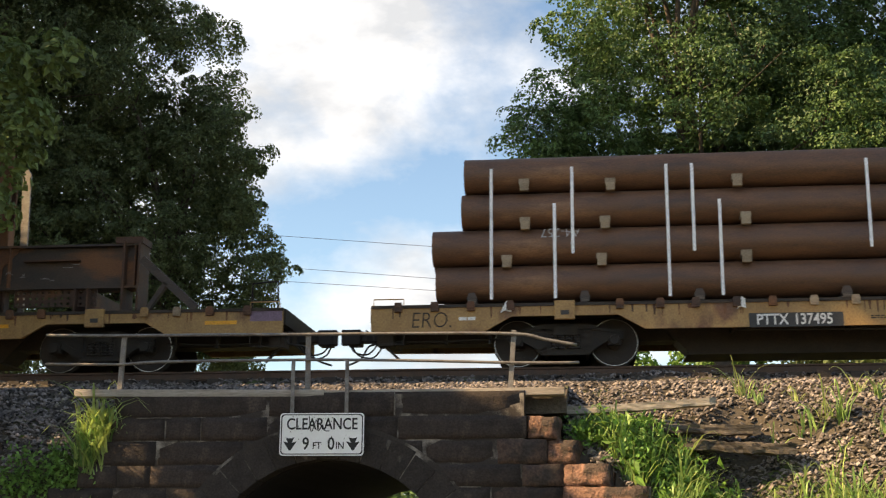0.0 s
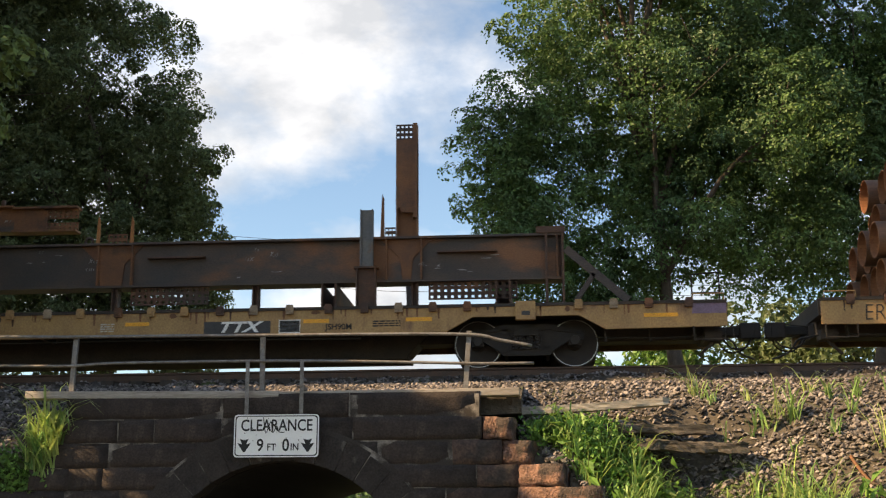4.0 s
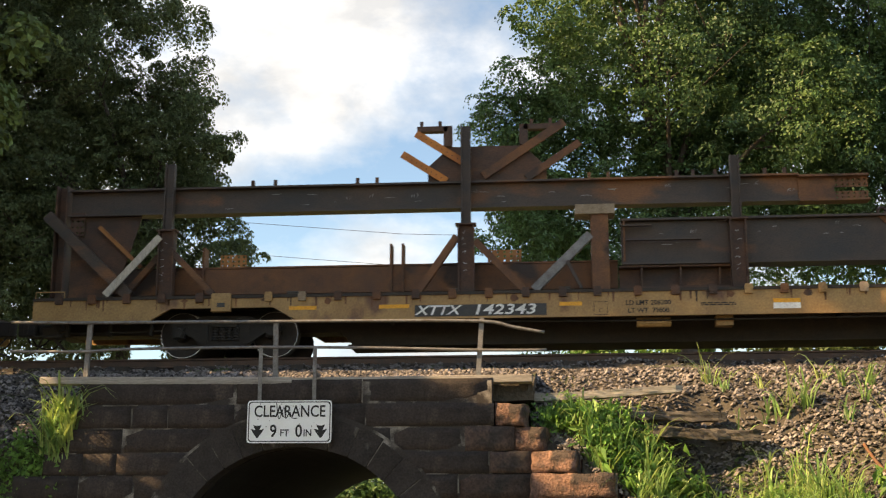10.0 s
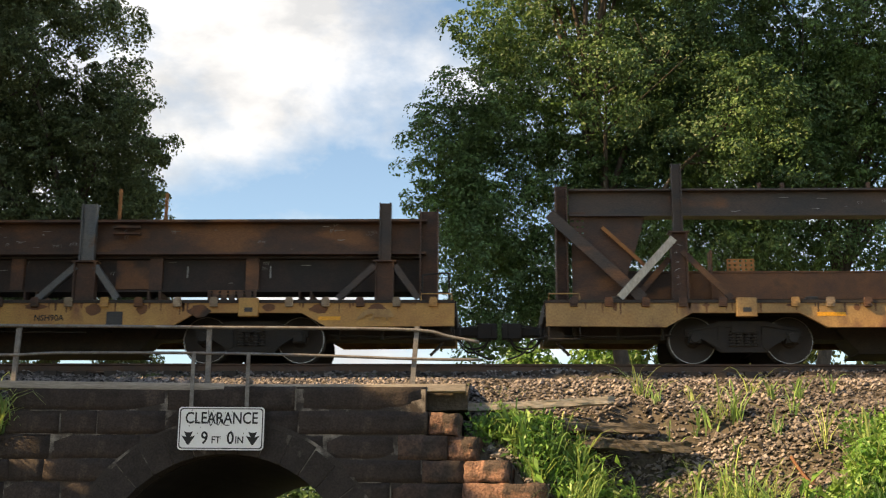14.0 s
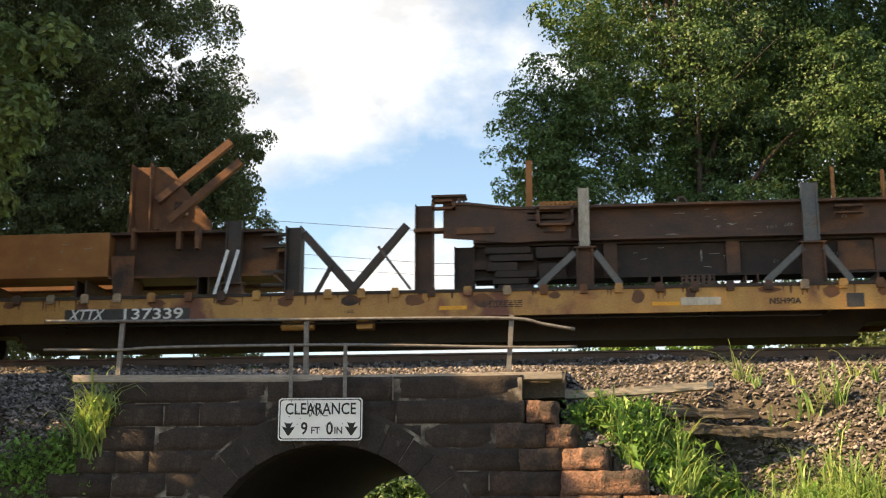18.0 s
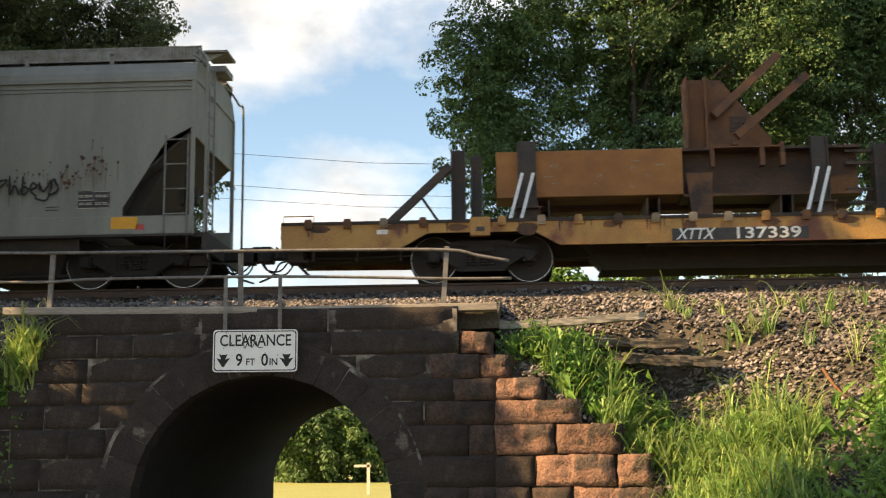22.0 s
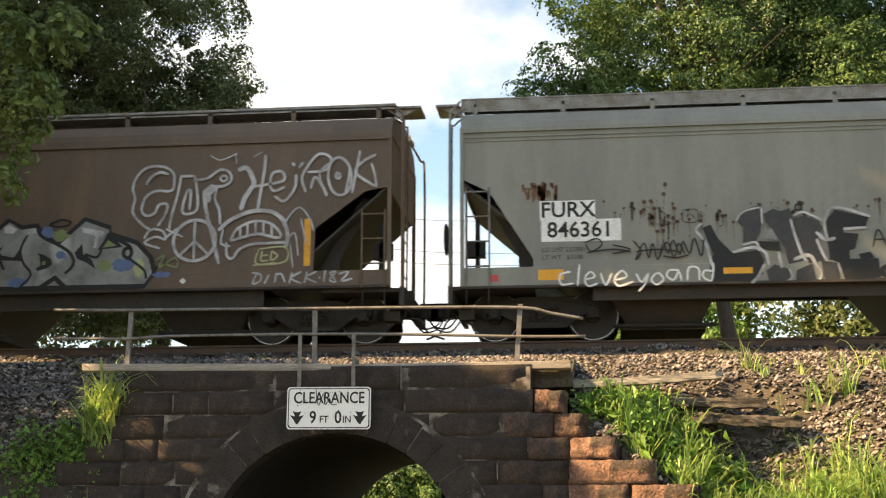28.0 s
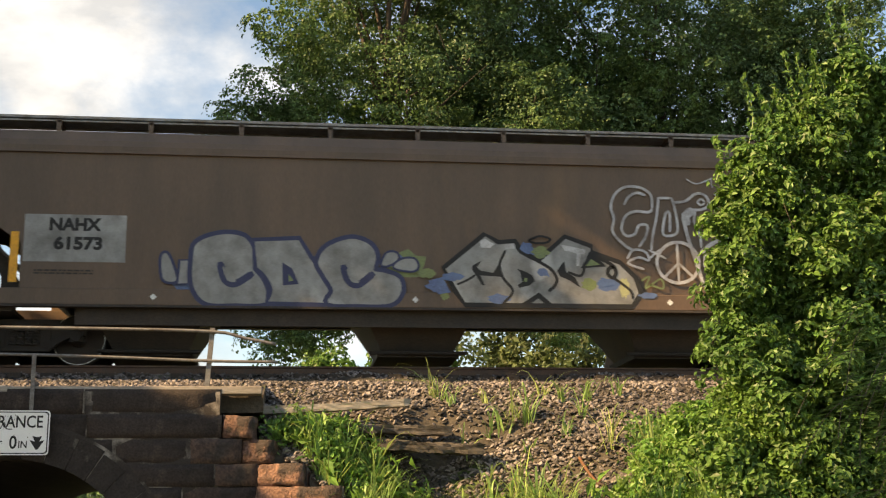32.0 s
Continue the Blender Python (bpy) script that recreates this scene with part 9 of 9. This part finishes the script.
# ---- near foliage, grass and ballast ----
def grass_blades(name, tufts, rng, mat, label, height=0.45, width=0.014, parent=None):
    """Bent tapering blades; tufts are (x, y, radius, number, height factor)."""
    V, F = [], []
    for x, y, r, n, hf, *seat in tufts:
        for _ in range(n):
            a, q = rng.uniform(0, 6.283), r * math.sqrt(rng.uniform(0, 1))
            px, py = x + q * math.cos(a), y + q * math.sin(a)
            if not seat and wing(px, py) and py < WALL:
                continue
            pz = seat[0] - 0.01 if seat else (lie(px, py) if not wing(px, py) else 3.7) - 0.02
            h = height * hf * rng.uniform(0.3, 1.2)
            b = rng.uniform(0, 6.283)
            dx, dy = math.cos(b), math.sin(b)
            lean, w = h * rng.uniform(0.1, 1.1), width * rng.uniform(0.5, 1.5)
            sx, sy = -dy * w, dx * w
            k = len(V)
            arch = ((0.0, 0.0, 1.0), (0.22, 0.5, 1.0), (0.62, 0.86, 0.75), (1.0, 0.95, 0.45))
            for f, g, e in arch:
                V += [(px + dx * lean * f - sx * e, py + dy * lean * f - sy * e, pz + h * g), (px + dx * lean * f + sx * e, py + dy * lean * f + sy * e, pz + h * g)]
            V.append((px + dx * lean * 1.35, py + dy * lean * 1.35, pz + h * rng.uniform(0.55, 0.95)))
            F += [(k, k + 1, k + 3, k + 2), (k + 2, k + 3, k + 5, k + 4), (k + 4, k + 5, k + 7, k + 6), (k + 6, k + 7, k + 8)]
    ob = raw(name, V, F, mat, parent, label)
    return tagged(ob, label, "grass", kind="stuff")


def gravel(name, spots, mat, label, seed):
    """Loose crushed stone: small uneven lumps, joined."""
    rng = np.random.default_rng(seed)
    base = np.array([(1, 0, 0), (-1, 0, 0), (0, 1, 0), (0, -1, 0), (0, 0, 1), (0, 0, -1), (0.62, 0.62, 0.5), (-0.62, 0.62, 0.5), (0.62, -0.62, 0.5), (-0.62, -0.62, 0.5)], float)
    tri = np.array([(4, 8, 6), (4, 6, 7), (4, 7, 9), (4, 9, 8), (0, 6, 8), (2, 7, 6), (1, 9, 7), (3, 8, 9), (0, 2, 6), (2, 1, 7), (1, 3, 9), (3, 0, 8)])
    n = len(spots)
    s = (0.018 + 0.036 * rng.uniform(0, 1, n) ** 1.4)[:, None, None] * rng.uniform(0.7, 1.3, (n, 1, 3))
    v = base[None] * s * rng.uniform(0.75, 1.2, (n, 10, 3))
    ang = rng.uniform(0, 6.283, n)
    c, d = np.cos(ang)[:, None], np.sin(ang)[:, None]
    x, y = v[:, :, 0] * c - v[:, :, 1] * d, v[:, :, 0] * d + v[:, :, 1] * c
    tl = rng.uniform(-0.6, 0.6, n)[:, None]
    z = v[:, :, 2] + x * tl
    P = np.asarray(spots)
    V = np.stack([x + P[:, :1], y + P[:, 1:2], z + P[:, 2:3]], 2).reshape(-1, 3)
    F = (tri[None] + (np.arange(n) * 10)[:, None, None]).reshape(-1, 3)
    return tagged(raw(name, V, F, mat), label, kind="stuff")


def bed_height(x, y):
    if -6.7 < x < -0.3 and y > 18.6:
        return float(np.interp(y, [18.62, 19.4, 20.4, 21.2, 22.3, 22.7, 25.2], [3.70, 3.84, 4.02, 4.19, 4.34, 4.51, 4.51]))
    return lie(x, y)


def build_ballast():
    rng = random.Random(77)
    spots = []
    for _ in range(30000):
        x, y = rng.uniform(-12, 12), rng.uniform(18.7, 23.0)
        spots.append((x, y, bed_height(x, y) + 0.008))
    tagged(gravel("ballast_stones", spots, "ballast", "grey-brown crushed stone ballast", 1), category="ballast")
    spots = []
    while len(spots) < 23000:
        x, y = rng.uniform(-0.3, 11), rng.uniform(14.5, 19.2)
        if wing(x, y) or (noise.noise(Vector((x * 0.9, y * 0.9, 5))) < -0.45 + max(0.0, (17.4 - y) * 0.3) + max(0, (2.2 - x) * 0.10)):
            continue
        spots.append((x, y, lie(x, y) + 0.008))
    for _ in range(6000):
        x, y = rng.uniform(-13, -6.7), rng.uniform(17, 20)
        if not wing(x, y):
            spots.append((x, y, lie(x, y) + 0.008))
    tagged(gravel("slope_stones", spots, "ballast", "loose stones spilled down the bank", 2), category="ballast")


def build_grass():
    rng = random.Random(55)
    tufts = []
    for _ in range(36):       # clumps in the band above the steps, with gaps between
        s = rng.uniform(0, 1)
        cx, cy, big = 0.0 + 2.6 * s + rng.uniform(-0.2, 0.45), 18.3 - 0.65 * s + rng.uniform(0.0, 0.7), rng.uniform(0.5, 1.2)
        for _ in range(3):
            tufts.append((cx + rng.gauss(0, 0.10), cy + rng.gauss(0, 0.10), 0.07, 13, big * rng.uniform(0.6, 1.35)))
    for k in range(230):     # lower bank, also in clumps, with a bare strip of stones between
        cy, big = rng.uniform(15.6, 18.3), rng.choice((0.5, 0.7, 0.9, 1.1, 1.4))
        cx = cy * (rng.uniform(0.11, 0.222) if k % 6 else rng.uniform(0.29, 0.42))
        for _ in range(3):
            tufts.append((cx + rng.gauss(0, 0.14), cy + rng.gauss(0, 0.14), 0.10, 14, big * rng.uniform(0.7, 1.2)))
    for _ in range(60):
        x, y = rng.uniform(2.4, 6.0), rng.uniform(17.2, 19.4)
        if not 0.205 < x / y < 0.275:
            tufts.append((x, y, 0.10, 8, rng.uniform(0.5, 1.1)))
    for x, y, h in ((2.45, 20.4, 1.0), (2.55, 20.3, 1.1), (2.7, 20.0, 0.7), (4.3, 20.5, 0.8), (4.55, 20.2, 0.7), (5.0, 20.2, 0.8), (3.3, 20.2, 0.5), (5.6, 20.6, 0.7), (4.7, 19.4, 1.2), (4.9, 18.6, 1.3), (4.3, 18.9, 1.0)):
        tufts.append((x, y, 0.08, 11, h))
    grass_blades("bank_grass", [q for k, q in enumerate(tufts) if k % 3], rng, "grass", "tall bright green grass on the bank", 0.52, 0.015)
    grass_blades("bank_grass", [q for k, q in enumerate(tufts) if k % 3 == 0], rng, "grass_pale", "pale seeding grass among the green on the bank", 0.54, 0.011)
    left = [(rng.uniform(-7.55, -6.85), rng.uniform(18.35, 18.75), 0.10, 15, rng.uniform(0.6, 1.25)) for _ in range(18)]
    left += [(rng.uniform(-8.1, -7.4), rng.uniform(18.0, 18.4), 0.12, 24, rng.uniform(0.7, 1.1)) for _ in range(14)]
    left += [(rng.uniform(-9.5, -7.6), rng.uniform(16.4, 18.0), 0.16, 24, rng.uniform(0.6, 1.1)) for _ in range(30)]
    for xa, xb, z in ((-7.28, -7.05, 3.06), (-7.5, -7.28, 2.70)):
        left += [(rng.uniform(xa, xb), 18.36, 0.10, 16, rng.uniform(0.6, 1.2), z) for _ in range(4)]
    # tuft in pale grass, so that it looks sunlit where shade falls
    arching = [(rng.uniform(-7.5, -6.95), 18.32, 0.08, 13, rng.uniform(0.7, 1.35), rng.uniform(2.55, 3.2)) for _ in range(13)]
    grass_blades("bank_grass", arching, rng, "grass_pale", "arching tuft of grass against the wall, sunlight put into its pale colour", 0.62, 0.016)
    grass_blades("bank_grass", left, rng, "grass", "tufts of grass beside the wall", 0.52, 0.015)
    # broad-leaved weeds
    nr = np.random.default_rng(5)
    pts = []
    for _ in range(150):
        s = rng.uniform(0, 1)
        x, y = 0.0 + 2.5 * s + rng.uniform(-0.2, 0.6), 18.45 - 0.8 * s + rng.uniform(0.05, 0.8)
        z = lie(x, y)
        pts.append(np.array([x, y, z + 0.12]) + nr.normal(size=(22, 3)) * np.array([0.1, 0.1, 0.08]))
    for _ in range(620):
        x, y = rng.uniform(1.8, 6.8), rng.uniform(13.5, 17.6)
        if wing(x, y) or 0.215 < x / y < 0.28:
            continue
        pts.append(np.array([x, y, lie(x, y) + 0.15]) + nr.normal(size=(26, 3)) * np.array([0.14, 0.14, 0.10]))
    for _ in range(70):
        x, y = rng.uniform(4.2, 5.4), rng.uniform(13.8, 16.2)
        pts.append(np.array([x, y, lie(x, y) + 0.3]) + nr.normal(size=(40, 3)) * np.array([0.16, 0.16, 0.20]))
    for _ in range(110):      # lush weeds at the foot of the climbing leaves
        y = rng.uniform(16.6, 18.9)
        x = y * rng.uniform(0.285, 0.36)
        pts.append(np.array([x, y, lie(x, y) + 0.16]) + nr.normal(size=(34, 3)) * np.array([0.15, 0.15, 0.12]))
    for _ in range(60):
        x, y = rng.uniform(-9.4, -7.3), rng.uniform(17.2, 18.3)
        pts.append(np.array([x, y, lie(x, y) + 0.10]) + nr.normal(size=(20, 3)) * np.array([0.12, 0.1, 0.10]))
    for _ in range(26):
        x, y = rng.uniform(-0.05, 1.5), rng.uniform(18.75, 19.0)
        pts.append(np.array([x, y, lie(x, y) + 0.16]) + nr.normal(size=(40, 3)) * np.array([0.13, 0.1, 0.10]))
    for x, y in ((-0.05, 18.62), (0.62, 18.55), (0.85, 18.5), (1.42, 18.5), (1.62, 18.45), (1.98, 18.6)):
        pts.append(np.array([x, y, lie(x, y) + 0.24]) + nr.normal(size=(150, 3)) * np.array([0.13, 0.10, 0.13]))
    for _ in range(80):       # weeds hanging over the drop beside the wall
        x, z = rng.uniform(-8.8, -7.35), rng.uniform(1.3, 2.9)
        pts.append(np.array([x, 18.36, z]) + nr.normal(size=(26, 3)) * np.array([0.12, 0.05, 0.10]))
    dock = []                 # larger leaves of dock in the band above the steps and down the bank
    for _ in range(46):
        s = rng.uniform(0, 1)
        x, y = 0.2 + 2.9 * s + rng.uniform(-0.3, 0.5), 18.45 - 0.75 * s + rng.uniform(0.0, 0.7)
        dock.append(np.array([x, y, lie(x, y) + 0.18]) + nr.normal(size=(7, 3)) * np.array([0.13, 0.13, 0.09]))
    for _ in range(60):
        x, y = rng.uniform(2.0, 5.6), rng.uniform(15.0, 17.8)
        dock.append(np.array([x, y, lie(x, y) + 0.2]) + nr.normal(size=(7, 3)) * np.array([0.15, 0.15, 0.10]))
    ob = leaf_mesh("dock_leaves", np.concatenate(dock), 0.26, nr, "weed", None, -0.3, "broad green dock leaves among the grass", slim=0.36)
    tagged(ob, category="weeds", kind="stuff")
    ob = leaf_mesh("bank_weeds", np.concatenate(pts), 0.09, nr, "weed", None, 0.0, "leafy green weeds on the bank")
    tagged(ob, category="weeds", kind="stuff")


def sumac(at):
    """A shrub of long feather-shaped leaves."""
    nr = np.random.default_rng(61)
    ob = thing("sumac_shrub", (at[0] + 0.5, at[1] + 0.4, lie(*at)), "dark green shrub with long feathery leaves before the bank", "shrub")
    stems, verts, faces = B(), [], []
    for k in range(64):
        base = Vector((at[0] + nr.uniform(-0.15, 1.3), at[1] + nr.uniform(0.0, 0.9), lie(*at) + nr.uniform(1.0, 4.0)))
        a = nr.uniform(-3.3, -1.3)
        d = Vector((math.cos(a), math.sin(a) * 0.5, 0.20))
        n = 17
        line = [base + d * (0.048 * i) + Vector((0, 0, -0.0032 * i * i)) for i in range(n)]
        tube(stems, line, 0.004, 4)
        side = Vector((-d.y, d.x, 0)).normalized()
        for i in range(3, n):
            for sd in (-1, 1):
                long = 0.21 * math.sin(math.pi * (i + 1) / (n + 3)) * nr.uniform(0.85, 1.1)
                tip = line[i] + (side * sd + d * 0.45).normalized() * long + Vector((0, 0, -0.22 * long))
                mid = line[i].lerp(tip, 0.4)
                q = len(verts)
                verts += [tuple(v) for v in (line[i], mid + d * 0.019 + Vector((0, 0, 0.008)), tip, mid - d * 0.019 + Vector((0, 0, 0.008)))]
                faces += [(q, q + 1, q + 2), (q, q + 2, q + 3)]
    part("stems", stems, "bark", ob)
    raw("leaves", np.array(verts), np.array(faces), "leaf_mid", ob)


def fallen_branch(x, y):
    """A dead reddish-brown branch lying down the stones."""
    ob = thing("fallen_branch", (x, y, lie(x, y)), "dead reddish-brown branch lying on the stones", "branch")
    bm = B()
    pts = [(x - 0.12, y + 0.25), (x - 0.04, y + 0.08), (x + 0.05, y - 0.12), (x + 0.14, y - 0.34)]
    tube(bm, spline([(a, b, lie(a, b) + 0.07) for a, b in pts], 4), 0.026, 7)
    tube(bm, [(x + 0.05, y - 0.12, lie(x, y - 0.12) + 0.07), (x + 0.18, y - 0.10, lie(x + 0.18, y - 0.10) + 0.16)], [0.014, 0.007], 5)
    part("stick", bm, "rust_brown", ob, smooth=True)


def build_near_trees():
    rng = random.Random(3)
    bush = [(5.30, 13.5, 5.95, 0.12), (5.95, 13.5, 6.60, 0.12), (6.38, 13.5, 7.0, 0.12), (6.62, 13.5, 7.10, 0.16), (6.75, 13.5, 6.9, 0.22), (5.70, 13.5, 6.15, 0.22), (6.15, 13.5, 6.45, 0.22), (7.3, 13.7, 6.9, 0.42), (4.95, 13.4, 4.6, 0.28), (6.7, 13.5, 6.55, 0.32), (6.1, 13.5, 6.1, 0.5), (5.55, 13.5, 5.6, 0.42), (5.2, 13.5, 5.1, 0.38), (5.1, 13.5, 4.4, 0.4), (5.25, 13.5, 3.6, 0.5), (6.1, 13.6, 4.8, 0.8), (6.4, 13.6, 3.5, 0.9),
            (5.35, 13.3, 2.8, 0.6), (4.75, 13.2, 2.5, 0.42), (6.2, 13.4, 2.2, 0.8), (7.2, 13.8, 5.5, 0.9), (7.4, 13.8, 4.0, 1.0), (7.3, 13.6, 2.4, 1.0), (5.2, 13.0, 1.7, 0.7), (6.4, 13.2, 1.2, 0.8), (7.2, 13.9, 6.6, 0.5), (5.75, 14.0, 4.3, 0.55), (5.8, 14.0, 3.2, 0.6)]
    tree("vine_covered_tree", "small tree smothered in bright green climbing leaves", (6.5, 13.7, lie(6.5, 13.7)), bush, "leaf_light", 0.082, 0.19, 9.0, 48, 14, 0.16, 8, 0.5, fill=0.9, hollow=-0.40)
    vine = bpy.data.objects["vine_covered_tree"]
    nr = np.random.default_rng(19)
    for x, z, tall in ((5.36, 6.25, 0.62), (5.54, 6.20, 0.55), (5.90, 6.55, 0.62), (5.74, 6.35, 0.42), (6.50, 7.10, 0.72), (6.70, 7.15, 0.66), (6.26, 6.80, 0.42), (6.05, 6.65, 0.50), (6.90, 7.00, 0.50), (4.96, 5.85, 0.25), (5.10, 5.35, 0.20)):
        line = [Vector((x + 0.05 * math.sin(5 * f + x), 13.4, z - 0.3 + (tall + 0.3) * f)) for f in np.linspace(0, 1, 16)]
        bm = B()
        tube(bm, line, 0.006, 4)
        shoot = part("shoot", bm, "weed", vine)
        pts = [tuple(q + Vector(nr.normal(size=3).tolist()) * 0.045 * (1.25 - k / 16)) for k, q in enumerate(line) for _ in range(4)]
        leaf_mesh("shoot_leaves", pts, 0.085, nr, "leaf_light", shoot, 1.2)
    sumac((5.9, 11.4))
    fallen_branch(4.55, 18.35)
    low = [(5.6, 17.5, 2.9, 0.38), (5.95, 17.5, 3.2, 0.40), (6.3, 17.5, 3.4, 0.40), (5.3, 17.4, 2.5, 0.34), (5.8, 17.3, 2.5, 0.40), (6.2, 17.3, 2.7, 0.45)]
    tree("shrub", "low lime-green sunlit shrub on the bank", (5.9, 17.5, lie(5.9, 17.5)), low, "weed", 0.10, 0.16, 5.0, 26, 17, 0.03, 5, 0.4, "shrub")
    near = [(-4.50, 9.0, 5.35, 0.34), (-4.22, 9.0, 4.82, 0.22), (-4.36, 9.0, 4.47, 0.19), (-4.5, 9.0, 4.16, 0.17), (-4.85, 9.0, 4.92, 0.55), (-5.33, 9.0, 5.4, 0.62), (-4.12, 9.0, 5.38, 0.2),
            (-5.5, 8.8, 6.4, 0.9), (-6.5, 8.6, 5.7, 1.0), (-4.9, 8.7, 6.9, 0.8), (-6.6, 8.3, 7.0, 1.1), (-7.6, 8.3, 4.6, 1.1), (-8.0, 8, 6.4, 1.2), (-6.4, 8.4, 4.2, 0.7),
            # unseen upper crown, added to shade the vine-covered tree
            (-7.2, 8.0, 9.6, 1.0), (-7.0, 8.0, 10.8, 0.9), (-6.6, 7.9, 12.0, 0.9), (-7.4, 7.6, 12.8, 0.9), (-6.8, 7.2, 11.2, 1.0), (-7.6, 7.2, 9.8, 1.0)]
    tree("overhanging_tree", "green tree whose branches hang in over the road", (-7.4, 8.3, 0.0), near, "leaf_olive", 0.085, 0.2, 3.4, 34, 15, 0.18, 12, 0.3)
    # unseen leaning trees added west of the bridge, to shade train, trees and bank
    for k, (x, ya, yb, za, zb, wide, n) in enumerate(((-12.8, 21.7, 16.2, 8.2, 23.5, 1.35, 26), (-15.6, 20.9, 15.4, 10.0, 25.2, 1.35, 26),
                                                      (-24.5, 28.5, 28.5, 10.0, 26.0, 2.2, 22), (-31.0, 27.5, 27.5, 12.0, 28.0, 2.4, 20), (-11.5, 10.4, 10.9, 11.6, 12.9, 0.80, 12))):
        lobes = []
        for q in range(n):
            f = (q + rng.uniform(0, 1)) / n
            lobes.append((x + rng.uniform(-1, 1) * wide, ya + (yb - ya) * f + rng.uniform(-0.4, 0.4) * wide, za + (zb - za) * f, rng.uniform(0.85, 1.1) * wide))
        tree("roadside_tree", "unseen tall tree added to cast shade", (x, (ya + yb) / 2, lie(x, (ya + yb) / 2)), lobes, "leaf_mid", 0.36, 0.6, 5.0, 19, 30 + k, 0.25, 7, 0.3)
    # two more unseen ones, added nearer the bridge, keep its wall in shade, with a gap between their boughs
    foot = Vector((-7.45, 18.00, 3.42))
    for k, (x, y, west, east, low, high, deep, n) in enumerate(((-12.6, 15.5, -9.4, 1.0, -0.2, 3.5, 0.0, 100), (-13.4, 19.2, -12.5, -5.8, 3.9, 4.5, 2.2, 26))):
        lobes = []
        while len(lobes) < n:
            px, pz = rng.uniform(west, east), rng.uniform(low, high)
            if k == 0 and px > -1.9 - 0.3 * (pz - 2.0):
                continue
            far = (px - x) / 0.8
            q = Vector((x + rng.uniform(-0.6, 0.6), 18.3 + deep - 0.25 * far + rng.uniform(-0.6, 0.6) * deep, pz + 0.55 * far))
            r = min(rng.uniform(0.55, 0.85), (q - foot).cross(SUN_FROM).length - 0.45)
            if r > 0.2:
                lobes.append((*q, r))
        tree("roadside_tree", "unseen tree added to keep the bridge wall in shade", (x, y, lie(x, y)), lobes, "leaf_mid", 0.28, 0.42, 5.0, 26, 36 + k, 0.22, 9, 0.3)
    # distant greenery behind the line and beyond the arch
    nr = random.Random(8)
    for k, (x, y, n, zt) in enumerate(((-11, 74, 16, 6.5), (-7, 76, 14, 6.5), (-15, 78, 14, 7.5), (-10, 82, 14, 8.5))):
        lobes = [(x + nr.uniform(-3, 3), y + nr.uniform(-1, 1), nr.uniform(1.0, zt), nr.uniform(1.2, 2.0)) for _ in range(n)]
        tree("field_tree", "sunlit bushy tree beyond the field", (x, y, 0), lobes, "leaf_mid", 0.27, 0.7, 6.0, 52, 40 + k, 0.2, 4, 0.2)
    for k, (x, y, zt) in enumerate(((2.0, 70, 12.2), (6, 68, 12.5), (11, 66, 13.0), (16, 64, 13.5), (22, 66, 14))):
        lobes = [(x + nr.uniform(-2.4, 2.4), y + nr.uniform(-1, 1), nr.uniform(5.0, zt), nr.uniform(1.3, 2.1)) for _ in range(12)]
        tree("distant_tree", "light green tree in the distance behind the track" if k < 2 else "dark green tree in the distance behind the track", (x, y, 0), lobes, "leaf_light" if k < 2 else "leaf_dark", 0.36, 0.8, 3.0, 36, 50 + k, 0.25, 5, 0.4)


def build_far_things():
    pole = thing("white_post", (-5.89, 50.0, 0.1), "white cross-shaped post in the field", "post")
    bm = B()
    box(bm, -5.95, -5.83, 49.95, 50.05, 0.1, 1.35)
    part("upright", bm, "white_paint", pole)
    bm = B()
    box(bm, -6.45, -5.80, 49.95, 50.05, 1.18, 1.28)
    part("arm", bm, "white_paint", pole)
    for za, zb in ((16.5, 15.8), (14.9, 14.2), (14.2, 13.6)):
        bm = B()
        dx = (zb - za) / 7.3
        tube(bm, [(-60, 60, za - dx * 45), (-14.5, 60, za), (-7.2, 60, zb), (40, 60, zb + dx * 20)], 0.012, 5)
        structure(part("overhead_cable", bm, "ink"), "thin dark overhead cable")


build_ballast()
build_grass()
build_near_trees()
build_far_things()


def motions():
    times = [i * 1.0 for i in range(33)]
    for ob in MOVING:
        x, y, z = ob.location
        walk(ob, [(t, pose(x + run(t), y, z)) for t in times])
    fine = [i * 0.16 for i in range(201)]
    for ob, home, r in AXLES:
        walk(ob, [(t, pose(home.x, home.y, home.z, 0, math.degrees(run(t) / r), 0)) for t in fine])


motions()
